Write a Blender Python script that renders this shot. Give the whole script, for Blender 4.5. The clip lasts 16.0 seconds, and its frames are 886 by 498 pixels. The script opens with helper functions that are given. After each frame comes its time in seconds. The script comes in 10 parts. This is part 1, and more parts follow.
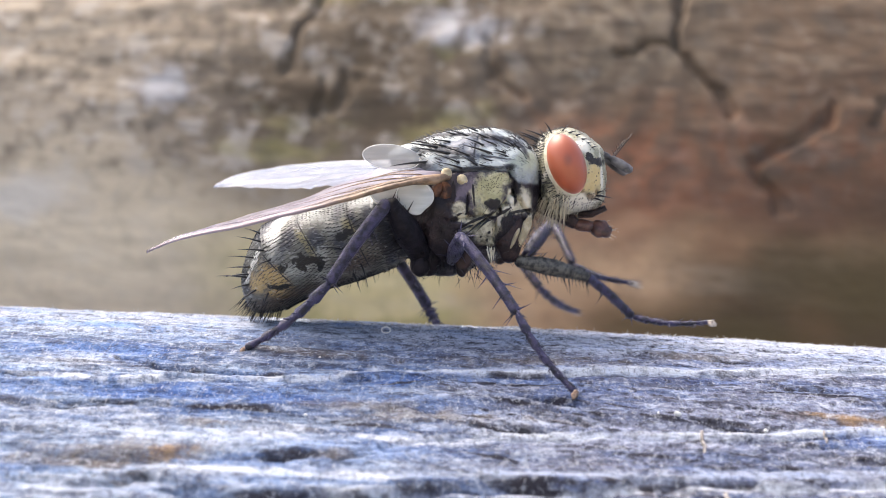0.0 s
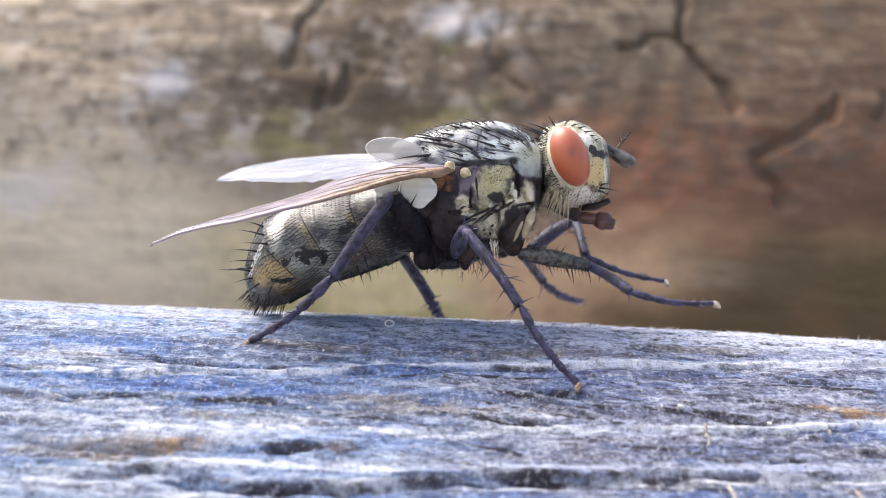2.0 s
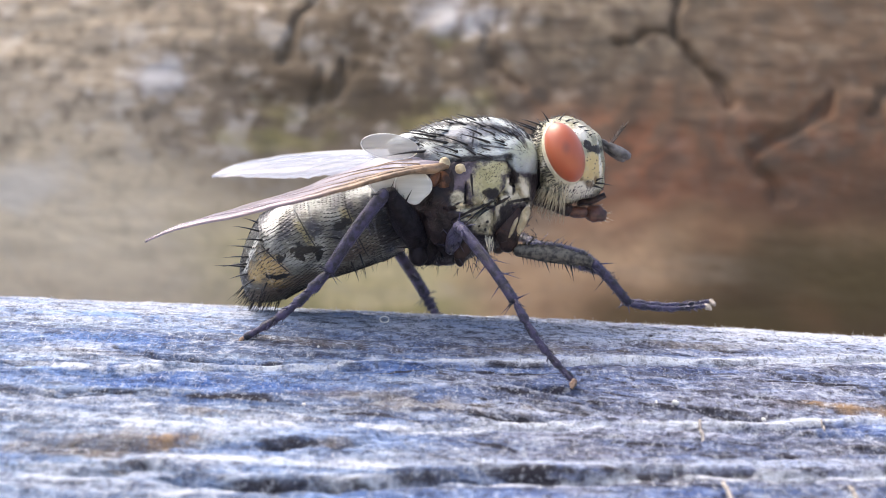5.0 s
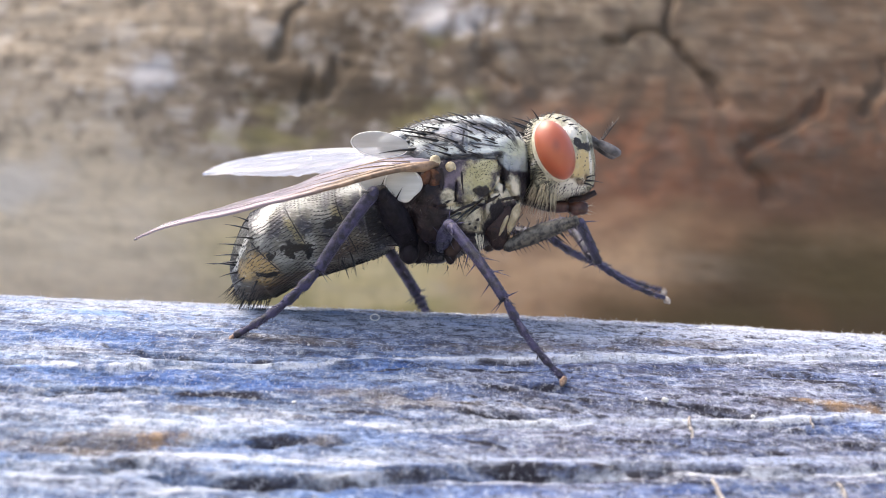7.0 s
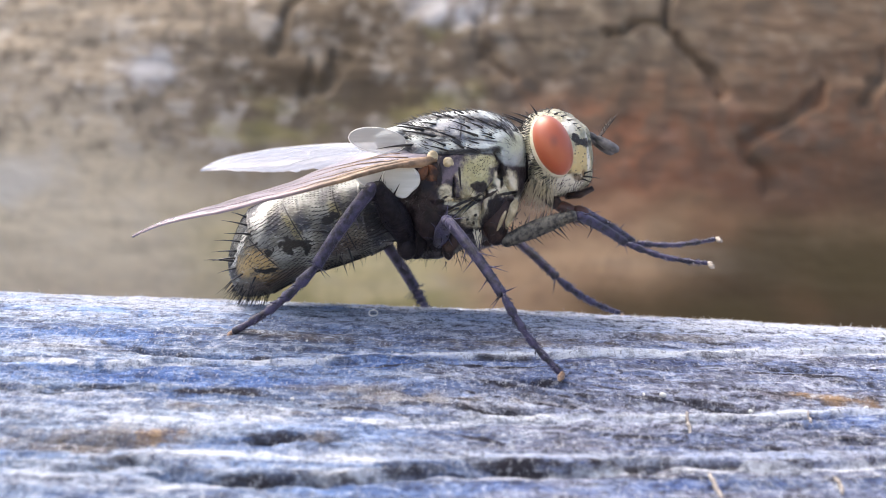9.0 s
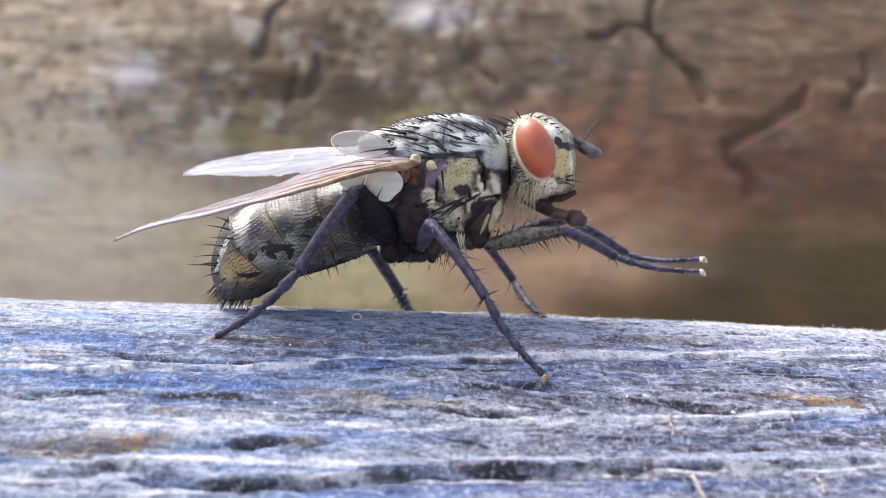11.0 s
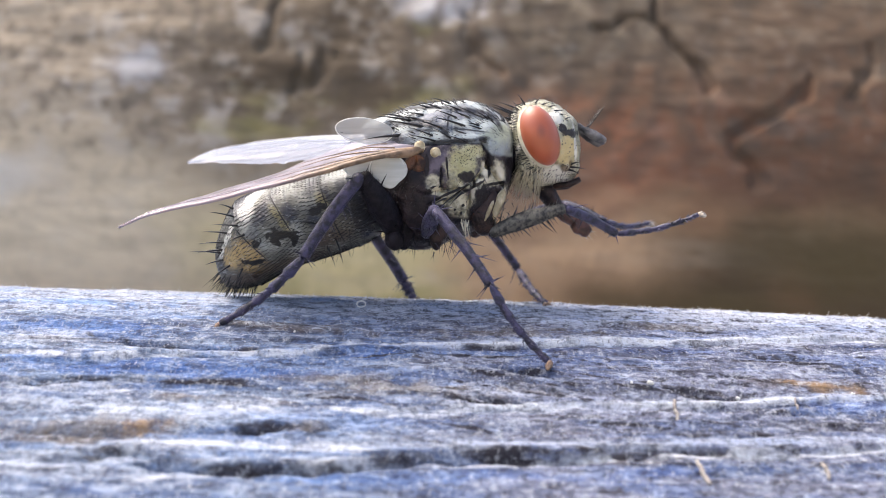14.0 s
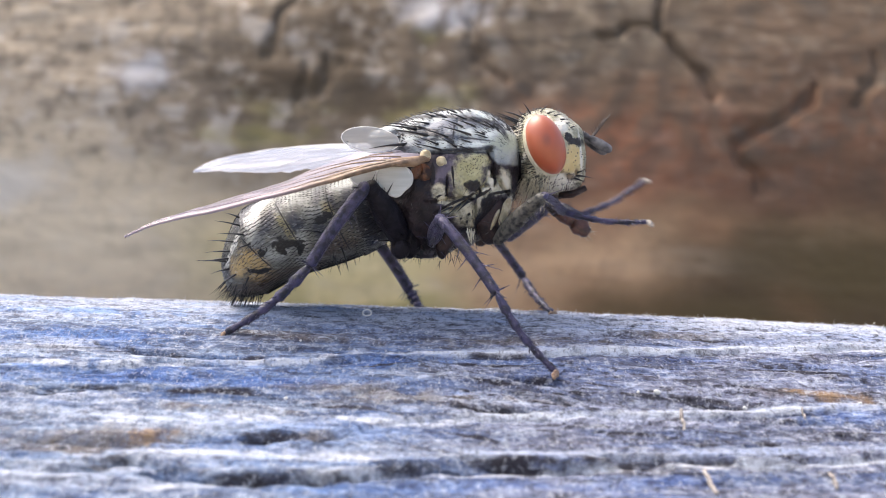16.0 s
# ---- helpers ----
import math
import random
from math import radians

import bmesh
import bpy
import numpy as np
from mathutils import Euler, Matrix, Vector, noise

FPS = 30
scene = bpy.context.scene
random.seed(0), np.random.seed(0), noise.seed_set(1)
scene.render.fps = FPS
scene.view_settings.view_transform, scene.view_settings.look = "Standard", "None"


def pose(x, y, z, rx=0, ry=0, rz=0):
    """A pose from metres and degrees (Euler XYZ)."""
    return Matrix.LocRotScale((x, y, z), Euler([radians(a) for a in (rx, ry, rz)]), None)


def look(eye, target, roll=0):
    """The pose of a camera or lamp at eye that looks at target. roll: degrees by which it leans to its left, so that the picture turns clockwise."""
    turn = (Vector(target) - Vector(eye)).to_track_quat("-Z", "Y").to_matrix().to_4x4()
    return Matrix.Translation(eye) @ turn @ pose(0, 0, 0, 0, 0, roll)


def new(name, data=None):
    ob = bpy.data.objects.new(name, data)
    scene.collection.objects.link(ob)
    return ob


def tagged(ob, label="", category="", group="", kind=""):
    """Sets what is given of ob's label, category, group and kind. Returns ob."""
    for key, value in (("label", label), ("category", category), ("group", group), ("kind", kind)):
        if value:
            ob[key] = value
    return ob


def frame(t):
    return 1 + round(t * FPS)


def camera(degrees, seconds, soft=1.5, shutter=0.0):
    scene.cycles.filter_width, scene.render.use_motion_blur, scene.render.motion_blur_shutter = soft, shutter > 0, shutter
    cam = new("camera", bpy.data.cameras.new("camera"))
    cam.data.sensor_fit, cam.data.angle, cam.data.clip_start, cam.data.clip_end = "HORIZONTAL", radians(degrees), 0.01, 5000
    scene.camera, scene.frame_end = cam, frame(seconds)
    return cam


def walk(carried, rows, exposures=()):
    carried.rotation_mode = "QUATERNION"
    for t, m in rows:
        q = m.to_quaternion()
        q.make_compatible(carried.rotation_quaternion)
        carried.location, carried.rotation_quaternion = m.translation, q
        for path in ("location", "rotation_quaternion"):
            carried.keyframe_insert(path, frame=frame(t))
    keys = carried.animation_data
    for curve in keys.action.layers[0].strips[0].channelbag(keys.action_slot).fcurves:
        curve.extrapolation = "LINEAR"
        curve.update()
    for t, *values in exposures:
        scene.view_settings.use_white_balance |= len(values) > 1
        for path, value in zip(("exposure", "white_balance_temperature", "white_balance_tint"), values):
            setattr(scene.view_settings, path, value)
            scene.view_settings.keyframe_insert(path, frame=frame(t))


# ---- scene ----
MM = 0.001  # everything below is given in millimetres and scaled on the way in

cam = camera(50.0, 16.0, soft=0.8, shutter=0.8)
cam.data.dof.use_dof = True
cam.data.dof.focus_distance = 27.2 * MM
cam.data.dof.aperture_fstop = 90.0


def eye(x, y, z, yaw, pitch, roll):
    """A camera pose: millimetres, then turn, tilt and lean in degrees."""
    return pose(x * MM, y * MM, z * MM, 90 + pitch, 0, yaw) @ pose(0, 0, 0, 0, 0, roll)


walk(cam, [
    (0.0, eye(-0.001, -29.428, 4.504, 0.000, -3.996, 2.397)),
    (0.5, eye(-0.005, -29.428, 4.470, 0.182, -4.103, 2.378)),
    (1.0, eye(0.008, -29.428, 4.449, 0.303, -4.217, 2.387)),
    (1.5, eye(0.004, -29.428, 4.457, 0.084, -4.213, 2.372)),
    (2.0, eye(-0.024, -29.428, 4.456, 0.134, -4.309, 2.343)),
    (2.5, eye(-0.120, -29.428, 4.476, 0.156, -4.329, 2.410)),
    (3.0, eye(-0.106, -29.428, 4.465, 0.218, -4.456, 2.335)),
    (3.5, eye(-0.093, -29.428, 4.507, 0.232, -4.547, 2.434)),
    (4.0, eye(-0.024, -29.428, 4.493, 0.200, -4.560, 2.385)),
    (6.5, eye(0.025, -29.428, 4.489, -0.593, -4.665, 2.407)),
    (7.0, eye(0.075, -29.428, 4.459, -0.556, -4.638, 2.349)),
    (7.5, eye(0.112, -29.428, 4.471, -0.807, -4.619, 2.293)),
    (8.0, eye(0.107, -29.428, 4.467, -0.426, -4.701, 2.215)),
    (8.5, eye(0.108, -29.428, 4.495, -0.769, -4.933, 2.233)),
    (9.0, eye(0.176, -29.428, 4.589, -0.479, -5.171, 2.131)),
    (11.5, eye(0.374, -29.428, 4.529, -1.532, -4.784, 1.942)),
    (12.0, eye(0.478, -29.428, 4.528, -1.715, -4.823, 1.993)),
    (12.5, eye(0.374, -29.428, 4.493, -1.659, -4.614, 2.013)),
    (13.0, eye(0.271, -29.428, 4.419, -1.360, -4.866, 1.951)),
    (13.5, eye(0.215, -29.428, 4.346, -0.977, -5.141, 1.884)),
    (14.0, eye(0.286, -29.428, 4.336, -1.017, -5.208, 1.882)),
    (14.5, eye(0.170, -29.428, 4.315, -1.236, -5.173, 1.950)),
    (15.0, eye(0.161, -29.428, 4.312, -0.948, -5.013, 1.941)),
    (15.5, eye(0.205, -29.428, 4.361, -0.903, -4.949, 1.914)),
    (16.0, eye(0.206, -29.428, 4.403, -0.812, -4.826, 1.856))
], exposures=[(0.0, 1.43, 6850, 11), (7.0, 1.43, 6850, 11), (12.0, 1.34, 6850, 11), (16.0, 1.36, 6850, 11)])

# ---- light: a bright, thinly clouded sky and a wide, soft sun from above ----
SUN_ELEVATION, SUN_TURN = 60.0, 302.0
world = bpy.data.worlds.new("sky")
scene.world = world
world.use_nodes = True
_wn = world.node_tree.nodes
_sky = _wn.new("ShaderNodeTexSky")
_sky.sky_type = "NISHITA"
_sky.sun_disc = False
_sky.sun_elevation = radians(SUN_ELEVATION)
_sky.sun_rotation = radians(SUN_TURN)
_sky.air_density, _sky.dust_density, _sky.ozone_density = 0.7, 4.0, 1.0
world.node_tree.links.new(_sky.outputs[0], _wn["Background"].inputs[0])
_wn["Background"].inputs[1].default_value = 0.15

sun = new("sun", bpy.data.lights.new("sun", "SUN"))
sun.data.energy = 1.5
sun.data.angle = radians(45.0)
sun.data.color = (1.0, 0.95, 0.88)
_a, _e = radians(SUN_TURN), radians(SUN_ELEVATION)
sun.matrix_basis = look((math.sin(_a) * math.cos(_e), math.cos(_a) * math.cos(_e), math.sin(_e)), (0, 0, 0))


# ---- materials ----
MARKINGS = {}  # for each material: the markings' names, ellipses (centre, half sizes, turn) and layout


def lay_markings(me, material):
    """Give a mesh the reach of each marking of its material: 1 on a marking's edge, less inside."""
    if material.name not in MARKINGS:
        return
    co = np.empty(len(me.vertices) * 3)
    me.vertices.foreach_get("co", co)
    co = co.reshape(-1, 3) / MM
    for name, rows, flat in MARKINGS[material.name]:
        px, pz = co[:, 0], co[:, 1 if flat else 2]
        best = np.full(len(co), 6.0)
        for cx, cz, rx, rz, *turn in rows:
            c, s = math.cos(radians(turn[0] if turn else 0)), math.sin(radians(turn[0] if turn else 0))
            dx, dz = px - cx, pz - cz
            best = np.minimum(best, np.hypot((dx * c + dz * s) / rx, (dz * c - dx * s) / rz))
        me.attributes.new(name, "FLOAT", "POINT").data.foreach_set("value", best)


class Mat:
    """A small builder round a node material; coordinates are the object's, in millimetres."""

    def __init__(self, name, rough=0.6, metal=0.0, spec=0.5):
        self.m = bpy.data.materials.new(name)
        self.m.use_nodes = True
        self.t = self.m.node_tree
        self.b = self.t.nodes["Principled BSDF"]
        self.b.inputs["Roughness"].default_value = rough
        self.b.inputs["Metallic"].default_value = metal
        self.b.inputs["Specular IOR Level"].default_value = spec
        co = self.t.nodes.new("ShaderNodeTexCoord")
        sc = self.t.nodes.new("ShaderNodeVectorMath")
        sc.operation = "SCALE"
        sc.inputs["Scale"].default_value = 1000.0
        self.link(co.outputs["Object"], sc.inputs[0])
        self.co = sc.outputs[0]
        self.flat = False  # markings are laid out in x and z, or in x and y on a level surface

    def link(self, a, b):
        self.t.links.new(a, b)

    def put(self, sock, v):
        if isinstance(v, (int, float)):
            sock.default_value = v
        elif isinstance(v, tuple):
            sock.default_value = (*v, 1.0) if len(v) == 3 and len(sock.default_value) == 4 else v
        else:
            self.link(v, sock)

    def xyz(self):
        s = self.t.nodes.new("ShaderNodeSeparateXYZ")
        self.link(self.co, s.inputs[0])
        return s.outputs[0], s.outputs[1], s.outputs[2]

    def stretch(self, v, co=None):
        n = self.t.nodes.new("ShaderNodeVectorMath")
        n.operation = "MULTIPLY"
        self.link(co or self.co, n.inputs[0])
        n.inputs[1].default_value = v
        return n.outputs[0]

    def noise(self, scale, detail=4.0, co=None, rough=0.55, dist=0.0):
        n = self.t.nodes.new("ShaderNodeTexNoise")
        self.link(co or self.co, n.inputs["Vector"])
        n.inputs["Scale"].default_value = scale
        n.inputs["Detail"].default_value = detail
        n.inputs["Roughness"].default_value = rough
        n.inputs["Distortion"].default_value = dist
        return n.outputs["Fac"]

    def cells(self, scale, co=None, out="Distance", feature="F1"):
        n = self.t.nodes.new("ShaderNodeTexVoronoi")
        n.feature = feature
        self.link(co or self.co, n.inputs["Vector"])
        n.inputs["Scale"].default_value = scale
        return n.outputs[out]

    def ramp(self, fac, lo, hi, a=0.0, b=1.0):
        n = self.t.nodes.new("ShaderNodeMapRange")
        n.interpolation_type = "SMOOTHSTEP"
        self.put(n.inputs["Value"], fac)
        for key, v in (("From Min", lo), ("From Max", hi), ("To Min", a), ("To Max", b)):
            n.inputs[key].default_value = v
        return n.outputs[0]

    def math(self, op, a, b=0.0):
        n = self.t.nodes.new("ShaderNodeMath")
        n.operation = op
        self.put(n.inputs[0], a)
        self.put(n.inputs[1], b)
        return n.outputs[0]

    def mix(self, fac, a, b, how="MIX"):
        n = self.t.nodes.new("ShaderNodeMix")
        n.data_type, n.blend_type = "RGBA", how
        self.put(n.inputs[0], fac)
        self.put(n.inputs[6], a)
        self.put(n.inputs[7], b)
        return n.outputs[2]

    def spot(self, cx, cz, rx, rz, turn=0.0, wobble=0.5, edge=0.15, freq=3.5, wave=None):
        """A marking with an irregular edge, seen from the side: 1 inside an ellipse round cx, cz."""
        n = wave or self.wave(wobble, freq)
        place = self.t.nodes.new("ShaderNodeMapping")
        place.vector_type = "TEXTURE"
        self.link(self.co, place.inputs["Vector"])
        if self.flat:
            place.inputs["Location"].default_value = (cx, cz, 0)
            place.inputs["Rotation"].default_value = (0, 0, radians(turn))
            place.inputs["Scale"].default_value = (rx, rz, 1e6)
        else:
            place.inputs["Location"].default_value = (cx, 0, cz)
            place.inputs["Rotation"].default_value = (0, -radians(turn), 0)
            place.inputs["Scale"].default_value = (rx, 1e6, rz)
        size = self.t.nodes.new("ShaderNodeVectorMath")
        size.operation = "LENGTH"
        self.link(place.outputs[0], size.inputs[0])
        return self.ramp(self.math("ADD", size.outputs["Value"], n), 1.0 + edge, 1.0 - edge)

    def wave(self, wobble, freq):
        return self.math("MULTIPLY", self.math("SUBTRACT", self.noise(freq, 4.0, None, 0.65), 0.5), wobble * 5.0)

    def spots(self, rows, wobble=0.5, edge=0.15, freq=3.5):
        """The union of several markings with irregular edges; the meshes that wear the material carry their layout."""
        laid = MARKINGS.setdefault(self.m.name, [])
        laid.append((f"marking_{len(laid)}", rows, self.flat))
        at = self.t.nodes.new("ShaderNodeAttribute")
        at.attribute_name = laid[-1][0]
        return self.ramp(self.math("ADD", at.outputs["Fac"], self.wave(wobble, freq)), 1.0 + edge, 1.0 - edge)

    def lines(self, rows, wobble=0.1, edge=0.3, freq=3.5):
        """The union of a few thin markings."""
        f, wave = 0.0, self.wave(wobble, freq)
        for r in rows:
            f = self.math("MAXIMUM", self.spot(*r, edge=edge, wave=wave), f)
        return f

    def rings(self, cx, cz, step, reach):
        """Growth rings round a knot, fading out with distance."""
        x, y, z = self.xyz()
        dx, dz = self.math("SUBTRACT", x, cx), self.math("SUBTRACT", z, cz)
        d = self.math("SQRT", self.math("ADD", self.math("MULTIPLY", dx, dx), self.math("MULTIPLY", self.math("MULTIPLY", dz, dz), 0.6)))
        d2 = self.math("ADD", d, self.math("MULTIPLY", self.noise(0.25, 3.0), 5.0))
        w = self.math("SINE", self.math("MULTIPLY", d2, 6.2832 / step))
        return self.math("MULTIPLY", self.ramp(w, 0.1, 0.8), self.ramp(d, reach, reach * 0.4))

    def color(self, c):
        self.put(self.b.inputs["Base Color"], c)
        return self

    def rough(self, r):
        self.put(self.b.inputs["Roughness"], r)
        return self

    def bump(self, h, mm, strength=1.0):
        n = self.t.nodes.new("ShaderNodeBump")
        n.inputs["Distance"].default_value = mm * MM
        n.inputs["Strength"].default_value = strength
        self.link(h, n.inputs["Height"])
        self.link(n.outputs[0], self.b.inputs["Normal"])
        return self


def along(line, half):
    """Thin markings end to end along a broken line."""
    return [((a[0] + b[0]) / 2, (a[1] + b[1]) / 2, math.dist(a, b) * 0.56, half, math.degrees(math.atan2(b[1] - a[1], b[0] - a[0]))) for a, b in zip(line, line[1:])]


# pale lips of the rail's layers, with their highlights put into the colour
RAIL_LIPS = [
    [(-10.7, -4.56), (-8.4, -4.74), (-5.6, -4.32), (-3.0, -4.25), (-1.6, -3.70), (0.9, -3.62), (3.6, -3.45), (5.1, -3.15), (8.5, -2.86), (11.9, -2.37), (13.9, -2.42)],
    [(-2.1, -6.55), (-0.9, -6.70), (0.4, -6.70), (1.5, -6.40), (1.9, -6.33), (4.6, -6.08), (7.6, -5.91), (10.8, -5.37), (12.6, -5.10)],
    [(-5.9, -9.15), (-4.7, -9.05), (-2.9, -8.66), (-0.9, -8.40), (1.8, -8.27), (3.8, -7.97), (5.8, -7.80), (8.5, -7.66), (11.6, -7.36)],
    [(-6.5, -8.18), (-6.2, -8.11), (-5.6, -7.96), (-4.1, -7.91), (-2.2, -7.89), (-0.9, -8.10)]]


def make_rail_wood():
    m = Mat("weathered_rail_wood", rough=0.7, spec=0.3)
    m.flat = True
    fibre = m.noise(1.0, 8.0, m.stretch((1.3, 3.4, 3.4)), 0.74, 0.5)
    streak = m.noise(1.0, 6.0, m.stretch((0.25, 2.2, 2.2)), 0.65, 0.6)
    fleck = m.noise(6.5, 5.0, m.stretch((0.60, 0.62, 0.62)), 0.78)
    grain = m.noise(10.0, 4.0, m.stretch((0.80, 0.55, 0.55)), 0.75)
    c = m.mix(m.ramp(streak, 0.38, 0.62), (0.14, 0.18, 0.27), (0.36, 0.44, 0.55))
    x, y, z = m.xyz()
    east = m.ramp(m.math("ADD", x, m.math("MULTIPLY", m.noise(0.25, 3.0), 6.0)), -1.0, 7.0)
    c = m.mix(east, c, m.mix(m.ramp(streak, 0.38, 0.62), (0.15, 0.16, 0.22), (0.39, 0.405, 0.50)))
    blue = m.noise(0.8, 5.0, m.stretch((0.25, 1.9, 1.9)), 0.65, 0.4)
    c = m.mix(m.ramp(blue, 0.46, 0.66, 0.0, 0.45), c, (0.16, 0.25, 0.42))
    warm = m.noise(0.6, 5.0, m.stretch((0.22, 1.5, 1.5)), 0.65, 0.3)
    c = m.mix(m.ramp(warm, 0.60, 0.70, 0.0, 0.6), c, (0.22, 0.16, 0.10))
    k = dict(wobble=0.8, edge=0.8, freq=2.0)
    # sky-blue shade of the layers' front faces, painted as bands
    c = m.mix(m.math("MULTIPLY", m.spots([(-6.83, -5.19, 4.13, 0.36, 3), (-1.17, -4.39, 1.80, 0.22, 11), (2.55, -3.96, 2.15, 0.11, 1), (7.40, -8.17, 3.54, 0.25, 3), (10.65, -5.98, 1.14, 0.27, -3), (-2.70, -8.29, 3.04, 0.14, 4), (-9.19, -3.41, 2.67, 0.31, 1), (5.90, -3.24, 2.10, 0.08, 3)], **k), 0.6), c, (0.15, 0.26, 0.47))
    c = m.mix(m.math("MULTIPLY", m.spots([(-7.38, -6.72, 3.00, 0.24, -1), (-3.33, -7.05, 2.55, 0.22, -1), (-6.97, -4.65, 4.19, 0.06, 5), (-4.72, -8.02, 1.89, 0.16, 5), (3.41, -3.37, 3.02, 0.07, 5), (9.54, -1.68, 4.21, 0.22, 1), (1.04, -5.68, 2.69, 0.17, 0), (-9.43, -2.04, 3.03, 0.13, 1), (3.43, -6.36, 2.79, 0.08, 3), (-7.83, -8.89, 1.56, 0.18, -2)], **k), 0.6), c, (0.70, 0.74, 0.80))
    c = m.mix(m.math("MULTIPLY", m.spots([(-8.02, -7.89, 2.03, 0.21, 3), (10.65, -4.95, 1.61, 0.19, -1), (-1.26, -5.74, 0.96, 0.08, -1), (2.83, -5.67, 1.03, 0.09, -4), (-3.47, -2.98, 1.77, 0.29, -0)], **k), 0.75), c, (0.20, 0.135, 0.08))
    c = m.mix(m.math("MULTIPLY", m.spots([(4.56, -5.16, 3.62, 0.44, -2), (7.00, -6.71, 3.61, 0.29, 2), (2.04, -1.81, 4.69, 0.67, 3), (8.88, -3.88, 2.85, 0.29, 2), (9.5, -7.9, 4.0, 0.8, 3), (11.0, -6.4, 3.0, 0.5, 3)], **k), 0.4), c, (0.12, 0.12, 0.15))
    # far edge painted paler, lifting the strip under the fly out of shade
    edge_lift = m.ramp(m.math("ADD", y, m.math("MULTIPLY", m.noise(0.5, 3.0), 1.5)), -1.9, -0.6)
    c = m.mix(m.math("MULTIPLY", edge_lift, 0.8), c, (0.66, 0.68, 0.72))
    c = m.mix(m.ramp(fibre, 0.55, 0.66, 0.0, 0.72), c, (0.76, 0.79, 0.83))
    c = m.mix(m.math("MULTIPLY", m.ramp(fibre, 0.48, 0.38), m.math("ADD", 0.60, m.math("MULTIPLY", east, 0.32))), c, (0.045, 0.04, 0.045))
    c = m.mix(m.math("MULTIPLY", m.ramp(fleck, 0.55, 0.62), m.math("ADD", 0.45, m.math("MULTIPLY", east, 0.35))), c, (0.035, 0.032, 0.038))
    c = m.mix(m.ramp(fleck, 0.42, 0.34, 0.0, 0.65), c, (0.74, 0.76, 0.80))
    # shade inside the open checks, painted brown-black over the grooves
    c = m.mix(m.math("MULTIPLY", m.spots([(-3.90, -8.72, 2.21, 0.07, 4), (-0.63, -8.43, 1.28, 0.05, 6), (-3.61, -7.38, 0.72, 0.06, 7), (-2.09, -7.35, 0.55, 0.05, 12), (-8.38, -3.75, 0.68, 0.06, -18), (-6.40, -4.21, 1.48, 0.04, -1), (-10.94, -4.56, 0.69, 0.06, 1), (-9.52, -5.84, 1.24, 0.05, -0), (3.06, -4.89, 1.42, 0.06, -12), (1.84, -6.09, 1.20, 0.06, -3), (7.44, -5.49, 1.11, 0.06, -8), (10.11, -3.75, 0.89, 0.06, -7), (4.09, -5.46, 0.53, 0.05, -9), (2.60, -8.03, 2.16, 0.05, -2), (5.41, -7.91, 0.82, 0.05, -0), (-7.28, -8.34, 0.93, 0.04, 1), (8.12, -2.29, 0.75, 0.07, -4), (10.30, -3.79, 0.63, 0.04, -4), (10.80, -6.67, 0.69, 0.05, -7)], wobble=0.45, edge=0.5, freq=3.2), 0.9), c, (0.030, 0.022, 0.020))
    # narrow bright lines: highlights on the layers' upper edges, painted pale
    c = m.mix(m.math("MULTIPLY", m.spots([(0.39, -3.64, 2.83, 0.10, 6), (5.96, -3.06, 2.97, 0.11, 6), (11.13, -2.42, 2.44, 0.13, 8), (-8.97, -4.57, 2.26, 0.07, 7), (-4.57, -4.22, 2.36, 0.07, 2), (6.54, -5.95, 1.95, 0.08, 7), (10.22, -5.46, 1.96, 0.09, 8),
                                          (-4.80, -8.00, 1.73, 0.08, 0), (-1.34, -7.98, 1.93, 0.08, 0), (2.95, -7.76, 2.57, 0.08, 4), (8.31, -7.36, 3.01, 0.08, 5), (5.33, -1.91, 3.03, 0.10, 2), (-0.42, -5.04, 1.32, 0.08, 17)], wobble=0.45, edge=0.7, freq=2.2), 0.65), c, (0.74, 0.79, 0.87))
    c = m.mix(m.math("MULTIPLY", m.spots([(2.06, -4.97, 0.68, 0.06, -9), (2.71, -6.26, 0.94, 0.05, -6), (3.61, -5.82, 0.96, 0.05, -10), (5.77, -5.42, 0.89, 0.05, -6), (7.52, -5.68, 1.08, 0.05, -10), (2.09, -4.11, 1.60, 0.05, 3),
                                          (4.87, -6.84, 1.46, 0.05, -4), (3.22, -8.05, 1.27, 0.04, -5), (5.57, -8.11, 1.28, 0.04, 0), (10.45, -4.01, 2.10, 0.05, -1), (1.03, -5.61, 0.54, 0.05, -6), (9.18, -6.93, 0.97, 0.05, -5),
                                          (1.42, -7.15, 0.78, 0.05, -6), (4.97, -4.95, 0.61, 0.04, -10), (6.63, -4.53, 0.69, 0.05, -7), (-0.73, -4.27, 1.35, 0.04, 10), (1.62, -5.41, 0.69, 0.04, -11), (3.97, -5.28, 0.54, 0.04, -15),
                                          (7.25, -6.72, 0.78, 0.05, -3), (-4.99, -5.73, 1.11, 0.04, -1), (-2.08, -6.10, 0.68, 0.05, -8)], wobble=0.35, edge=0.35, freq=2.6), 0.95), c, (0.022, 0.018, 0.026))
    thread = m.noise(1.0, 4.0, m.stretch((1.0, 3.6, 3.6)), 0.7, 0.3)
    c = m.mix(m.ramp(thread, 0.56, 0.62, 0.0, 0.5), c, (0.045, 0.042, 0.060))
    c = m.mix(m.ramp(thread, 0.44, 0.38, 0.0, 0.45), c, (0.74, 0.77, 0.82))
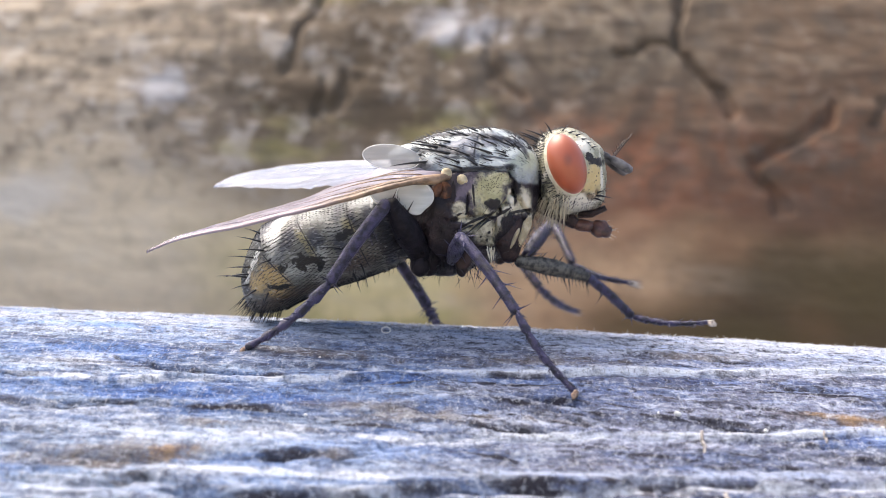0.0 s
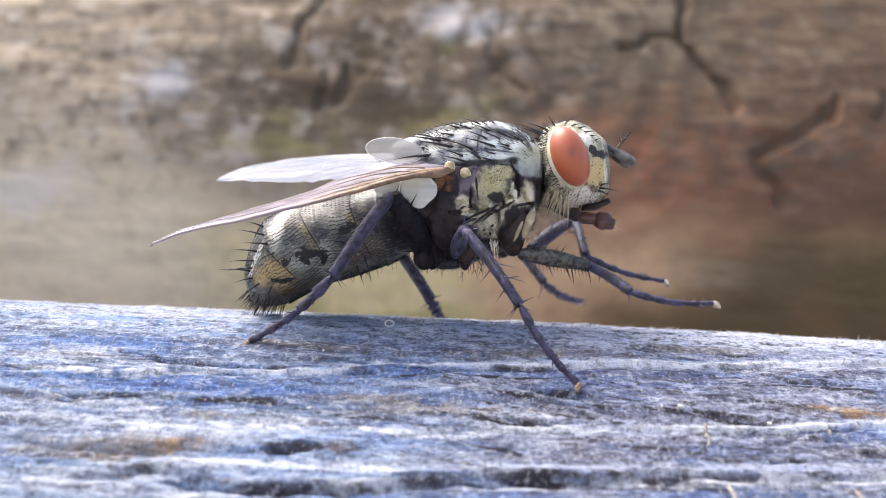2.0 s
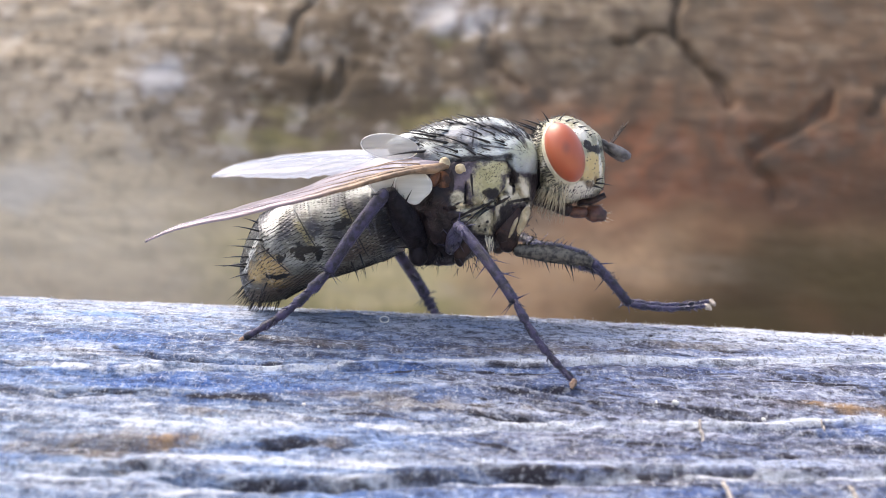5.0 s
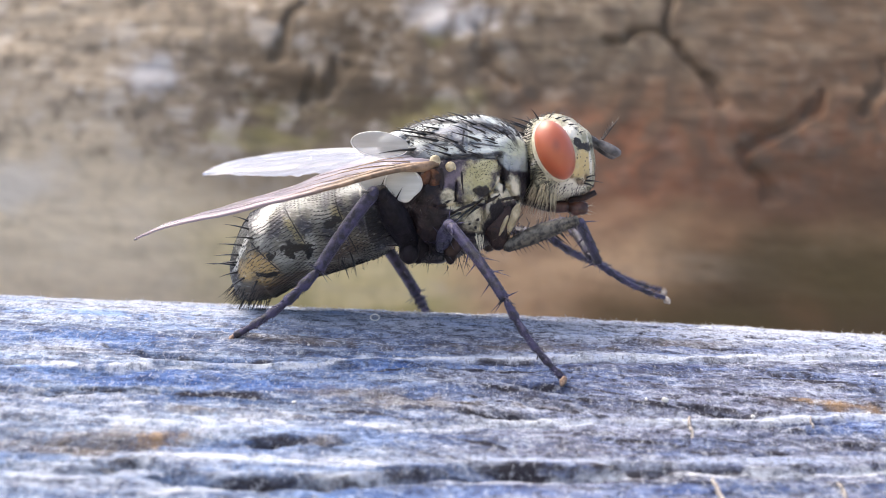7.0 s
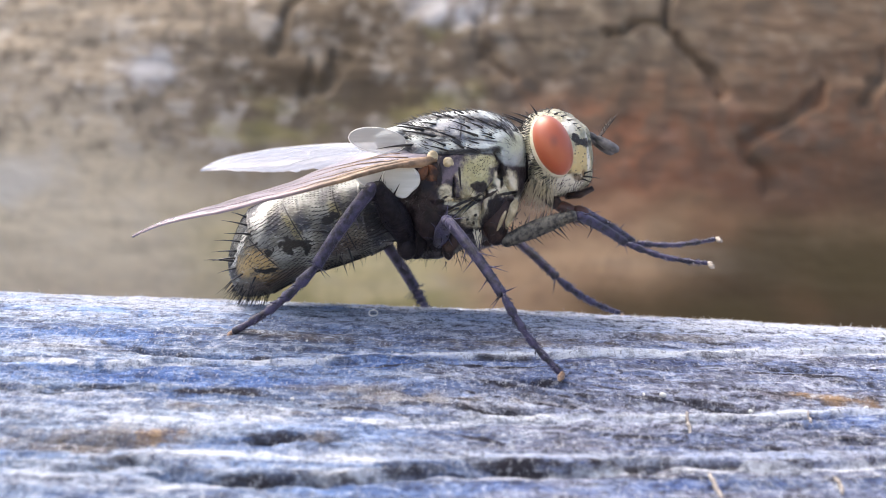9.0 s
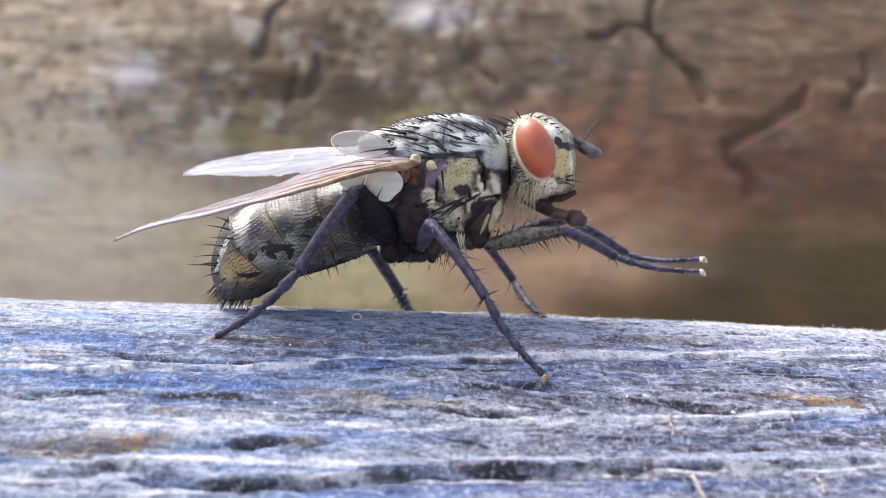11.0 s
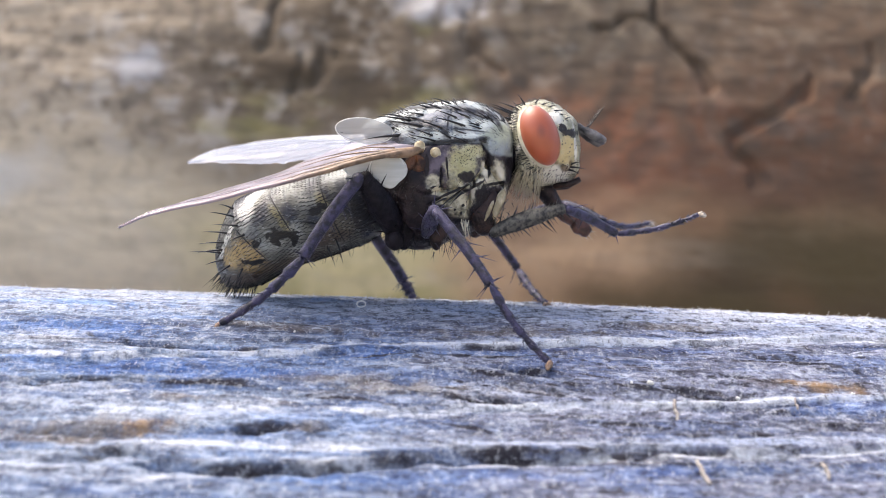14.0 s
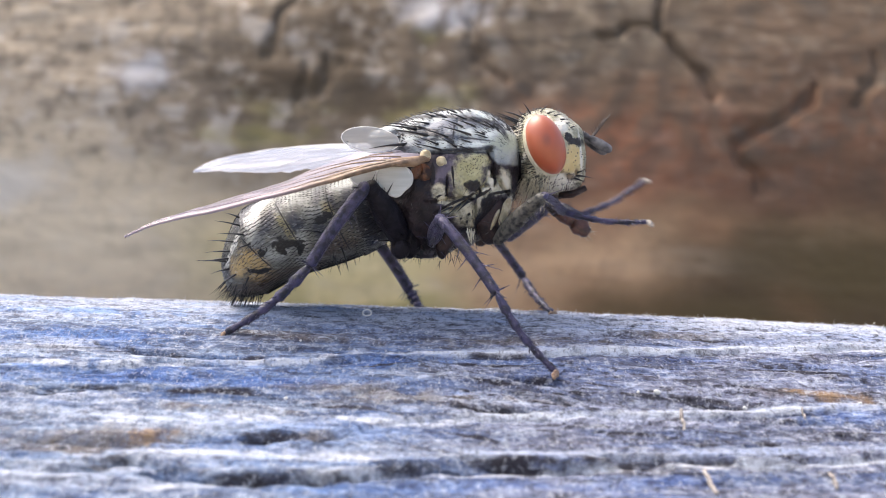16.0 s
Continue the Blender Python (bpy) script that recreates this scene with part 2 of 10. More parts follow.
    # further blue tint where the faces reflect the sky, multiplied into the colour
    tint = m.math("MAXIMUM", m.spots([(-7.88, -5.01, 3.2, 0.50, -4), (-1.22, -4.11, 1.9, 0.30, 5), (-4.33, -5.28, 2.4, 0.30, 3), (7.51, -3.56, 2.6, 0.22, 3), (11.38, -5.66, 1.3, 0.50, 5), (-3.68, -7.88, 1.7, 0.14, 4),
                                      (-0.11, -8.84, 3.9, 0.20, 4), (5.65, -8.45, 1.9, 0.22, 6), (-9.72, -4.74, 1.0, 0.15, 3), (-8.98, -3.12, 2.6, 0.30, 0), (-9.5, -1.6, 3.0, 0.3, 0), (3.0, -3.75, 2.4, 0.16, 3)], **k), m.ramp(blue, 0.46, 0.64, 0.28, 0.7))
    c = m.mix(tint, c, m.mix(east, (0.42, 0.62, 1.0), (0.52, 0.66, 1.0)), "MULTIPLY")
    body = m.ramp(fleck, 0.60, 0.45, 0.35, 1.0)
    # highlight along each lip, mixed into the wood's colour
    lips = m.spots([r for line in RAIL_LIPS for r in along(line, 0.065)], wobble=0.6, edge=0.6, freq=1.6)
    calm = m.math("SUBTRACT", 1.0, m.math("MULTIPLY", m.math("MAXIMUM", tint, lips), 0.55))
    c = m.mix(m.math("MULTIPLY", body, m.math("MULTIPLY", m.spots([(-8.67, -5.97, 1.9, 0.16, -3), (-6.56, -6.93, 1.0, 0.32, -5), (-4.33, -6.62, 1.0, 0.28, 2), (-1.98, -7.91, 1.3, 0.10, -4), (-4.69, -7.98, 1.5, 0.10, 5), (-0.21, -6.60, 1.3, 0.12, 4),
                                                                   (8.49, -2.88, 3.6, 0.14, 5), (2.59, -6.25, 1.4, 0.07, 5), (-7.93, -8.56, 1.2, 0.18, 3), (1.79, -8.36, 1.4, 0.06, 3), (-0.90, -8.37, 1.6, 0.06, 2), (-10.09, -3.83, 1.0, 0.40, 5), (12.4, 0.8, 3.0, 1.2, 0)], **k), 0.7)), c, (0.68, 0.73, 0.82))
    c = m.mix(m.math("MULTIPLY", body, m.math("MULTIPLY", lips, 0.92)), c, (0.80, 0.84, 0.90))
    c = m.mix(m.math("MULTIPLY", m.spots([(-7.67, -7.57, 1.9, 0.20, 2), (-1.41, -5.43, 1.6, 0.18, -1), (2.53, -2.86, 1.9, 0.26, 4), (7.53, -2.14, 1.1, 0.18, 3), (-2.32, -7.27, 0.5, 0.10, 9), (-0.25, -5.59, 1.9, 0.26, -8), (-5.79, -6.30, 0.8, 0.10, 0)], **k), 0.6), c, (0.20, 0.155, 0.105))
    c = m.mix(m.math("MULTIPLY", m.spots([(-6.26, -7.46, 0.45, 0.13, 10), (10.77, -4.95, 0.8, 0.11, -2)], **k), 0.7), c, (0.42, 0.26, 0.13))
    # near-black along the crevices, deepening their shade by colour
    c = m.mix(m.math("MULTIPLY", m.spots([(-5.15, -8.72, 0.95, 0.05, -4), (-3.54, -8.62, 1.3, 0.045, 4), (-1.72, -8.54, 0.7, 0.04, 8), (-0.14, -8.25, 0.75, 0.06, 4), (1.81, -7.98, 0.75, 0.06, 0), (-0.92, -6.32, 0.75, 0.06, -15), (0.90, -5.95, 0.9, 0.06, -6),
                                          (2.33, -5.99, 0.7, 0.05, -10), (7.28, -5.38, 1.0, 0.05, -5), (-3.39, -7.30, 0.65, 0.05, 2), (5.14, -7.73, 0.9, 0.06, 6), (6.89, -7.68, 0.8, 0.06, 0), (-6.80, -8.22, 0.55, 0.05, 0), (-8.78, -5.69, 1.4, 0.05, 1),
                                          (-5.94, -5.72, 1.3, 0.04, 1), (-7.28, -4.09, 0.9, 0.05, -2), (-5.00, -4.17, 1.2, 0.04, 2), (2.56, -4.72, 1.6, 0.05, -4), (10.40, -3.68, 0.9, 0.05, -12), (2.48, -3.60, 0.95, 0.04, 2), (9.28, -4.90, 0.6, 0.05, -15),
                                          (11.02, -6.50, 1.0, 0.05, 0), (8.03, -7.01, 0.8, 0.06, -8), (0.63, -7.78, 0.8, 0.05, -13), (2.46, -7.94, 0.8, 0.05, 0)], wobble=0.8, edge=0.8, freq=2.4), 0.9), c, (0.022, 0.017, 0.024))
    chip = m.noise(4.2, 5.0, m.stretch((0.85, 0.9, 0.9)), 0.8)
    c = m.mix(m.math("MULTIPLY", calm, m.ramp(chip, 0.53, 0.60, 0.0, 0.58)), c, m.mix(east, (0.075, 0.085, 0.14), (0.065, 0.062, 0.075)))
    c = m.mix(m.math("MULTIPLY", calm, m.ramp(chip, 0.45, 0.38, 0.0, 0.5)), c, (0.68, 0.71, 0.77))
    c = m.mix(m.ramp(grain, 0.55, 0.66, 0.0, 0.6), c, (0.05, 0.05, 0.065))
    c = m.mix(m.ramp(grain, 0.44, 0.33, 0.0, 0.5), c, (0.72, 0.75, 0.80))
    m.color(c)
    m.rough(m.ramp(fibre, 0.3, 0.7, 0.85, 0.55))
    fine = m.math("ADD", m.noise(2.6, 6.0, m.stretch((0.45, 1.5, 1.5)), 0.75), m.math("ADD", m.math("MULTIPLY", fleck, 0.7), m.math("MULTIPLY", thread, 0.6)))
    return m.bump(m.math("ADD", fine, m.math("MULTIPLY", chip, -0.8)), 0.16, 1.0).m


def make_log_wood():
    m = Mat("old_log_wood", rough=0.8, spec=0.25)
    x, y, z = m.xyz()
    warp = m.noise(0.07, 3.0)
    blotch = m.noise(0.16, 4.0, m.stretch((0.6, 1.0, 1.0)), 0.6)
    wx = m.math("ADD", x, m.math("MULTIPLY", m.math("SUBTRACT", warp, 0.5), 16.0))
    wz = m.math("ADD", z, m.math("MULTIPLY", m.math("SUBTRACT", blotch, 0.5), 8.0))
    c = m.mix(m.ramp(wx, -30.0, -8.0), (0.40, 0.325, 0.235), (0.165, 0.125, 0.084))
    red = m.math("MULTIPLY", m.ramp(wx, 0.0, 14.0), m.ramp(wz, 13.0, 8.5))
    c = m.mix(red, c, (0.26, 0.115, 0.062))
    c = m.mix(m.math("MULTIPLY", m.ramp(wx, 13.0, 25.0), m.ramp(wz, 17.0, 12.0, 0.55, 0.75)), c, (0.125, 0.070, 0.040))
    low = m.ramp(wz, 3.5, -1.5)
    c = m.mix(m.math("MULTIPLY", low, m.ramp(wx, -18.0, 2.0)), c, (0.62, 0.385, 0.21))
    c = m.mix(m.math("MULTIPLY", m.ramp(wz, 8.5, 1.0), m.ramp(wx, -4.0, -20.0, 0.0, 0.85)), c, (0.78, 0.63, 0.43))
    c = m.mix(m.math("MULTIPLY", low, m.math("MULTIPLY", m.ramp(wx, -18.0, -9.0), m.ramp(wx, 5.0, -2.0, 0.0, 0.8))), c, (0.76, 0.63, 0.31))
    c = m.mix(m.math("MULTIPLY", low, m.ramp(wx, 12.0, 23.0)), c, (0.13, 0.082, 0.042))
    # long streaks below, mottled wood with knots above
    fibre = m.noise(1.0, 5.0, m.stretch((0.06, 0.4, 0.55)), 0.6)
    mott = m.noise(0.75, 3.0, m.stretch((1.0, 0.8, 0.8)), 0.6)
    up = m.ramp(wz, 2.0, 8.0, 0.22, 1.0)
    c = m.mix(m.ramp(fibre, 0.52, 0.66, 0.0, 0.18), c, (0.15, 0.105, 0.065))
    c = m.mix(m.ramp(fibre, 0.46, 0.34, 0.0, 0.2), c, (0.50, 0.40, 0.28))
    c = m.mix(m.math("MULTIPLY", up, m.ramp(mott, 0.50, 0.66, 0.0, 0.6)), c, (0.085, 0.066, 0.046))
    c = m.mix(m.math("MULTIPLY", m.math("MULTIPLY", up, m.ramp(wx, 12.0, 2.0, 0.3, 1.0)), m.ramp(mott, 0.46, 0.34, 0.0, 0.5)), c, (0.38, 0.33, 0.27))
    blots = m.noise(0.42, 3.0, m.stretch((1.0, 0.8, 1.15)), 0.55)
    c = m.mix(m.math("MULTIPLY", up, m.ramp(blots, 0.53, 0.64, 0.0, 0.6)), c, (0.105, 0.085, 0.065))
    c = m.mix(m.math("MULTIPLY", m.math("MULTIPLY", up, m.ramp(wx, 12.0, 2.0, 0.12, 1.0)), m.ramp(blots, 0.45, 0.35, 0.0, 0.6)), c, (0.50, 0.44, 0.37))
    moss = m.noise(0.10, 4.0, m.stretch((0.7, 1.0, 1.5)), 0.6)
    c = m.mix(m.math("MULTIPLY", m.ramp(moss, 0.54, 0.66, 0.0, 0.55), m.math("MULTIPLY", m.ramp(wx, 4.0, -2.0), m.ramp(wx, -18.0, -12.0))), c, (0.30, 0.26, 0.09))
    c = m.mix(m.spots([(-6.5, 13.0, 2.2, 3.0), (-4.0, 9.3, 3.2, 2.0), (-11.0, 10.5, 3.5, 1.6)], wobble=0.7, edge=0.9, freq=0.7), c, (0.09, 0.065, 0.04))
    c = m.mix(m.math("MULTIPLY", m.spots([(26.0, -4.3, 1.5, 2.6), (12.9, -4.7, 4.0, 1.5), (19.5, 1.0, 2.0, 1.2)], wobble=0.4, edge=0.9, freq=0.3), 0.6), c, (0.30, 0.155, 0.080))
    c = m.mix(m.math("MULTIPLY", m.spots([(24.2, 0.0, 2.2, 2.4), (14.3, 10.0, 3.2, 1.4), (21.0, -4.5, 2.4, 1.6), (30.5, 4.0, 3.0, 1.6)], wobble=0.4, edge=0.9, freq=0.4), 0.55), c, (0.085, 0.055, 0.032))
    c = m.mix(m.spots([(29.0, -2.0, 6.5, 3.2), (20.0, -5.5, 9.0, 1.8)], wobble=0.3, edge=0.95, freq=0.2), c, (0.13, 0.09, 0.04))
    c = m.mix(m.spots([(0.5, 16.0, 2.6, 1.2), (-20.5, 10.6, 1.6, 1.2)], wobble=0.6, edge=0.9, freq=0.9), c, (0.45, 0.43, 0.42))
    c = m.mix(m.math("MULTIPLY", m.rings(9.0, 15.0, 2.6, 15.0), m.math("MULTIPLY", up, 0.7)), c, (0.11, 0.08, 0.055))
    c = m.mix(m.math("MULTIPLY", m.rings(24.0, 12.0, 2.3, 12.0), m.math("MULTIPLY", m.ramp(wz, 3.0, 8.0), 0.45)), c, (0.12, 0.08, 0.05))
    c = m.mix(m.spots([(-29.0, 2.5, 3.4, 1.5)], wobble=0.6, edge=0.7, freq=0.3), c, (0.64, 0.56, 0.45))
    m.color(c)
    return m.bump(m.noise(0.7, 2.0, m.stretch((0.5, 1.0, 1.2))), 0.4, 0.5).m


def make_ground():
    # unseen ground, kept pale to bounce light onto the undersides
    m = Mat("pale_bounce_ground", rough=0.95, spec=0.1)
    n = m.noise(0.05, 6.0)
    c = m.mix(m.ramp(n, 0.35, 0.65), (0.30, 0.26, 0.19), (0.46, 0.41, 0.31))
    c = m.mix(m.ramp(m.noise(0.4, 3.0), 0.55, 0.7), c, (0.20, 0.16, 0.10))
    m.color(c)
    return m.bump(n, 6.0).m


def make_thorax():
    m = Mat("thorax_cuticle", rough=0.42, spec=0.35)
    x, y, z = m.xyz()
    n = m.noise(2.2, 6.0, None, 0.65)
    soft = m.noise(1.2, 3.0, None, 0.5)
    silver = m.mix(m.ramp(soft, 0.38, 0.60), (0.20, 0.225, 0.25), (0.40, 0.44, 0.44))
    silver = m.mix(m.ramp(n, 0.56, 0.70, 0.0, 0.5), silver, (0.15, 0.17, 0.19))
    silver = m.mix(m.math("MULTIPLY", m.spots([(0.63, 3.07, 0.53, 0.18, -5), (1.46, 3.10, 0.43, 0.18, -12), (0.87, 2.75, 0.23, 0.12, 0), (0.05, 2.60, 0.33, 0.09, -2), (2.20, 3.15, 0.30, 0.10, -35)], wobble=0.4, edge=0.6), 0.8), silver, (0.20, 0.215, 0.26))
    silver = m.mix(m.math("MULTIPLY", m.spots([(-0.60, 3.16, 0.46, 0.16, -4), (0.13, 3.30, 0.50, 0.10, 3), (1.87, 2.88, 0.76, 0.18, -2), (0.62, 2.54, 0.46, 0.13, -5), (0.73, 3.61, 1.10, 0.10, 1), (1.87, 3.40, 0.34, 0.10, -20), (-0.37, 2.75, 0.30, 0.09, -5), (1.5, 2.48, 0.4, 0.08, 0)], wobble=0.4, edge=0.5), 0.85), silver, (0.64, 0.69, 0.66))
    silver = m.mix(m.math("MULTIPLY", m.spots([(2.41, 2.58, 0.36, 0.36, 4)], wobble=0.5, edge=0.6), 0.8), silver, (0.44, 0.49, 0.38))
    silver = m.mix(m.ramp(m.noise(9.0, 3.0, m.stretch((0.5, 1.0, 1.4)), 0.7), 0.56, 0.66, 0.0, 0.6), silver, (0.13, 0.15, 0.18))
    dark = m.spots([(0.35, 3.42, 0.92, 0.075, -3), (1.59, 3.28, 0.70, 0.085, -7), (2.36, 3.00, 0.09, 0.36, 30), (0.13, 2.84, 0.80, 0.085, -7), (0.83, 2.58, 0.24, 0.07, -46), (1.12, 2.33, 0.78, 0.06, 2), (-0.57, 2.42, 0.26, 0.14, -9),
                    (0.05, 2.99, 0.64, 0.055, -12), (0.92, 2.89, 0.03, 0.26, -7), (1.92, 2.40, 0.18, 0.09, 2), (-0.61, 3.30, 0.33, 0.04, 15), (0.30, 2.66, 0.40, 0.05, -3), (1.55, 2.66, 0.55, 0.03, -6)], wobble=0.3, edge=0.5, freq=4.0)
    dors = m.mix(m.math("MULTIPLY", dark, 0.93), silver, (0.022, 0.023, 0.032))
    ay = m.math("ABSOLUTE", y)
    mid = m.math("MULTIPLY", m.ramp(ay, 0.62, 0.50), m.ramp(m.math("SINE", m.math("MULTIPLY", ay, 11.0)), -0.2, 0.3))
    dors = m.mix(mid, dors, (0.02, 0.02, 0.025))
    # side plates, pale on a dark ground, with dark joints between them
    gap = m.mix(m.ramp(n, 0.35, 0.6), (0.018, 0.012, 0.018), (0.055, 0.045, 0.055))
    gap = m.mix(m.math("MULTIPLY", m.spots([(0.77, 1.75, 0.26, 0.42, 0), (0.49, 1.51, 0.20, 0.19, 0), (1.02, 2.11, 0.23, 0.17, 0), (0.90, 1.27, 0.23, 0.16, 0)], wobble=0.4, edge=0.5), m.ramp(n, 0.40, 0.60, 0.25, 0.9)), gap, (0.17, 0.14, 0.18))
    plates = m.spots([(0.44, 1.17, 0.29, 0.18, 4), (0.55, 0.91, 0.29, 0.11, -5), (1.11, 1.03, 0.24, 0.17, 20), (1.26, 0.58, 0.42, 0.25, 10), (1.18, 0.18, 0.30, 0.28, 0), (1.81, 1.14, 0.43, 0.17, 14), (1.98, 1.47, 0.13, 0.27, 9),
                      (2.39, 1.41, 0.24, 0.35, 0), (2.22, 1.15, 0.29, 0.13, 2), (1.64, 0.86, 0.07, 0.24, -2), (2.62, 0.77, 0.14, 0.31, -5), (0.93, 0.75, 0.24, 0.10, 0), (0.68, 0.59, 0.18, 0.09, 0), (1.34, 1.67, 0.48, 0.54, 0), (1.54, 2.00, 0.43, 0.24, 0)],
                     wobble=0.4, edge=0.35, freq=3.6)
    pale = m.mix(m.ramp(n, 0.36, 0.60), (0.22, 0.20, 0.135), (0.66, 0.61, 0.45))
    pale = m.mix(m.math("MULTIPLY", m.spots([(1.34, 1.67, 0.50, 0.54, 0), (1.54, 2.00, 0.45, 0.26, 0)], wobble=0.4, edge=0.6), 0.75), pale, (0.44, 0.41, 0.20))
    pale = m.mix(m.math("MULTIPLY", m.spots([(1.64, 0.86, 0.06, 0.24, -2), (2.62, 0.80, 0.11, 0.26, -5), (1.98, 1.50, 0.08, 0.22, 9), (1.81, 1.17, 0.36, 0.06, 14), (1.47, 0.88, 0.25, 0.05, 21), (2.44, 1.42, 0.10, 0.24, 0)], wobble=0.2, edge=0.5), 0.85), pale, (0.82, 0.76, 0.62))
    side = m.mix(plates, gap, pale)
    marks = m.spots([(1.42, 1.33, 0.25, 0.12, 5), (1.57, 1.23, 0.17, 0.07, 30), (2.15, 1.90, 0.12, 0.29, -2), (2.11, 1.47, 0.05, 0.20, -7), (1.01, 0.86, 0.75, 0.045, 24), (1.68, 1.03, 0.43, 0.04, 30), (0.55, 1.01, 0.39, 0.02, 0),
                     (0.69, 1.27, 0.03, 0.30, -3), (2.32, 1.12, 0.36, 0.045, 11), (1.93, 0.70, 0.22, 0.36, 0), (1.78, 0.21, 0.26, 0.33, 0), (0.28, 1.60, 0.08, 0.33, 0), (0.28, 0.87, 0.20, 0.10, 0), (0.88, 1.60, 0.03, 0.40, 5),
                     (1.35, 0.48, 0.05, 0.05, 0), (1.10, 0.35, 0.04, 0.04, 0), (1.28, 0.25, 0.04, 0.05, 0), (1.14, 2.30, 0.94, 0.06, 2)], wobble=0.4, edge=0.2, freq=4.5)
    side = m.mix(m.math("MULTIPLY", marks, 0.97), side, (0.014, 0.011, 0.014))
    dots = m.cells(19.0)
    stip = m.math("MULTIPLY", m.ramp(dots, 0.42, 0.20, 0.0, 0.95), m.spots([(1.48, 2.05, 0.52, 0.20, 0), (1.42, 1.85, 0.50, 0.26, 0)], wobble=0.5, edge=0.7))
    side = m.mix(stip, side, (0.03, 0.03, 0.02))
    edge = m.math("ADD", z, m.math("MULTIPLY", m.math("SUBTRACT", n, 0.5), 0.25))
    edge = m.math("ADD", edge, m.math("MULTIPLY", m.ramp(x, 1.85, 2.25), 0.34))
    c = m.mix(m.ramp(edge, 2.22, 2.34), side, dors)
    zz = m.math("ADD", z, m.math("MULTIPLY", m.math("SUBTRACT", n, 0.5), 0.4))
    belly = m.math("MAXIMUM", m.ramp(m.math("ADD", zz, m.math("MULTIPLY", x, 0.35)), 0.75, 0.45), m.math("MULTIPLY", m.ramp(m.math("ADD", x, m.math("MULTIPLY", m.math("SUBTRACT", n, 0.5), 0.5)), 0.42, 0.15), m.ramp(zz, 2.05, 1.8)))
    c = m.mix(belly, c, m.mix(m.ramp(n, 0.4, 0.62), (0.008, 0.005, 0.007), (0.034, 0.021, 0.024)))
    m.color(c)
    m.rough(m.ramp(n, 0.3, 0.7, 0.30, 0.55))
    relief = m.math("ADD", m.noise(14.0, 4.0), m.math("MULTIPLY", m.noise(4.0, 3.0), 1.5))
    relief = m.math("ADD", relief, m.math("MULTIPLY", m.math("SUBTRACT", plates, marks), 1.2))
    return m.bump(relief, 0.038, 0.8).m


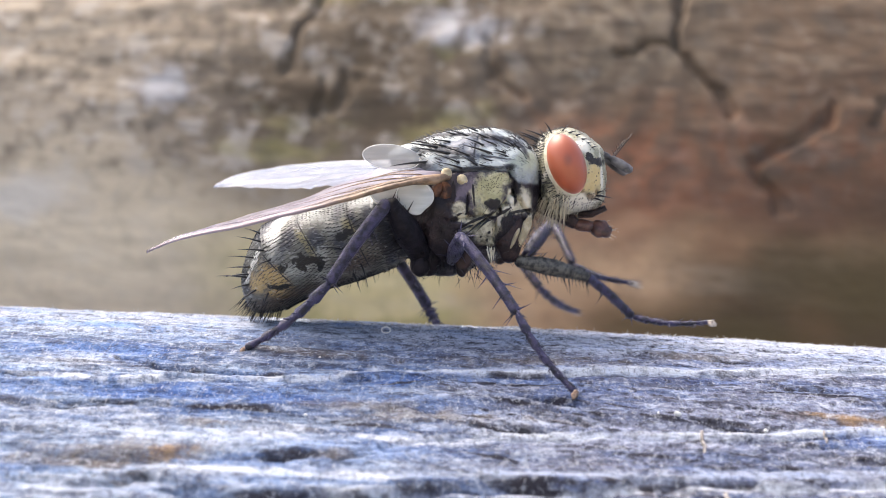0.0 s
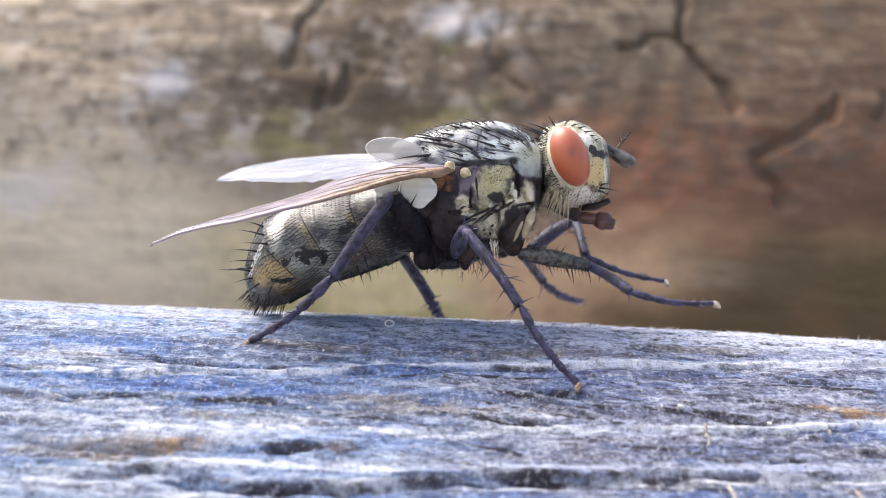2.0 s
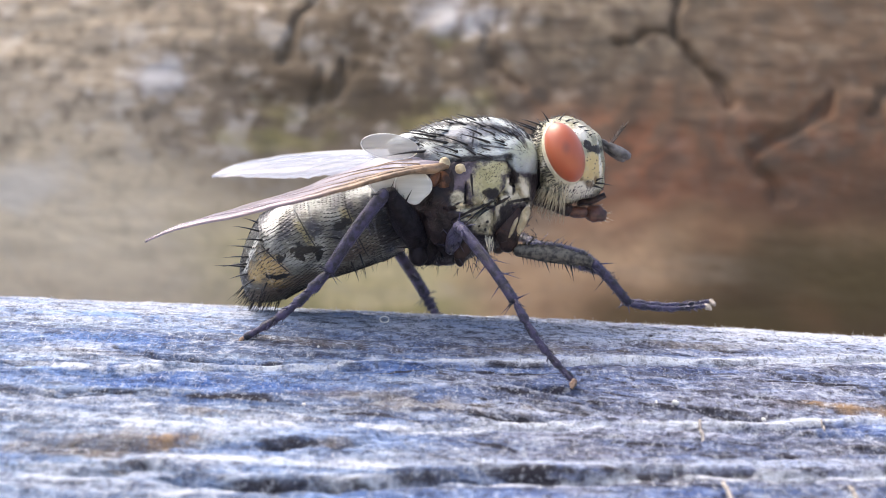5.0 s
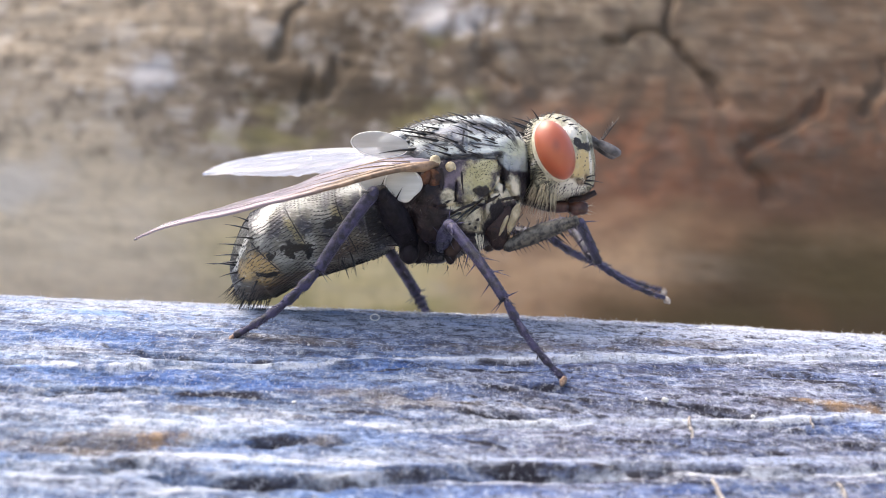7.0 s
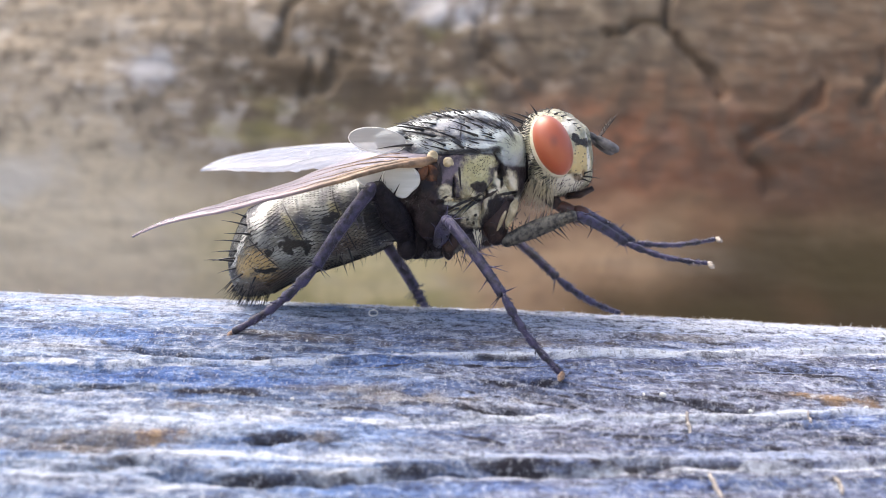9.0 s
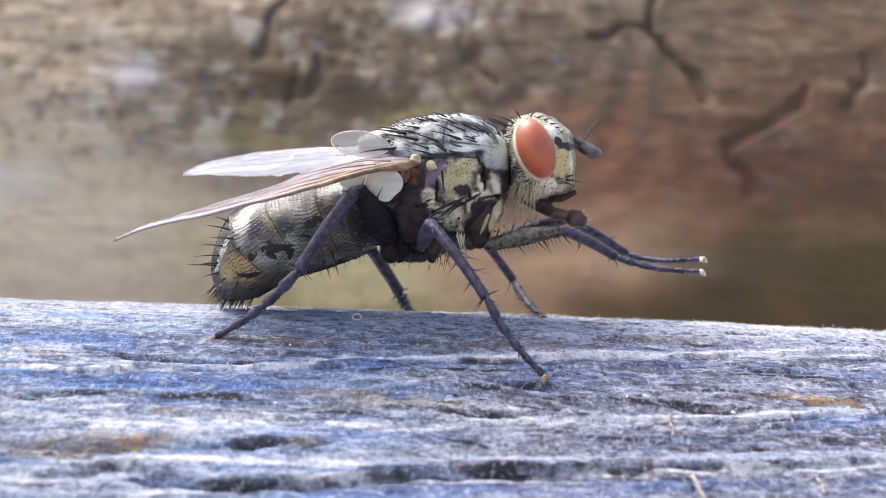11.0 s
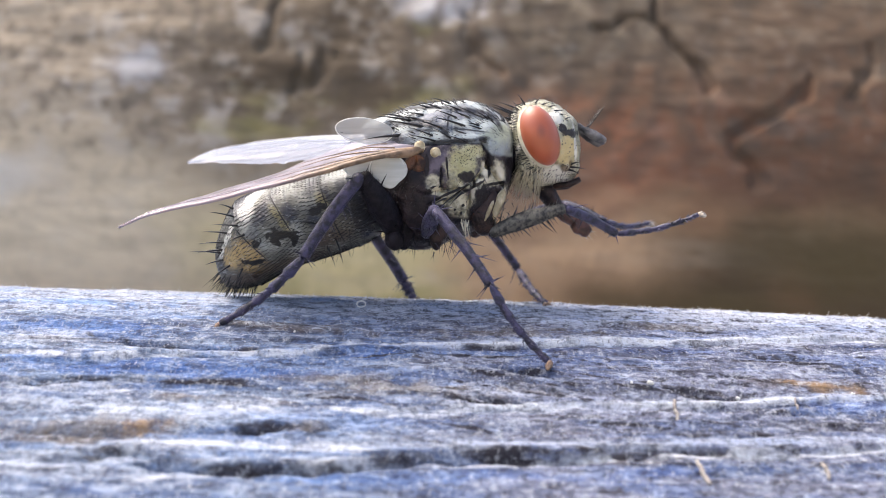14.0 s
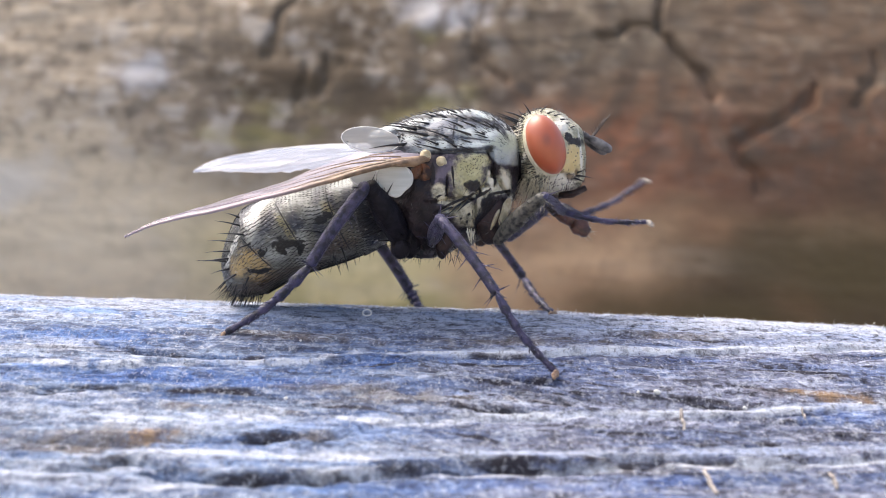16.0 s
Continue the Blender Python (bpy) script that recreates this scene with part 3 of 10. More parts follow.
def make_abdomen():
    m = Mat("abdomen_cuticle", rough=0.38, spec=0.5)
    n = m.noise(1.3, 5.0, None, 0.6)
    fine = m.noise(7.0, 4.0, m.stretch((1.0, 1.0, 1.6)), 0.65)
    silk = m.noise(9.0, 3.0, m.stretch((0.55, 0.8, 1.9)), 0.6)
    base = m.mix(m.ramp(n, 0.38, 0.62), (0.066, 0.067, 0.060), (0.165, 0.168, 0.142))
    soft = dict(wobble=0.4, edge=0.6, freq=2.6)
    # shifting grey checks, olive and gold dust; silk's sheen and highlights painted in
    c = m.mix(m.math("MULTIPLY", m.spots([(-3.94, 1.02, 0.46, 0.24, 8), (-2.34, 1.45, 0.42, 0.20, 15), (-3.18, 0.79, 0.30, 0.40, 0), (-4.25, -0.61, 0.45, 0.22, 9), (-3.52, -0.22, 0.24, 0.30, 0),
                                          (-4.90, -0.14, 0.26, 0.28, 0), (-3.40, -0.80, 0.40, 0.20, 10)], **soft), 0.75), base, (0.41, 0.43, 0.39))
    c = m.mix(m.math("MULTIPLY", m.spots([(-4.54, 0.31, 0.17, 0.70, -27), (-5.22, 0.66, 0.28, 0.56, -34), (-3.13, 1.08, 0.17, 0.29, 0), (-3.73, 0.30, 0.23, 0.26, 0), (-2.70, 0.91, 0.14, 0.26, 21),
                                          (-2.13, 0.82, 0.32, 0.46, 0), (-5.92, -1.11, 0.22, 0.42, 9), (-3.00, 0.05, 0.16, 0.50, 20), (-1.60, 0.30, 0.40, 0.90, 10)], **soft), 0.9), c, (0.036, 0.040, 0.056))
    c = m.mix(m.math("MULTIPLY", m.spots([(-4.10, 0.31, 0.36, 0.11, -50), (-2.76, 0.62, 0.28, 0.13, -60), (-3.88, -0.02, 0.25, 0.11, -51)], **soft), 0.8), c, (0.30, 0.27, 0.13))
    c = m.mix(m.math("MULTIPLY", m.spots([(-4.97, -0.84, 0.56, 0.24, -36), (-5.39, -0.97, 0.36, 0.30, 0), (-4.83, -1.31, 0.42, 0.16, 0)], **soft), 0.9), c, (0.50, 0.35, 0.14))
    c = m.mix(m.math("MULTIPLY", m.spots([(-5.21, -1.66, 0.80, 0.26, 10), (-2.55, -0.33, 0.65, 0.30, 20), (-3.21, -1.08, 0.60, 0.18, 28), (-4.32, -1.30, 0.70, 0.18, 19)], **soft), 0.8), c, (0.115, 0.085, 0.060))
    # white highlights along the upper tail, put into the colour
    c = m.mix(m.math("MULTIPLY", m.spots([(-4.84, 0.83, 0.56, 0.17, 55), (-5.03, 0.39, 0.28, 0.24, 57), (-5.58, -0.31, 0.40, 0.09, 67), (-5.80, -0.78, 0.24, 0.08, 70)],
                                         wobble=0.45, edge=0.3, freq=3.6), 0.92), c, (0.68, 0.68, 0.63))
    c = m.mix(m.ramp(silk, 0.55, 0.68, 0.0, 0.4), c, (0.52, 0.55, 0.54))
    c = m.mix(m.ramp(fine, 0.54, 0.64, 0.0, 0.6), c, (0.035, 0.035, 0.04))
    c = m.mix(m.spots([(-4.11, -0.41, 0.16, 0.23, 0), (-3.75, -0.32, 0.36, 0.13, 0), (-3.54, -0.42, 0.13, 0.16, -41), (-2.95, 0.39, 0.15, 0.15, 0), (-2.76, 0.49, 0.17, 0.12, 0), (-4.80, -1.11, 0.33, 0.09, 4),
                       (-5.05, -1.14, 0.14, 0.05, 0), (-4.71, -0.54, 0.10, 0.15, 0), (-4.35, -0.33, 0.07, 0.12, -21), (-4.55, -0.48, 0.05, 0.07, 0), (-3.63, -0.49, 0.05, 0.12, 0)],
                      wobble=0.75, edge=0.10, freq=5.5), c, (0.012, 0.011, 0.009))
    seams = m.lines([(-4.35, 0.98, 0.20, 0.022, -82), (-4.20, 0.62, 0.24, 0.022, -56), (-3.86, 0.09, 0.42, 0.020, -58), (-2.90, 1.30, 0.26, 0.022, -78), (-2.70, 0.70, 0.42, 0.020, -68),
                     (-2.35, -0.15, 0.48, 0.020, -66), (-5.08, -0.40, 0.42, 0.020, -45), (-4.62, -0.85, 0.24, 0.020, -44)], wobble=0.1, edge=0.3)
    c = m.mix(seams, c, (0.025, 0.025, 0.025))
    m.color(c)
    m.rough(m.ramp(n, 0.3, 0.7, 0.26, 0.46))
    relief = m.math("SUBTRACT", m.math("ADD", fine, m.math("MULTIPLY", silk, 0.6)), seams)
    return m.bump(relief, 0.04, 0.8).m


def make_head():
    m = Mat("head_cuticle", rough=0.42, spec=0.5)
    x, y, z = m.xyz()
    n = m.noise(2.6, 6.0, None, 0.65)
    pits = m.cells(8.0)
    c = m.mix(m.ramp(n, 0.36, 0.62), (0.27, 0.26, 0.17), (0.58, 0.55, 0.40))
    k = dict(wobble=0.35, edge=0.5)
    c = m.mix(m.math("MULTIPLY", m.spots([(2.92, 1.84, 0.18, 0.75, -20), (3.41, 1.30, 0.33, 0.26, 0), (4.36, 3.45, 0.33, 0.14, -47)], **k), 0.7), c, (0.15, 0.15, 0.115))
    c = m.mix(m.math("MULTIPLY", m.spots([(4.52, 2.14, 0.30, 0.46, 2), (4.36, 1.84, 0.28, 0.20, 0)], **k), 0.85), c, (0.66, 0.50, 0.22))
    c = m.mix(m.math("MULTIPLY", m.spots([(4.12, 3.07, 0.22, 0.27, -48), (3.99, 1.41, 0.47, 0.22, 9), (3.14, 2.42, 0.06, 0.49, -22), (3.47, 1.86, 0.17, 0.09, -42), (4.74, 2.27, 0.05, 0.60, 3), (4.47, 1.45, 0.19, 0.19, 0), (4.39, 1.29, 0.28, 0.13, 2), (2.90, 3.02, 0.07, 0.36, -12)], **k), 0.9), c, (0.84, 0.81, 0.71))
    c = m.mix(m.math("MULTIPLY", m.spots([(4.38, 1.58, 0.19, 0.09, -25), (4.08, 1.72, 0.14, 0.05, -10), (4.59, 1.69, 0.06, 0.12, 2)], **k), 0.85), c, (0.17, 0.10, 0.04))
    c = m.mix(m.spots([(4.58, 2.60, 0.27, 0.14, 2), (4.34, 2.70, 0.15, 0.12, -27)], wobble=0.4, edge=0.15, freq=4.0), c, (0.024, 0.018, 0.014))
    rows = m.math("MULTIPLY", m.spots([(2.99, 3.04, 0.06, 0.37, -8), (3.08, 2.43, 0.06, 0.38, 9), (3.24, 1.95, 0.05, 0.24, 17)], wobble=0.35, edge=0.6), m.ramp(m.math("SINE", m.math("MULTIPLY", z, 78.0)), -0.9, 0.3))
    c = m.mix(rows, c, (0.03, 0.028, 0.025))
    c = m.mix(m.ramp(pits, 0.28, 0.14, 0.0, 0.85), c, (0.06, 0.06, 0.05))
    m.color(c)
    return m.bump(m.math("ADD", n, m.math("MULTIPLY", pits, 0.6)), 0.06, 0.8).m


def make_eye():
    m = Mat("compound_eye", rough=0.5, spec=0.5)
    x, y, z = m.xyz()
    n = m.noise(1.2, 3.0)
    c = m.mix(n, (0.38, 0.066, 0.012), (0.45, 0.086, 0.016))
    # dark pseudopupil: a viewpoint effect of the eye, put into the colour
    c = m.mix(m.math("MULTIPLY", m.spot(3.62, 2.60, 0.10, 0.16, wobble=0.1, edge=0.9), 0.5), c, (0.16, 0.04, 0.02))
    m.color(c)
    m.b.inputs["Sheen Weight"].default_value = 0.10
    m.b.inputs["Sheen Roughness"].default_value = 0.5
    m.b.inputs["Sheen Tint"].default_value = (1.0, 0.85, 0.78, 1.0)
    m.b.inputs["Coat Weight"].default_value = 1.0
    m.b.inputs["Coat Roughness"].default_value = 0.45
    m.b.inputs["Coat IOR"].default_value = 1.55
    return m.bump(m.cells(26.0), 0.004, 0.5).m


def make_plain(name, a, b, scale, rough, spec=0.5, bump=0.02, metal=0.0, sheen=0.0):
    m = Mat(name, rough=rough, spec=spec, metal=metal)
    n = m.noise(scale, 4.0)
    m.color(m.mix(m.ramp(n, 0.35, 0.65), a, b))
    if sheen:
        m.b.inputs["Sheen Weight"].default_value = sheen
        m.b.inputs["Sheen Tint"].default_value = (0.75, 0.8, 1.0, 1.0)
    return m.bump(m.noise(scale * 5.0, 3.0), bump, 0.7).m


def make_membrane(name, a, b, clear, rough=0.28):
    """Thin wing skin: part of the light goes straight through, part is scattered."""
    m = Mat(name, rough=rough, spec=0.6)
    n = m.noise(0.9, 4.0, m.stretch((0.5, 1.0, 1.0)))
    streak = m.noise(1.0, 3.0, m.stretch((0.35, 3.0, 5.0)), 0.6)
    m.color(m.mix(m.ramp(m.math("ADD", m.math("MULTIPLY", n, 0.4), m.math("MULTIPLY", streak, 0.6)), 0.38, 0.62), a, b))
    m.b.inputs["Sheen Weight"].default_value = 0.2
    tr = m.t.nodes.new("ShaderNodeBsdfTransparent")
    mx = m.t.nodes.new("ShaderNodeMixShader")
    mx.inputs[0].default_value = 1.0 - clear
    m.link(tr.outputs[0], mx.inputs[1])
    m.link(m.b.outputs[0], mx.inputs[2])
    m.link(mx.outputs[0], m.t.nodes["Material Output"].inputs["Surface"])
    return m.bump(m.noise(3.0, 3.0), 0.02, 0.6).m


def make_vein():
    """Brown at the wing's root, paler towards its tip."""
    m = Mat("brown_wing_vein", rough=0.4, spec=0.5)
    x, y, z = m.xyz()
    n = m.noise(2.6, 4.0)
    c = m.mix(m.ramp(n, 0.35, 0.65), (0.13, 0.085, 0.05), (0.34, 0.225, 0.14))
    c = m.mix(m.ramp(x, -2.2, -4.6, 0.0, 0.85), c, (0.40, 0.32, 0.36))
    m.color(c)
    return m.bump(m.noise(13.0, 3.0), 0.02, 0.7).m


RAIL = make_rail_wood()
LOG = make_log_wood()
BOUNCE_GROUND = make_ground()
THORAX = make_thorax()
ABDOMEN = make_abdomen()
HEAD = make_head()
EYE = make_eye()
RIM = make_plain("pale_eye_rim", (0.60, 0.57, 0.40), (0.78, 0.74, 0.60), 5.0, 0.5)
BLACK = make_plain("black_cuticle", (0.006, 0.005, 0.006), (0.020, 0.016, 0.020), 3.5, 0.45, 0.15, 0.05)
LEG = make_plain("slate_black_leg", (0.010, 0.009, 0.018), (0.062, 0.053, 0.118), 4.5, 0.32, 0.5, 0.06, 0.0, 0.12)
DARKLEG = make_plain("black_brown_thigh", (0.004, 0.003, 0.005), (0.016, 0.013, 0.018), 5.0, 0.5, 0.2, 0.05)
DUSTY = make_plain("grey_dusted_leg", (0.018, 0.017, 0.018), (0.145, 0.135, 0.110), 6.5, 0.5, 0.5, 0.03)
DARKBROWN = make_plain("dark_brown_cuticle", (0.010, 0.006, 0.006), (0.050, 0.028, 0.025), 3.5, 0.34, 0.3, 0.05)
DUSTYDARK = make_plain("grey_black_antenna", (0.035, 0.034, 0.038), (0.19, 0.18, 0.18), 3.5, 0.5, 0.5, 0.03)
LABEL = make_plain("red_brown_flesh", (0.045, 0.018, 0.014), (0.14, 0.06, 0.042), 3.5, 0.32, 0.6, 0.03)
REDBROWN = make_plain("red_brown_joint", (0.030, 0.012, 0.008), (0.17, 0.070, 0.035), 4.5, 0.35, 0.4, 0.04)
HAIR = make_plain("black_bristle", (0.006, 0.006, 0.008), (0.016, 0.015, 0.018), 1.0, 0.35, 0.6, 0.0)
PALEHAIR = make_plain("cream_hair", (0.62, 0.56, 0.40), (0.78, 0.72, 0.56), 1.0, 0.5, 0.4, 0.0)
CREAM = make_plain("cream_sclerite", (0.36, 0.29, 0.17), (0.62, 0.54, 0.36), 4.0, 0.45, 0.5)
PAD = make_plain("amber_foot_pad", (0.20, 0.115, 0.07), (0.46, 0.32, 0.22), 6.0, 0.4, 0.5)
PALEPAD = make_plain("pale_foot_pad", (0.30, 0.24, 0.19), (0.62, 0.54, 0.45), 6.0, 0.45, 0.4)
VEIN = make_vein()
PALEVEIN = make_plain("pale_wing_vein", (0.50, 0.52, 0.58), (0.66, 0.68, 0.74), 1.6, 0.4, 0.5)
SKIN = make_membrane("wing_membrane", (0.22, 0.17, 0.21), (0.56, 0.50, 0.58), 0.52)
FARSKIN = make_membrane("pale_wing_membrane", (0.23, 0.255, 0.34), (0.36, 0.39, 0.49), 0.42)
CLEAR = make_membrane("clear_lobe", (0.58, 0.58, 0.56), (0.76, 0.76, 0.73), 0.5)
MILKY = make_membrane("milky_calypter", (0.62, 0.63, 0.58), (0.80, 0.80, 0.76), 0.25, 0.45)
PALERIM = make_plain("white_scale_rim", (0.70, 0.70, 0.66), (0.86, 0.86, 0.82), 4.0, 0.5, 0.4)
STRAW = make_plain("straw_fibre", (0.30, 0.27, 0.25), (0.46, 0.42, 0.38), 3.0, 0.7, 0.3)
CRUMB = make_plain("pale_wood_crumb", (0.48, 0.44, 0.38), (0.70, 0.66, 0.58), 3.0, 0.75, 0.3)
GRIT = make_plain("white_grit", (0.70, 0.70, 0.66), (0.85, 0.85, 0.82), 3.0, 0.6, 0.4)


# ---- helpers for shapes ----
def mesh_of(name, verts, faces, material, smooth=True):
    me = bpy.data.meshes.new(name)
    me.from_pydata([(v[0] * MM, v[1] * MM, v[2] * MM) for v in verts], [], faces)
    me.materials.append(material)
    lay_markings(me, material)
    if smooth:
        me.polygons.foreach_set("use_smooth", [True] * len(me.polygons))
    me.update()
    return me


def part(name, geo, material, parent, label="", kind=""):
    ob = new(name, mesh_of(name, geo[0], geo[1], material))
    ob.parent = parent
    return tagged(ob, label, kind=kind)


def join(*geos):
    v, f = [], []
    for g in geos:
        n = len(v)
        v += list(g[0])
        f += [tuple(i + n for i in q) for q in g[1]]
    return v, f


def smooth_rows(rows, u):
    """Catmull-Rom through the rows at u from 0 to 1 (one number, or an array of any shape)."""
    rows = np.asarray(rows, float)
    n = len(rows) - 1
    u = np.asarray(u, float)
    i = np.minimum((u * n).astype(int), n - 1)
    t = (u * n - i)[..., None]
    p = [rows[np.clip(i + k, 0, n)] for k in (-1, 0, 1, 2)]
    return 0.5 * (2 * p[1] + (p[2] - p[0]) * t + (2 * p[0] - 5 * p[1] + 4 * p[2] - p[3]) * t * t
                  + (3 * p[1] - p[0] - 3 * p[2] + p[3]) * t ** 3)


class Body:
    """A closed, rounded body: rows of (top x, top z, bottom x, bottom z, half width), from one end to the other."""

    def __init__(self, rows, bulge=2.0, swell=None):
        self.rows, self.bulge, self.swell = rows, bulge, swell

    def surface(self, u, a):
        """Points on the skin at arrays u (along) and a (round)."""
        r = smooth_rows(self.rows, u)
        tx, tz, bx, bz, w = (r[..., k] for k in range(5))
        k = self.swell(np.asarray(u, float)) if self.swell else 1.0
        c, s = np.cos(a), np.sin(a)
        e = 2.0 / self.bulge
        cy = np.sign(s) * np.abs(s) ** e * k
        cz = np.sign(c) * np.abs(c) ** e * k
        return np.stack([(tx + bx) / 2 + (tx - bx) / 2 * cz, w * cy, (tz + bz) / 2 + (tz - bz) / 2 * cz], -1)

    def lattice(self, nu, na):
        """A grid of points and outward normals on the skin."""
        u, a = np.meshgrid(np.linspace(0, 1, nu + 1), np.arange(na) * (2 * math.pi / na), indexing="ij")
        p = self.surface(u, a)
        n = np.cross(np.gradient(p, axis=0), (np.roll(p, -1, 1) - np.roll(p, 1, 1)) / 2)
        n /= np.maximum(np.linalg.norm(n, axis=-1, keepdims=True), 1e-9)
        return p, n * np.where((n * (p - p.mean(1, keepdims=True))).sum(-1, keepdims=True) > 0, 1, -1)

    def grid(self):
        """Points and outward normals on the body, for placing hairs."""
        if not hasattr(self, "pts"):
            self.pts, self.nrm = self.lattice(90, 72)
        return self.pts, self.nrm

    def on(self, x, z, side=-1):
        """The surface point and normal nearest to x, z in side view, on one side of the body."""
        p, n = self.grid()
        d = np.hypot(p[..., 0] - x, p[..., 2] - z) + 100.0 * (p[..., 1] * side < -0.02)
        i = np.unravel_index(np.argmin(d), d.shape)
        return Vector(p[i]), Vector(n[i])

    def coat(self, count, lean, length, r, seed, keep=None, spread=0.25):
        """A coat of short hairs that lean one way."""
        rnd = random.Random(seed)
        p, n = self.grid()
        g, tries = [], 0
        while len(g) < count and tries < count * 12:
            tries += 1
            i, j = rnd.randrange(2, p.shape[0] - 2), rnd.randrange(p.shape[1])
            q, k = Vector(p[i, j]), Vector(n[i, j])
            q = q + (Vector(p[i + 1, j]) - q) * rnd.random() + (Vector(p[i, (j + 1) % p.shape[1]]) - q) * rnd.random()
            if keep and not keep(q, k):
                continue
            d = Vector(lean) + k * 0.55 + Vector((rnd.uniform(-1, 1), rnd.uniform(-1, 1), rnd.uniform(-1, 1))) * spread
            g.append(spike(q - k * 0.01, d, rnd.uniform(*length), r))
        return join(*g)

    def rows_of_hair(self, step, length, r, seed, lift=0.10, first=0.06, last=0.97):
        """Short hairs lying flat towards the rear in staggered rows."""
        rnd = random.Random(seed)
        mid = self.surface(np.linspace(0, 1, 60), np.full(60, math.pi / 2))
        run = np.concatenate([[0], np.cumsum(np.linalg.norm(np.diff(mid, axis=0), axis=1))])
        g, row, along = [], 0, run[-1] * first
        while along < run[-1] * last:
            u = float(np.interp(along, run, np.linspace(0, 1, 60)))
            ring = self.surface(np.full(200, u), np.linspace(0, 2 * math.pi, 200))
            arc = np.concatenate([[0], np.cumsum(np.linalg.norm(np.diff(ring, axis=0), axis=1))])
            for q in np.arange((row % 2) * 0.5 * step, arc[-1], step * 1.15):
                a = float(np.interp(q + rnd.uniform(-0.2, 0.2) * step, arc, np.linspace(0, 2 * math.pi, 200)))
                uu = min(0.985, u + rnd.uniform(-0.12, 0.12) * step / run[-1])
                k = self.surface(np.array([uu, uu + 0.012, uu]), np.array([a, a, a + 0.02]))
                p, d, c = Vector(k[0]), Vector(k[1] - k[0]), Vector(k[2] - k[0])
                n = d.cross(c).normalized()
                if n.dot(p - Vector(ring.mean(0))) < 0:
                    n = -n
                d = d.normalized() + n * lift + Vector((0, 0, -0.25 if n.z > -0.3 else 0.0)) + c.normalized() * rnd.uniform(-0.15, 0.15)
                g.append(spike(p - n * 0.004, d, rnd.uniform(*length), r))
            along += step
            row += 1
        return join(*g)

    def geo(self, nu=64, na=56, rough=0.0, scale=2.0, grooves=()):
        p, n = self.lattice(nu, na)
        if rough:
            k = np.array([[noise.noise(Vector(q) * scale) + noise.noise(Vector(q) * (scale * 0.5)) * 1.4 for q in line] for line in p]) * rough
            for (ax, az, bx, bz, w, deep) in grooves:
                dx, dz = bx - ax, bz - az
                t = np.clip(((p[..., 0] - ax) * dx + (p[..., 2] - az) * dz) / (dx * dx + dz * dz), 0, 1)
                d = np.hypot(p[..., 0] - ax - t * dx, p[..., 2] - az - t * dz) / w
                k = k - deep * np.clip(1 - d * d, 0, None)
            p = p + n * k[..., None]
        v = [Vector(q) for q in p.reshape(-1, 3)]
        f = []
        for i in range(nu):
            for j in range(na):
                k = (j + 1) % na
                f.append((i * na + j, i * na + k, (i + 1) * na + k, (i + 1) * na + j))
        f.append(tuple(range(na)))
        f.append(tuple(nu * na + j for j in reversed(range(na))))
        return v, f


def tube(points, radii, sides=10):
    """A tube with round section through the points, closed at the ends."""
    pts = [Vector(p) for p in points]
    v, f = [], []
    up = Vector((0.13, 0.97, 0.21))
    for i, p in enumerate(pts):
        d = (pts[min(i + 1, len(pts) - 1)] - pts[max(i - 1, 0)]).normalized()
        s = d.cross(up).normalized()
        n = s.cross(d)
        for j in range(sides):
            a = 2 * math.pi * j / sides
            v.append(p + (s * math.cos(a) + n * math.sin(a)) * radii[i])
    for i in range(len(pts) - 1):
        for j in range(sides):
            k = (j + 1) % sides
            f.append((i * sides + j, i * sides + k, (i + 1) * sides + k, (i + 1) * sides + j))
    f.append(tuple(reversed(range(sides))))
    f.append(tuple((len(pts) - 1) * sides + j for j in range(sides)))
    return v, f


def blob(center, axes, turn=(0, 0, 0), nu=20, nv=28, lump=0.0, scale=3.0):
    """A rounded lump: an ellipsoid turned by Euler degrees, roughened by noise."""
    r = Euler([radians(k) for k in turn]).to_matrix()
    c = Vector(center)
    v, f = [], []
    for i in range(nu + 1):
        t = math.pi * i / nu
        for j in range(nv):
            a = 2 * math.pi * j / nv
            p = Vector((math.sin(t) * math.cos(a) * axes[0], math.sin(t) * math.sin(a) * axes[1], math.cos(t) * axes[2]))
            p = p * (1 + lump * noise.noise(p * scale + c))
            v.append(c + r @ p)
    for i in range(nu):
        for j in range(nv):
            k = (j + 1) % nv
            f.append((i * nv + j, i * nv + k, (i + 1) * nv + k, (i + 1) * nv + j))
    return v, f


def hair(p, d, length, r, sag=0.15, sides=4, segs=4):
    """One tapering, slightly curved bristle."""
    p, d = Vector(p), Vector(d).normalized()
    bend = Vector((-0.35, 0, -1.0)) * (sag * length)
    pts = [p + d * (length * k / segs) + bend * (k / segs) ** 2 for k in range(segs + 1)]
    return tube(pts, [r * (1 - 0.93 * k / segs) for k in range(segs + 1)], sides)


def spike(p, d, length, r):
    """A tiny straight hair of three faces, for dense coats."""
    p, d = Vector(p), Vector(d).normalized()
    s = d.orthogonal().normalized()
    t = d.cross(s)
    v = [p + s * r, p - s * (r * 0.5) + t * (r * 0.87), p - s * (r * 0.5) - t * (r * 0.87), p + d * length]
    return v, [(0, 1, 3), (1, 2, 3), (2, 0, 3)]


def limb(p, q):
    """The pose of a leg segment that reaches from p to q in the fly's space."""
    p, q = Vector(p), Vector(q)
    x = (q - p).normalized()
    y = Vector((0, 0, 1)).cross(x)
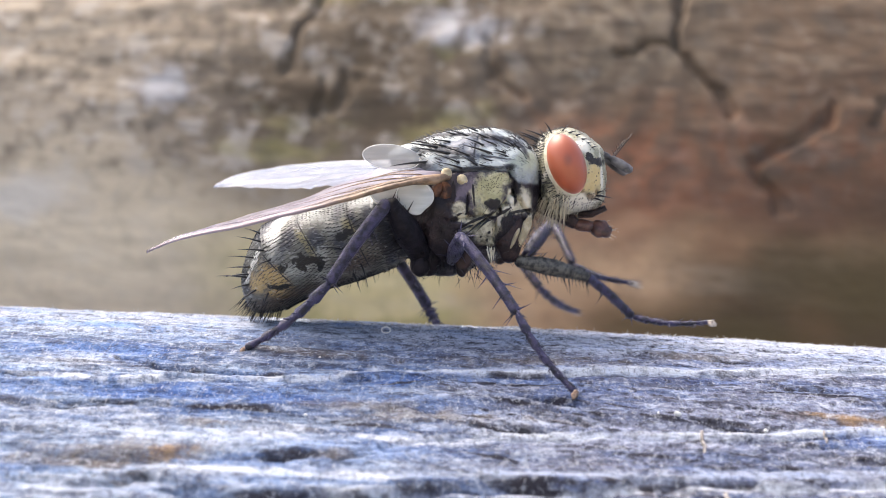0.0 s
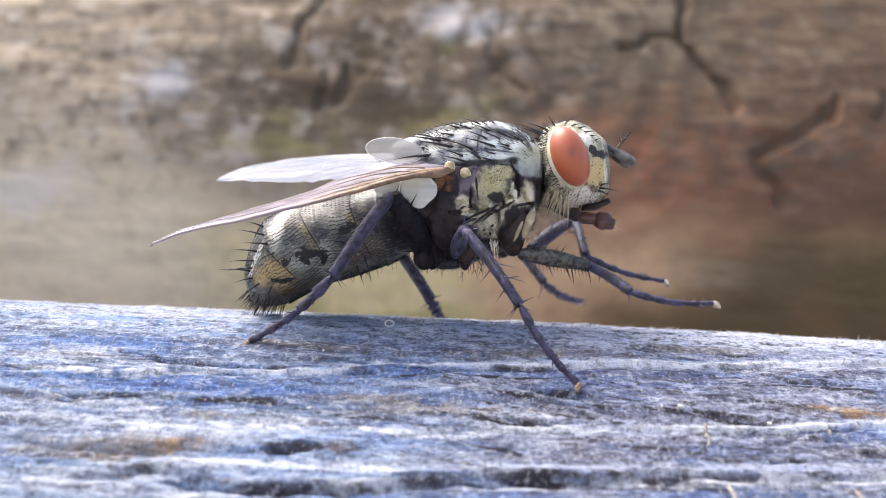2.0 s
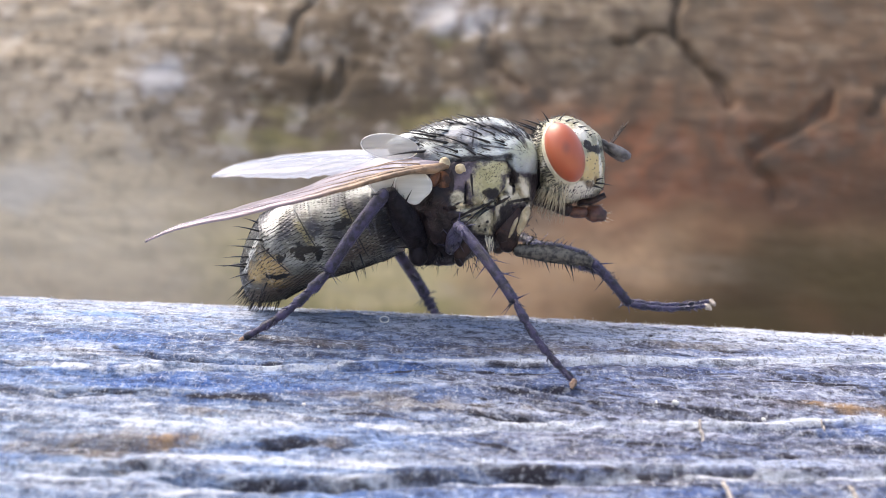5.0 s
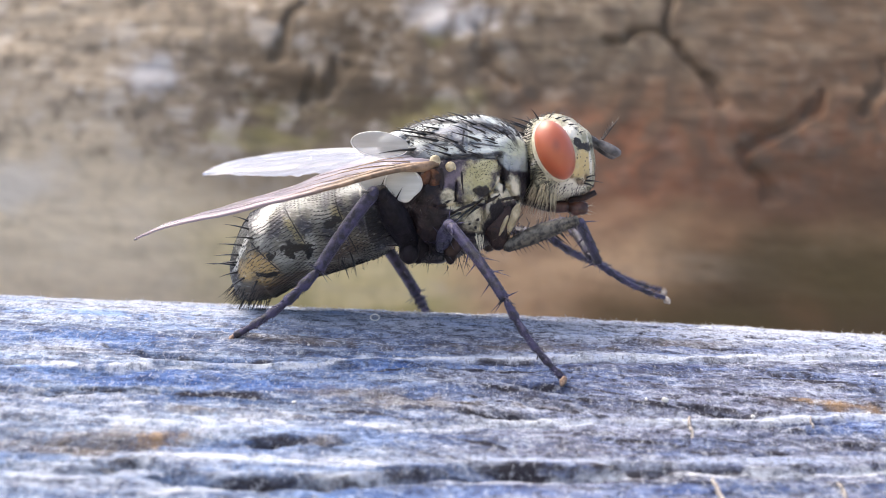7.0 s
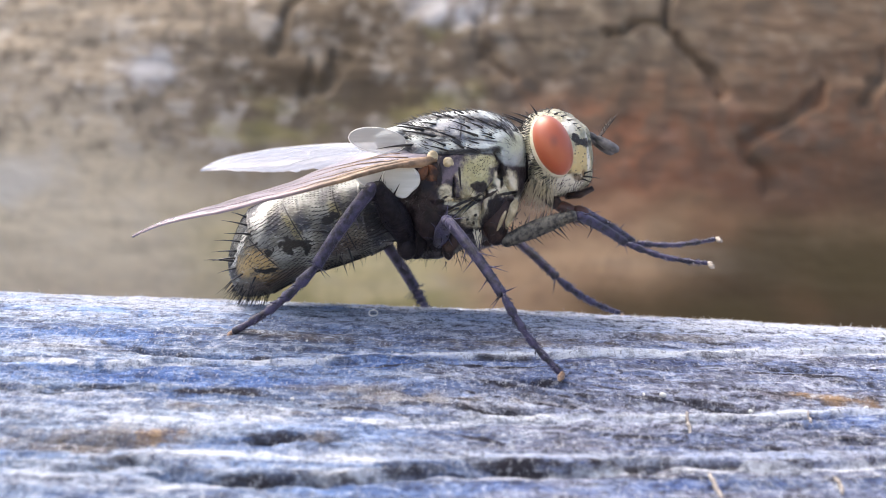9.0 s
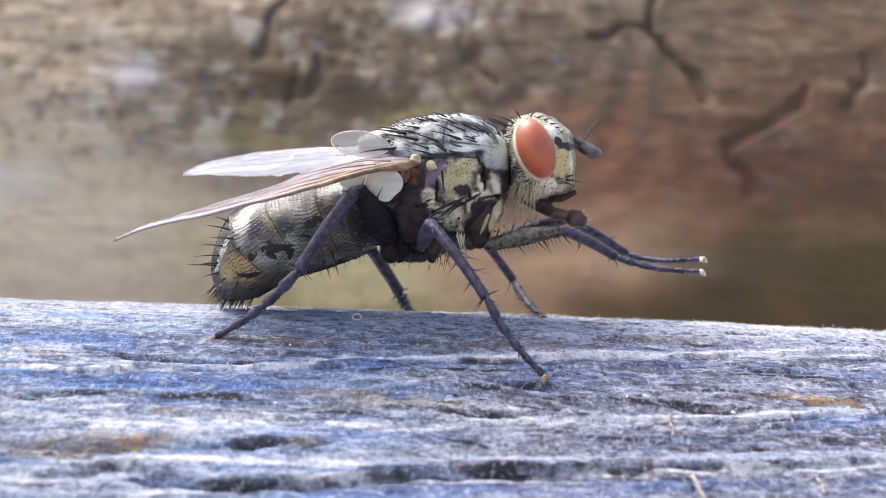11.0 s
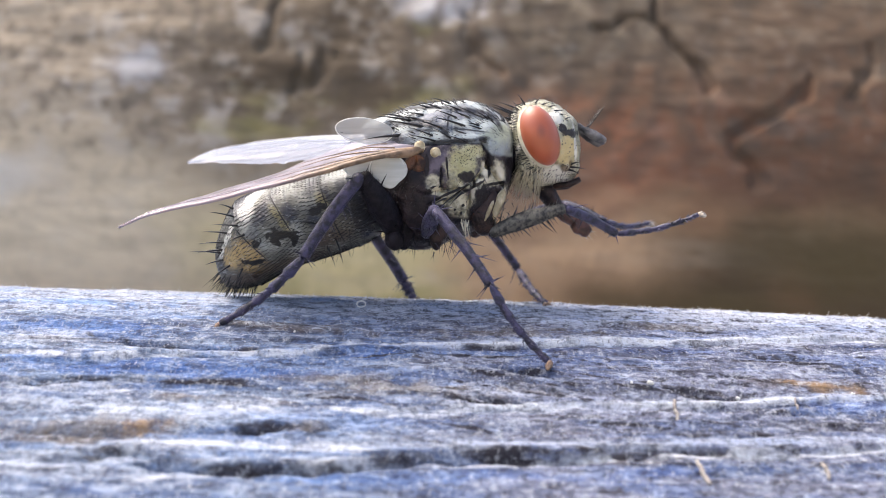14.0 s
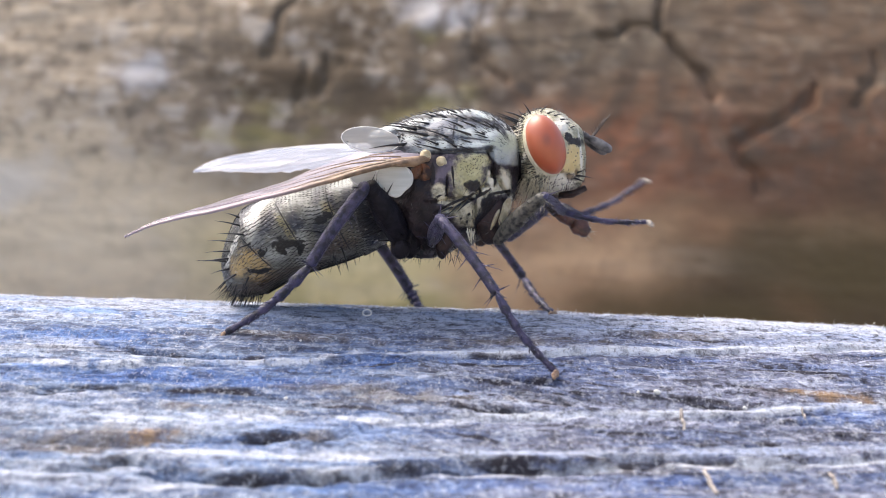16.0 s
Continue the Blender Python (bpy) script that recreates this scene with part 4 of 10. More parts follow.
    y = y.normalized() if y.length > 1e-4 else Vector((0, 1, 0))
    z = x.cross(y)
    m = Matrix((x, y, z)).transposed().to_4x4()
    m.translation = p * MM
    return m


def value_noise(x, y, seed):
    """Smooth noise from -1 to 1 over arrays."""
    x0, y0 = np.floor(x), np.floor(y)
    fx, fy = x - x0, y - y0
    fx, fy = fx * fx * (3 - 2 * fx), fy * fy * (3 - 2 * fy)

    def h(i, j):
        s = np.sin(i * 127.1 + j * 311.7 + seed * 74.7) * 43758.5453
        return (s - np.floor(s)) * 2 - 1

    return ((h(x0, y0) * (1 - fx) + h(x0 + 1, y0) * fx) * (1 - fy)
            + (h(x0, y0 + 1) * (1 - fx) + h(x0 + 1, y0 + 1) * fx) * fy)


def fractal(x, y, seed, octaves=4, gain=0.5):
    s, a, t = 0, 1.0, 0
    for k in range(octaves):
        s = s + a * value_noise(x * 2 ** k, y * 2 ** k, seed + 11 * k)
        t += a
        a *= gain
    return s / t


def sheet(name, px, py, pz, material):
    """A grid mesh from three arrays in millimetres."""
    nu, nv = px.shape
    co = np.stack([px, py, pz], -1).reshape(-1, 3) * MM
    i = np.arange(nu * nv).reshape(nu, nv)
    q = np.stack([i[:-1, :-1], i[1:, :-1], i[1:, 1:], i[:-1, 1:]], -1).reshape(-1, 4)
    me = bpy.data.meshes.new(name)
    me.from_pydata(co.tolist(), [], q.tolist())
    me.materials.append(material)
    lay_markings(me, material)
    me.polygons.foreach_set("use_smooth", [True] * len(me.polygons))
    me.update()
    return new(name, me)


# ---- the setting ----
GROUND_Z = -45.0


def rail_height(y):
    """The rail's weathered top, without its grain: highest at y = -1, falling away to both sides."""
    d = y + 1.0
    back = -d * d / 42.0
    front = -0.40 * (np.sqrt(d * d + 2.25) - 1.5)
    return np.where(d > 0, np.where(d > 9.0, -81 / 42.0 - (d - 9.0) * 1.1, back), front)


def rail_sag(x):
    """The rail falls off slightly beyond the fly's head."""
    return -0.00075 * np.clip(x, 0, 25) ** 2


def rail_relief(x, y):
    """Layered grain: long ledges that step down towards the front, fibres, and open checks."""
    warp = 0.85 * fractal(x * 0.055, y * 0.16, 3, 3) + 0.10 * fractal(x * 0.5, y * 0.9, 5, 2)
    t = (y + warp * 1.6 + 0.012 * x) / 2.45
    k = t - np.floor(t)
    ledge = np.where(k < 0.16, k / 0.16, 1 - (k - 0.16) / 0.84)
    strength = np.clip(0.45 + 0.7 * fractal(x * 0.09, np.floor(t) * 3.1, 7, 2), 0.05, 1.0) * np.clip((-y - 1.0) / 2.2, 0.05, 1.0)
    h = 0.20 * (ledge - 0.5) * strength
    fib = fractal(x * 0.42 + 0.2 * warp, (y + warp) * 4.6, 13, 4, 0.6)
    h = h + 0.12 * fib
    h = h + 0.045 * fractal(x * 2.0, y * 5.0, 17, 3, 0.7)
    wob = 0.22 * fractal(x * 0.5, y * 0.4, 37, 4)
    x1 = x[:, :1]
    for drop, line in LEDGES:
        edge = np.interp(x, [p[0] for p in line], [p[1] for p in line]) + wob
        fade = np.clip((x - line[0][0]) / 1.5, 0, 1) * np.clip((line[-1][0] - x) / 1.5, 0, 1)
        d = y - edge
        side = np.clip(d / 0.10 + 0.5, 0, 1)
        side = side * side * (3 - 2 * side) - 0.5
        h = h + 0.28 * drop * fade * side * np.exp(-np.abs(d) / np.where(d > 0, 0.9, 0.22))
        split = np.clip(fractal(x1 * 0.35, x1 * 0 + line[0][1] * 9.0, 43, 3) * 2.2 + 0.35, 0, 1)
        h = h - 0.5 * drop * fade * split * np.exp(-((d + 0.13) / 0.045) ** 2)
    for cx, cy, lx, ly, slope, depth in CHECKS:
        if not np.any(np.abs(x - cx) < lx):
            continue
        w = ly * np.clip(1 - ((x - cx) / lx) ** 2, 0, 1) * (1 + 0.5 * fractal(x1 * 1.3, x1 * 0 + cy, 33, 2))
        yy = y - cy - 0.12 * fractal(x1 * 0.7, x1 * 0 + cy * 5.0, 31, 3) - slope * (x - cx)
        h = h - 0.45 * depth * np.clip(1.3 - 1.3 * np.abs(yy) / np.maximum(w, 1e-3), 0, 1) * (w > 0.01)
    return h


LEDGES = [
    (0.48, [(-30.0, -3.6), (-11.0, -4.98), (-8.9, -4.71), (-6.8, -4.44), (-4.5, -4.40), (-2.9, -4.30), (-1.7, -4.01), (0.5, -3.72), (3.1, -3.53), (5.5, -3.25), (8.8, -2.90), (13.4, -2.29), (30.0, -3.6)]),
    (0.30, [(-30.0, -5.2), (-10.6, -5.97), (-8.5, -5.92), (-6.1, -5.88), (-3.8, -5.87), (-1.6, -5.50), (0.1, -4.79), (2.2, -5.04), (4.4, -5.47), (6.6, -5.53), (8.4, -5.63)]),
    (0.40, [(-2.7, -7.37), (-1.7, -7.12), (-0.6, -6.72), (0.7, -6.43), (3.6, -6.24), (6.2, -6.01), (7.9, -5.87), (9.8, -5.49), (12.1, -5.22), (30.0, -6.0)]),
    (0.40, [(-30.0, -7.6), (-9.9, -7.48), (-8.3, -7.46), (-6.3, -7.58), (-4.4, -7.31), (-2.5, -7.21), (-1.4, -7.04)]),
    (0.65, [(-30.0, -8.0), (-9.5, -8.48), (-7.9, -8.46), (-6.3, -8.27), (-5.6, -8.63), (-4.1, -8.66), (-1.8, -8.52), (0.5, -8.22), (2.7, -8.04), (5.4, -7.83), (8.1, -7.54), (11.1, -7.27), (30.0, -8.0)])]
CHECKS = [(-5.15, -8.68, 0.95, 0.20, -0.03, 0.70), (2.33, -5.99, 0.80, 0.13, -0.10, 0.45), (2.56, -4.72, 1.60, 0.11, -0.12, 0.35), (10.40, -3.68, 0.90, 0.10, -0.15, 0.30),
          (5.14, -7.73, 0.90, 0.12, 0.05, 0.40), (6.89, -7.68, 0.80, 0.12, 0.00, 0.40), (-8.78, -5.69, 1.40, 0.10, 0.00, 0.35), (-7.28, -4.09, 0.90, 0.10, 0.00, 0.30), (-5.00, -4.17, 1.20, 0.10, 0.00, 0.30),
          (-3.90, -8.72, 2.10, 0.16, 0.06, 0.80),
          (-0.63, -8.43, 1.17, 0.13, 0.11, 0.50),
          (-3.61, -7.38, 0.61, 0.15, 0.13, 0.60),
          (-2.09, -7.35, 0.44, 0.13, 0.21, 0.40),
          (-8.38, -3.75, 0.55, 0.14, -0.32, 0.25),
          (-6.33, -4.20, 1.45, 0.11, -0.02, 0.30),
          (-10.94, -4.56, 0.59, 0.14, 0.02, 0.30),
          (-9.45, -5.84, 1.21, 0.13, -0.00, 0.30),
          (3.17, -4.91, 1.40, 0.14, -0.21, 0.45),
          (1.84, -6.09, 1.10, 0.15, -0.05, 0.45),
          (7.44, -5.49, 1.00, 0.15, -0.14, 0.50),
          (10.11, -3.75, 0.79, 0.14, -0.11, 0.30),
          (4.09, -5.46, 0.43, 0.13, -0.16, 0.30),
          (2.60, -8.03, 2.06, 0.13, -0.03, 0.45),
          (5.41, -7.91, 0.72, 0.13, -0.00, 0.40),
          (-7.28, -8.34, 0.83, 0.12, 0.02, 0.40),
          (8.12, -2.29, 0.65, 0.14, -0.07, 0.20),
          (10.80, -6.67, 0.58, 0.12, -0.13, 0.30),
          (-0.68, -5.95, 0.86, 0.13, -0.17, 0.30),
          (6.06, -7.06, 1.49, 0.12, -0.05, 0.30),
          (2.22, -7.33, 1.21, 0.12, -0.05, 0.30),
          (8.49, -7.19, 1.00, 0.12, 0.15, 0.30),
          (1.65, -5.39, 0.32, 0.11, -0.46, 0.30),
          (2.64, -5.61, 0.43, 0.11, -0.43, 0.35),
          (3.10, -5.23, 0.44, 0.11, -0.38, 0.30),
          (3.77, -5.79, 0.43, 0.11, -0.35, 0.30),
          (4.94, -5.25, 0.36, 0.11, -0.40, 0.30),
          (2.18, -6.01, 0.44, 0.10, -0.23, 0.30),
          (5.53, -6.38, 0.56, 0.10, -0.12, 0.30),
          (4.08, -6.77, 0.57, 0.10, -0.13, 0.30),
          (-0.26, -5.48, 0.45, 0.11, -0.28, 0.25),
          (6.14, -6.78, 0.59, 0.10, 0.16, 0.30),
          (8.35, -6.40, 0.63, 0.10, 0.21, 0.30),
          (-1.01, -7.06, 0.43, 0.10, -0.26, 0.30),
          (6.17, -4.19, 0.52, 0.10, -0.14, 0.25),
          (4.11, -4.12, 0.60, 0.10, -0.14, 0.25),
          (-3.66, -5.14, 0.60, 0.10, -0.10, 0.20),
          (-9.56, -2.62, 1.61, 0.11, -0.01, 0.15),
          (0.75, -2.70, 1.61, 0.11, -0.03, 0.15),
          (-2.30, -4.16, 0.60, 0.11, 0.20, 0.30),
          (11.64, -3.16, 1.45, 0.12, 0.19, 0.20)]


def build_rail():
    xs = np.concatenate([np.linspace(-90, -21, 60), np.linspace(-20.9, 20.9, 640), np.linspace(21, 90, 60)])
    ys = np.concatenate([np.linspace(14, 4.2, 14), np.linspace(4.0, -13.0, 480), np.linspace(-13.2, -18, 12)])
    x, y = np.meshgrid(xs, ys, indexing="ij")
    z = rail_height(y) + rail_relief(x, y) + rail_sag(x) - 0.06
    # front and back faces go down to the ground
    front = np.clip((-y - 13.0) / 5.0, 0, 1)
    back = np.clip((y - 10.0) / 4.0, 0, 1)
    z = z * (1 - np.maximum(front, back)) + GROUND_Z * np.maximum(front, back)
    y = np.where(y < -13.0, -13.0 + (y + 13.0) * 0.15, np.where(y > 10.0, 10.0 + (y - 10.0) * 0.15, y))
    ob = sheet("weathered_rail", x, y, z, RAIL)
    return tagged(ob, "weathered blue-grey wooden rail with split, layered grain", "wooden rail", kind="structure")


def log_crack(x, z, line, width, depth):
    """How far a crack along a broken line cuts into the log at x, z."""
    x = x + 0.7 * value_noise(x * 0.4, z * 0.4, 43) + 0.3 * value_noise(x * 1.1, z * 1.1, 44)
    z = z + 0.6 * value_noise(x * 0.4, z * 0.4, 47)
    best = np.full(x.shape, 1e9)
    for (ax, az), (bx, bz) in zip(line, line[1:]):
        dx, dz = bx - ax, bz - az
        t = np.clip(((x - ax) * dx + (z - az) * dz) / (dx * dx + dz * dz), 0, 1)
        best = np.minimum(best, np.hypot(x - ax - t * dx, z - az - t * dz))
    wob = width * (1 + 0.5 * value_noise(x * 0.6, z * 0.6, 41))
    return depth * np.clip(1 - best / wob, 0, 1) ** 0.7


LOG_RADIUS = 40.0


def build_log():
    xs = np.concatenate([np.linspace(-160, -41, 40), np.linspace(-40, 40, 420), np.linspace(41, 160, 40)])
    an = np.concatenate([np.linspace(-90, -15, 24), np.linspace(-14.5, 42.5, 250), np.linspace(43, 180, 50), np.linspace(184, 270, 30)])
    x, a = np.meshgrid(xs, np.radians(an), indexing="ij")
    z = LOG_RADIUS * np.sin(a)
    h = 0.5 * fractal(x * 0.03, a * 3.0, 51, 2) + (0.07 + 0.3 * np.clip((z - 8.0) / 8.0, 0, 1)) * fractal(x * 0.16, z * 0.5, 53, 4)
    knot = np.hypot((x - 5.5) * 0.8, z - 16.0)
    h = h + 0.10 * np.sin(knot * 2.4 + 2.2 * fractal(x * 0.15, z * 0.15, 57, 2)) * np.clip(1.25 - knot / 13.0, 0, 1)
    zz = z + GROUND_Z + LOG_RADIUS
    for line, width, depth in LOG_CRACKS:
        h = h - log_crack(x, zz, line, width, depth)
    r = LOG_RADIUS + h
    front = 36.0
    ob = sheet("log", x, front + LOG_RADIUS - r * np.cos(a), GROUND_Z + LOG_RADIUS + r * np.sin(a), LOG)
    return tagged(ob, "old brown and grey log with cracks, out of focus behind the rail", "log", kind="structure")


LOG_CRACKS = [
    ([(18.7, 22.3), (17.4, 17.6), (16.1, 15.2), (17.1, 14.2), (18.2, 12.7), (19.1, 11.4), (20.0, 10.4)], 0.55, 0.9),
    ([(16.1, 15.2), (14.2, 15.1), (11.6, 14.8)], 0.5, 0.8),
    ([(27.7, 11.0), (26.3, 9.4), (23.7, 8.1), (22.2, 7.0), (22.0, 6.0), (22.8, 4.9), (23.8, 3.7)], 0.5, 0.6),
    ([(32.3, 14.1), (31.5, 11.5), (30.5, 9.6)], 0.5, 0.5),
    ([(-10.0, 18.4), (-10.5, 16.4), (-11.1, 14.2), (-11.5, 12.4)], 0.6, 0.6),
    ([(-9.2, 11.2), (-9.5, 9.1)], 0.6, 0.5),
    ([(-7.0, 11.7), (-7.4, 10.5), (-8.7, 9.4)], 0.6, 0.5),
    ([(2.9, 15.6), (3.4, 12.6), (5.1, 10.5)], 0.5, 0.5),
]


def build_ground():
    n = 90
    g = np.linspace(-1, 1, n)
    r = np.sign(g) * (np.abs(g) ** 4 * 60000.0 + np.abs(g) * 300.0)
    x, y = np.meshgrid(r, r, indexing="ij")
    near = np.exp(-(x * x + y * y) / 400.0 ** 2)
    z = GROUND_Z + 1.2 * fractal(x * 0.02, y * 0.02, 61, 3) * near
    ob = sheet("ground", x, y, z, BOUNCE_GROUND)
    return tagged(ob, "unseen pale ground that bounces light up at the timber and fly", "ground", kind="structure")


build_rail()
build_log()
build_ground()

# ---- the fly ----
FLY_POSE = pose(0, 0, 2.45 * MM, -4.0, 0, 0) @ pose(0, 0, 0, 0, -2.4, 0)
fly = new("fly")
fly.matrix_basis = FLY_POSE
tagged(fly, "grey flesh fly with red eyes rubbing its forelegs", "fly")


def tergite_swell(u):
    """Slight overlap of the abdomen's plates."""
    k = (u * 4.3 + 0.15) % 1.0
    return 1.0 + 0.022 * (k - 0.5) + 0.012 * np.maximum(0.0, 1 - np.abs(k - 0.97) / 0.05)


thorax_body = Body([
    (-1.26, 2.74, -1.09, 2.04, 0.50),
    (-0.98, 3.11, -1.09, 0.72, 1.35),
    (-0.51, 3.44, -0.68, -0.51, 1.85),
    (0.19, 3.63, 0.11, -0.82, 2.10),
    (1.07, 3.72, 1.16, -0.51, 2.10),
    (1.95, 3.63, 2.12, 0.02, 1.85),
    (2.60, 3.28, 2.70, 0.81, 1.40),
    (2.95, 2.74, 3.00, 1.68, 0.60)], 2.3)
abdomen_body = Body([
    (-1.39, 1.68, -1.04, -0.25, 0.80),
    (-1.74, 1.81, -1.39, -0.51, 1.30),
    (-2.35, 1.68, -1.91, -0.74, 1.65),
    (-3.23, 1.49, -2.61, -0.98, 1.90),
    (-4.11, 1.28, -3.40, -1.21, 1.95),
    (-4.93, 1.04, -4.19, -1.53, 1.85),
    (-5.60, 0.68, -4.90, -1.88, 1.60),
    (-5.95, 0.05, -5.40, -1.97, 1.25),
    (-6.16, -0.61, -5.83, -1.93, 0.85),
    (-6.21, -1.04, -6.07, -1.65, 0.30)], 2.15, tergite_swell)
head_body = Body([
    (2.88, 3.04, 2.91, 1.86, 0.60),
    (3.05, 3.47, 3.05, 1.39, 1.15),
    (3.44, 3.70, 3.40, 1.11, 1.48),
    (3.93, 3.75, 3.93, 1.05, 1.55),
    (4.40, 3.54, 4.49, 1.18, 1.38),
    (4.77, 3.23, 4.86, 1.39, 1.00),
    (4.97, 2.86, 4.98, 1.68, 0.50)], 2.3)

# seams between the plates of the thorax: from, to, half width, depth
THORAX_GROOVES = [(0.23, 2.27, 1.99, 2.31, 0.08, 0.10), (1.99, 2.31, 2.11, 1.58, 0.10, 0.22), (2.11, 1.58, 2.57, 1.04, 0.07, 0.16), (0.72, 1.58, 0.71, 0.87, 0.05, 0.10), (0.21, 1.47, 0.72, 1.50, 0.05, 0.05),
                  (0.26, 0.82, 1.19, 0.97, 0.06, 0.14), (0.82, 0.54, 1.65, 1.10, 0.07, 0.16), (1.65, 1.10, 1.99, 1.58, 0.07, 0.14), (1.05, 3.31, 1.05, 2.49, 0.04, 0.04), (1.66, 1.01, 1.42, 0.02, 0.07, 0.14)]
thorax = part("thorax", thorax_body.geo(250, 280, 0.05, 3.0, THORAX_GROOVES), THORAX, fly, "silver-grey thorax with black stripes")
abdomen = part("abdomen", abdomen_body.geo(200, 220, 0.012, 2.5), ABDOMEN, fly, "grey and gold checkered abdomen")


def leg_segment(length, r0, r1, seed, bristles=10, foot=False, swell=0.0):
    """A leg segment along +x from the origin, with spines; a foot has five joints, claws and pads."""
    rnd = random.Random(seed)
    n = 26
    pts, rad = [], []
    for i in range(n + 1):
        t = i / n
        r = r0 + (r1 - r0) * t + swell * math.sin(math.pi * min(1, t * 1.05)) ** 1.5
        if foot:
            k = (t * 5) % 1.0
            r *= 0.72 + 0.46 * k ** 1.5
            sag = -0.05 * length * math.sin(math.pi * t)
        else:
            r *= 1 + 0.10 * math.exp(-((t - 1) / 0.05) ** 2)
            sag = 0.02 * length * math.sin(math.pi * t)
        if i in (0, n):
            r *= 0.6
        pts.append((length * t, 0.0, sag))
        rad.append(r)
    def droop(t):
        return (-0.05 if foot else 0.02) * length * math.sin(math.pi * t)

    g = [tube(pts, rad, 12)]
    for i in range(bristles):
        t = 0.08 + 0.9 * i / max(1, bristles - 1)
        a = rnd.uniform(0, 2 * math.pi) if not foot else rnd.choice((0.4, 2.7, 3.6, 5.8))
        d = Vector((rnd.uniform(0.35, 0.9), math.cos(a), math.sin(a)))
        r = r0 + (r1 - r0) * t + swell * math.sin(math.pi * t)
        g.append(hair((length * t, math.cos(a) * r * 0.8, math.sin(a) * r * 0.8 + droop(t)), d,
                      rnd.uniform(0.25, 0.55) if not foot else rnd.uniform(0.10, 0.24), 0.029, 0.05, 4, 3))
    for i in range(150 if not foot else 110):
        t, a = rnd.uniform(0.03, 0.97), rnd.uniform(0, 2 * math.pi)
        r = (r0 + (r1 - r0) * t + swell * math.sin(math.pi * t)) * 0.92
        g.append(spike((length * t, math.cos(a) * r * 0.9, math.sin(a) * r * 0.9 + droop(t)), (1.2, math.cos(a), math.sin(a)), rnd.uniform(0.08, 0.18), 0.013))
    return join(*g)


def foot_pad():
    """Two pale pads and a pair of claws at the end of a foot."""
    g = []
    for s in (-1, 1):
        g.append(blob((0.04, 0.07 * s, -0.03), (0.13, 0.08, 0.085), (0, 20, 25 * s), 10, 12, 0.7, 9.0))
    return join(*g)


def build_leg(joints, sizes, seed, looks, femur_swell=0.06, label="", spurs=(), foot_size=1.0, pad_look=None):
    """A leg of femur, tibia and tarsus through four joints. Returns its segments."""
    leg = new("leg")
    leg.parent = fly
    tagged(leg, label)
    out = {}
    for i, name in enumerate(("femur", "tibia", "tarsus")):
        p, q = Vector(joints[i]), Vector(joints[i + 1])
        length = (q - p).length
        r0, r1 = sizes[i]
        geo = leg_segment(length, r0, r1, seed + i, (12, 4, 12)[i], i == 2, femur_swell if i == 0 else 0.0)
        if i == 2:
            geo = join(geo, tube([(length, 0.03, 0), (length + 0.08, 0.10, 0.02), (length + 0.15, 0.11, -0.06)], [0.02, 0.016, 0.004], 5),
                       tube([(length, -0.03, 0), (length + 0.08, -0.10, 0.02), (length + 0.15, -0.11, -0.06)], [0.02, 0.016, 0.004], 5))
        for k, t, d, size in spurs:
            if k == i:
                geo = join(geo, hair((length * t, 0, 0), d, size, 0.028, 0.06, 5, 5))
        ob = part(name, geo, looks[i], leg)
        ob.matrix_basis = limb(p, q)
        if i == 2:
            ob.data.materials.append(pad_look or PAD)
            pad_v, pad_f = foot_pad()
            bm = bmesh.new()
            bm.from_mesh(ob.data)
            made = [bm.verts.new(((v[0] * foot_size + length) * MM, v[1] * foot_size * MM, v[2] * foot_size * MM)) for v in pad_v]
            for q4 in pad_f:
                face = bm.faces.new([made[k] for k in q4])
                face.material_index = 1
                face.smooth = True
            bm.to_mesh(ob.data)
            bm.free()
        out[name] = ob
    return out


# standing legs
build_leg([(-0.62, -1.55, -0.32), (-1.53, -2.70, 1.35), (-3.18, -3.00, -0.96), (-5.60, -2.75, -2.82)],
          [(0.30, 0.22), (0.20, 0.17), (0.17, 0.11)], 101, (DARKLEG, LEG, LEG), 0.15, "slate-black hind leg, its foot on the rail",
          [(1, 0.97, (0.3, -0.4, 1.0), 0.5), (1, 0.97, (0.5, -0.5, -1.0), 0.5), (1, 0.97, (0.8, -1.0, 0.5), 0.5), (1, 0.97, (0.2, 0.6, 1.0), 0.5), (1, 0.97, (0.2, -0.3, -1.0), 0.5), (1, 0.55, (0.6, -0.5, -1.0), 0.5), (1, 0.3, (0.6, -0.5, -1.0), 0.5)]
          + [(0, 0.25 + 0.07 * k, (0.25, -0.25 + 0.2 * (k % 3), 1.0), 0.55 + 0.08 * (k % 2)) for k in range(11)], 1.05)
build_leg([(0.27, -1.30, -0.35), (0.50, -3.10, 0.33), (1.99, -4.00, -1.73), (3.48, -4.50, -3.76)],
          [(0.19, 0.17), (0.155, 0.14), (0.13, 0.10)], 111, (LEG, LEG, LEG), 0.05, "slate-black middle leg, its foot on the rail",
          [(1, 0.97, (0.3, -0.4, 1.0), 0.5), (1, 0.97, (0.5, -0.5, -1.0), 0.5), (1, 0.97, (0.8, -1.0, 0.5), 0.5), (1, 0.97, (0.2, 0.6, 1.0), 0.5), (1, 0.97, (0.2, -0.3, -1.0), 0.5), (1, 0.42, (0.9, -0.1, 0.80), 0.95), (1, 0.58, (0.9, -0.1, 0.72), 1.05), (1, 0.5, (0.3, -0.3, -1.0), 0.5), (1, 0.75, (0.4, -0.3, -1.0), 0.5)], 1.05)
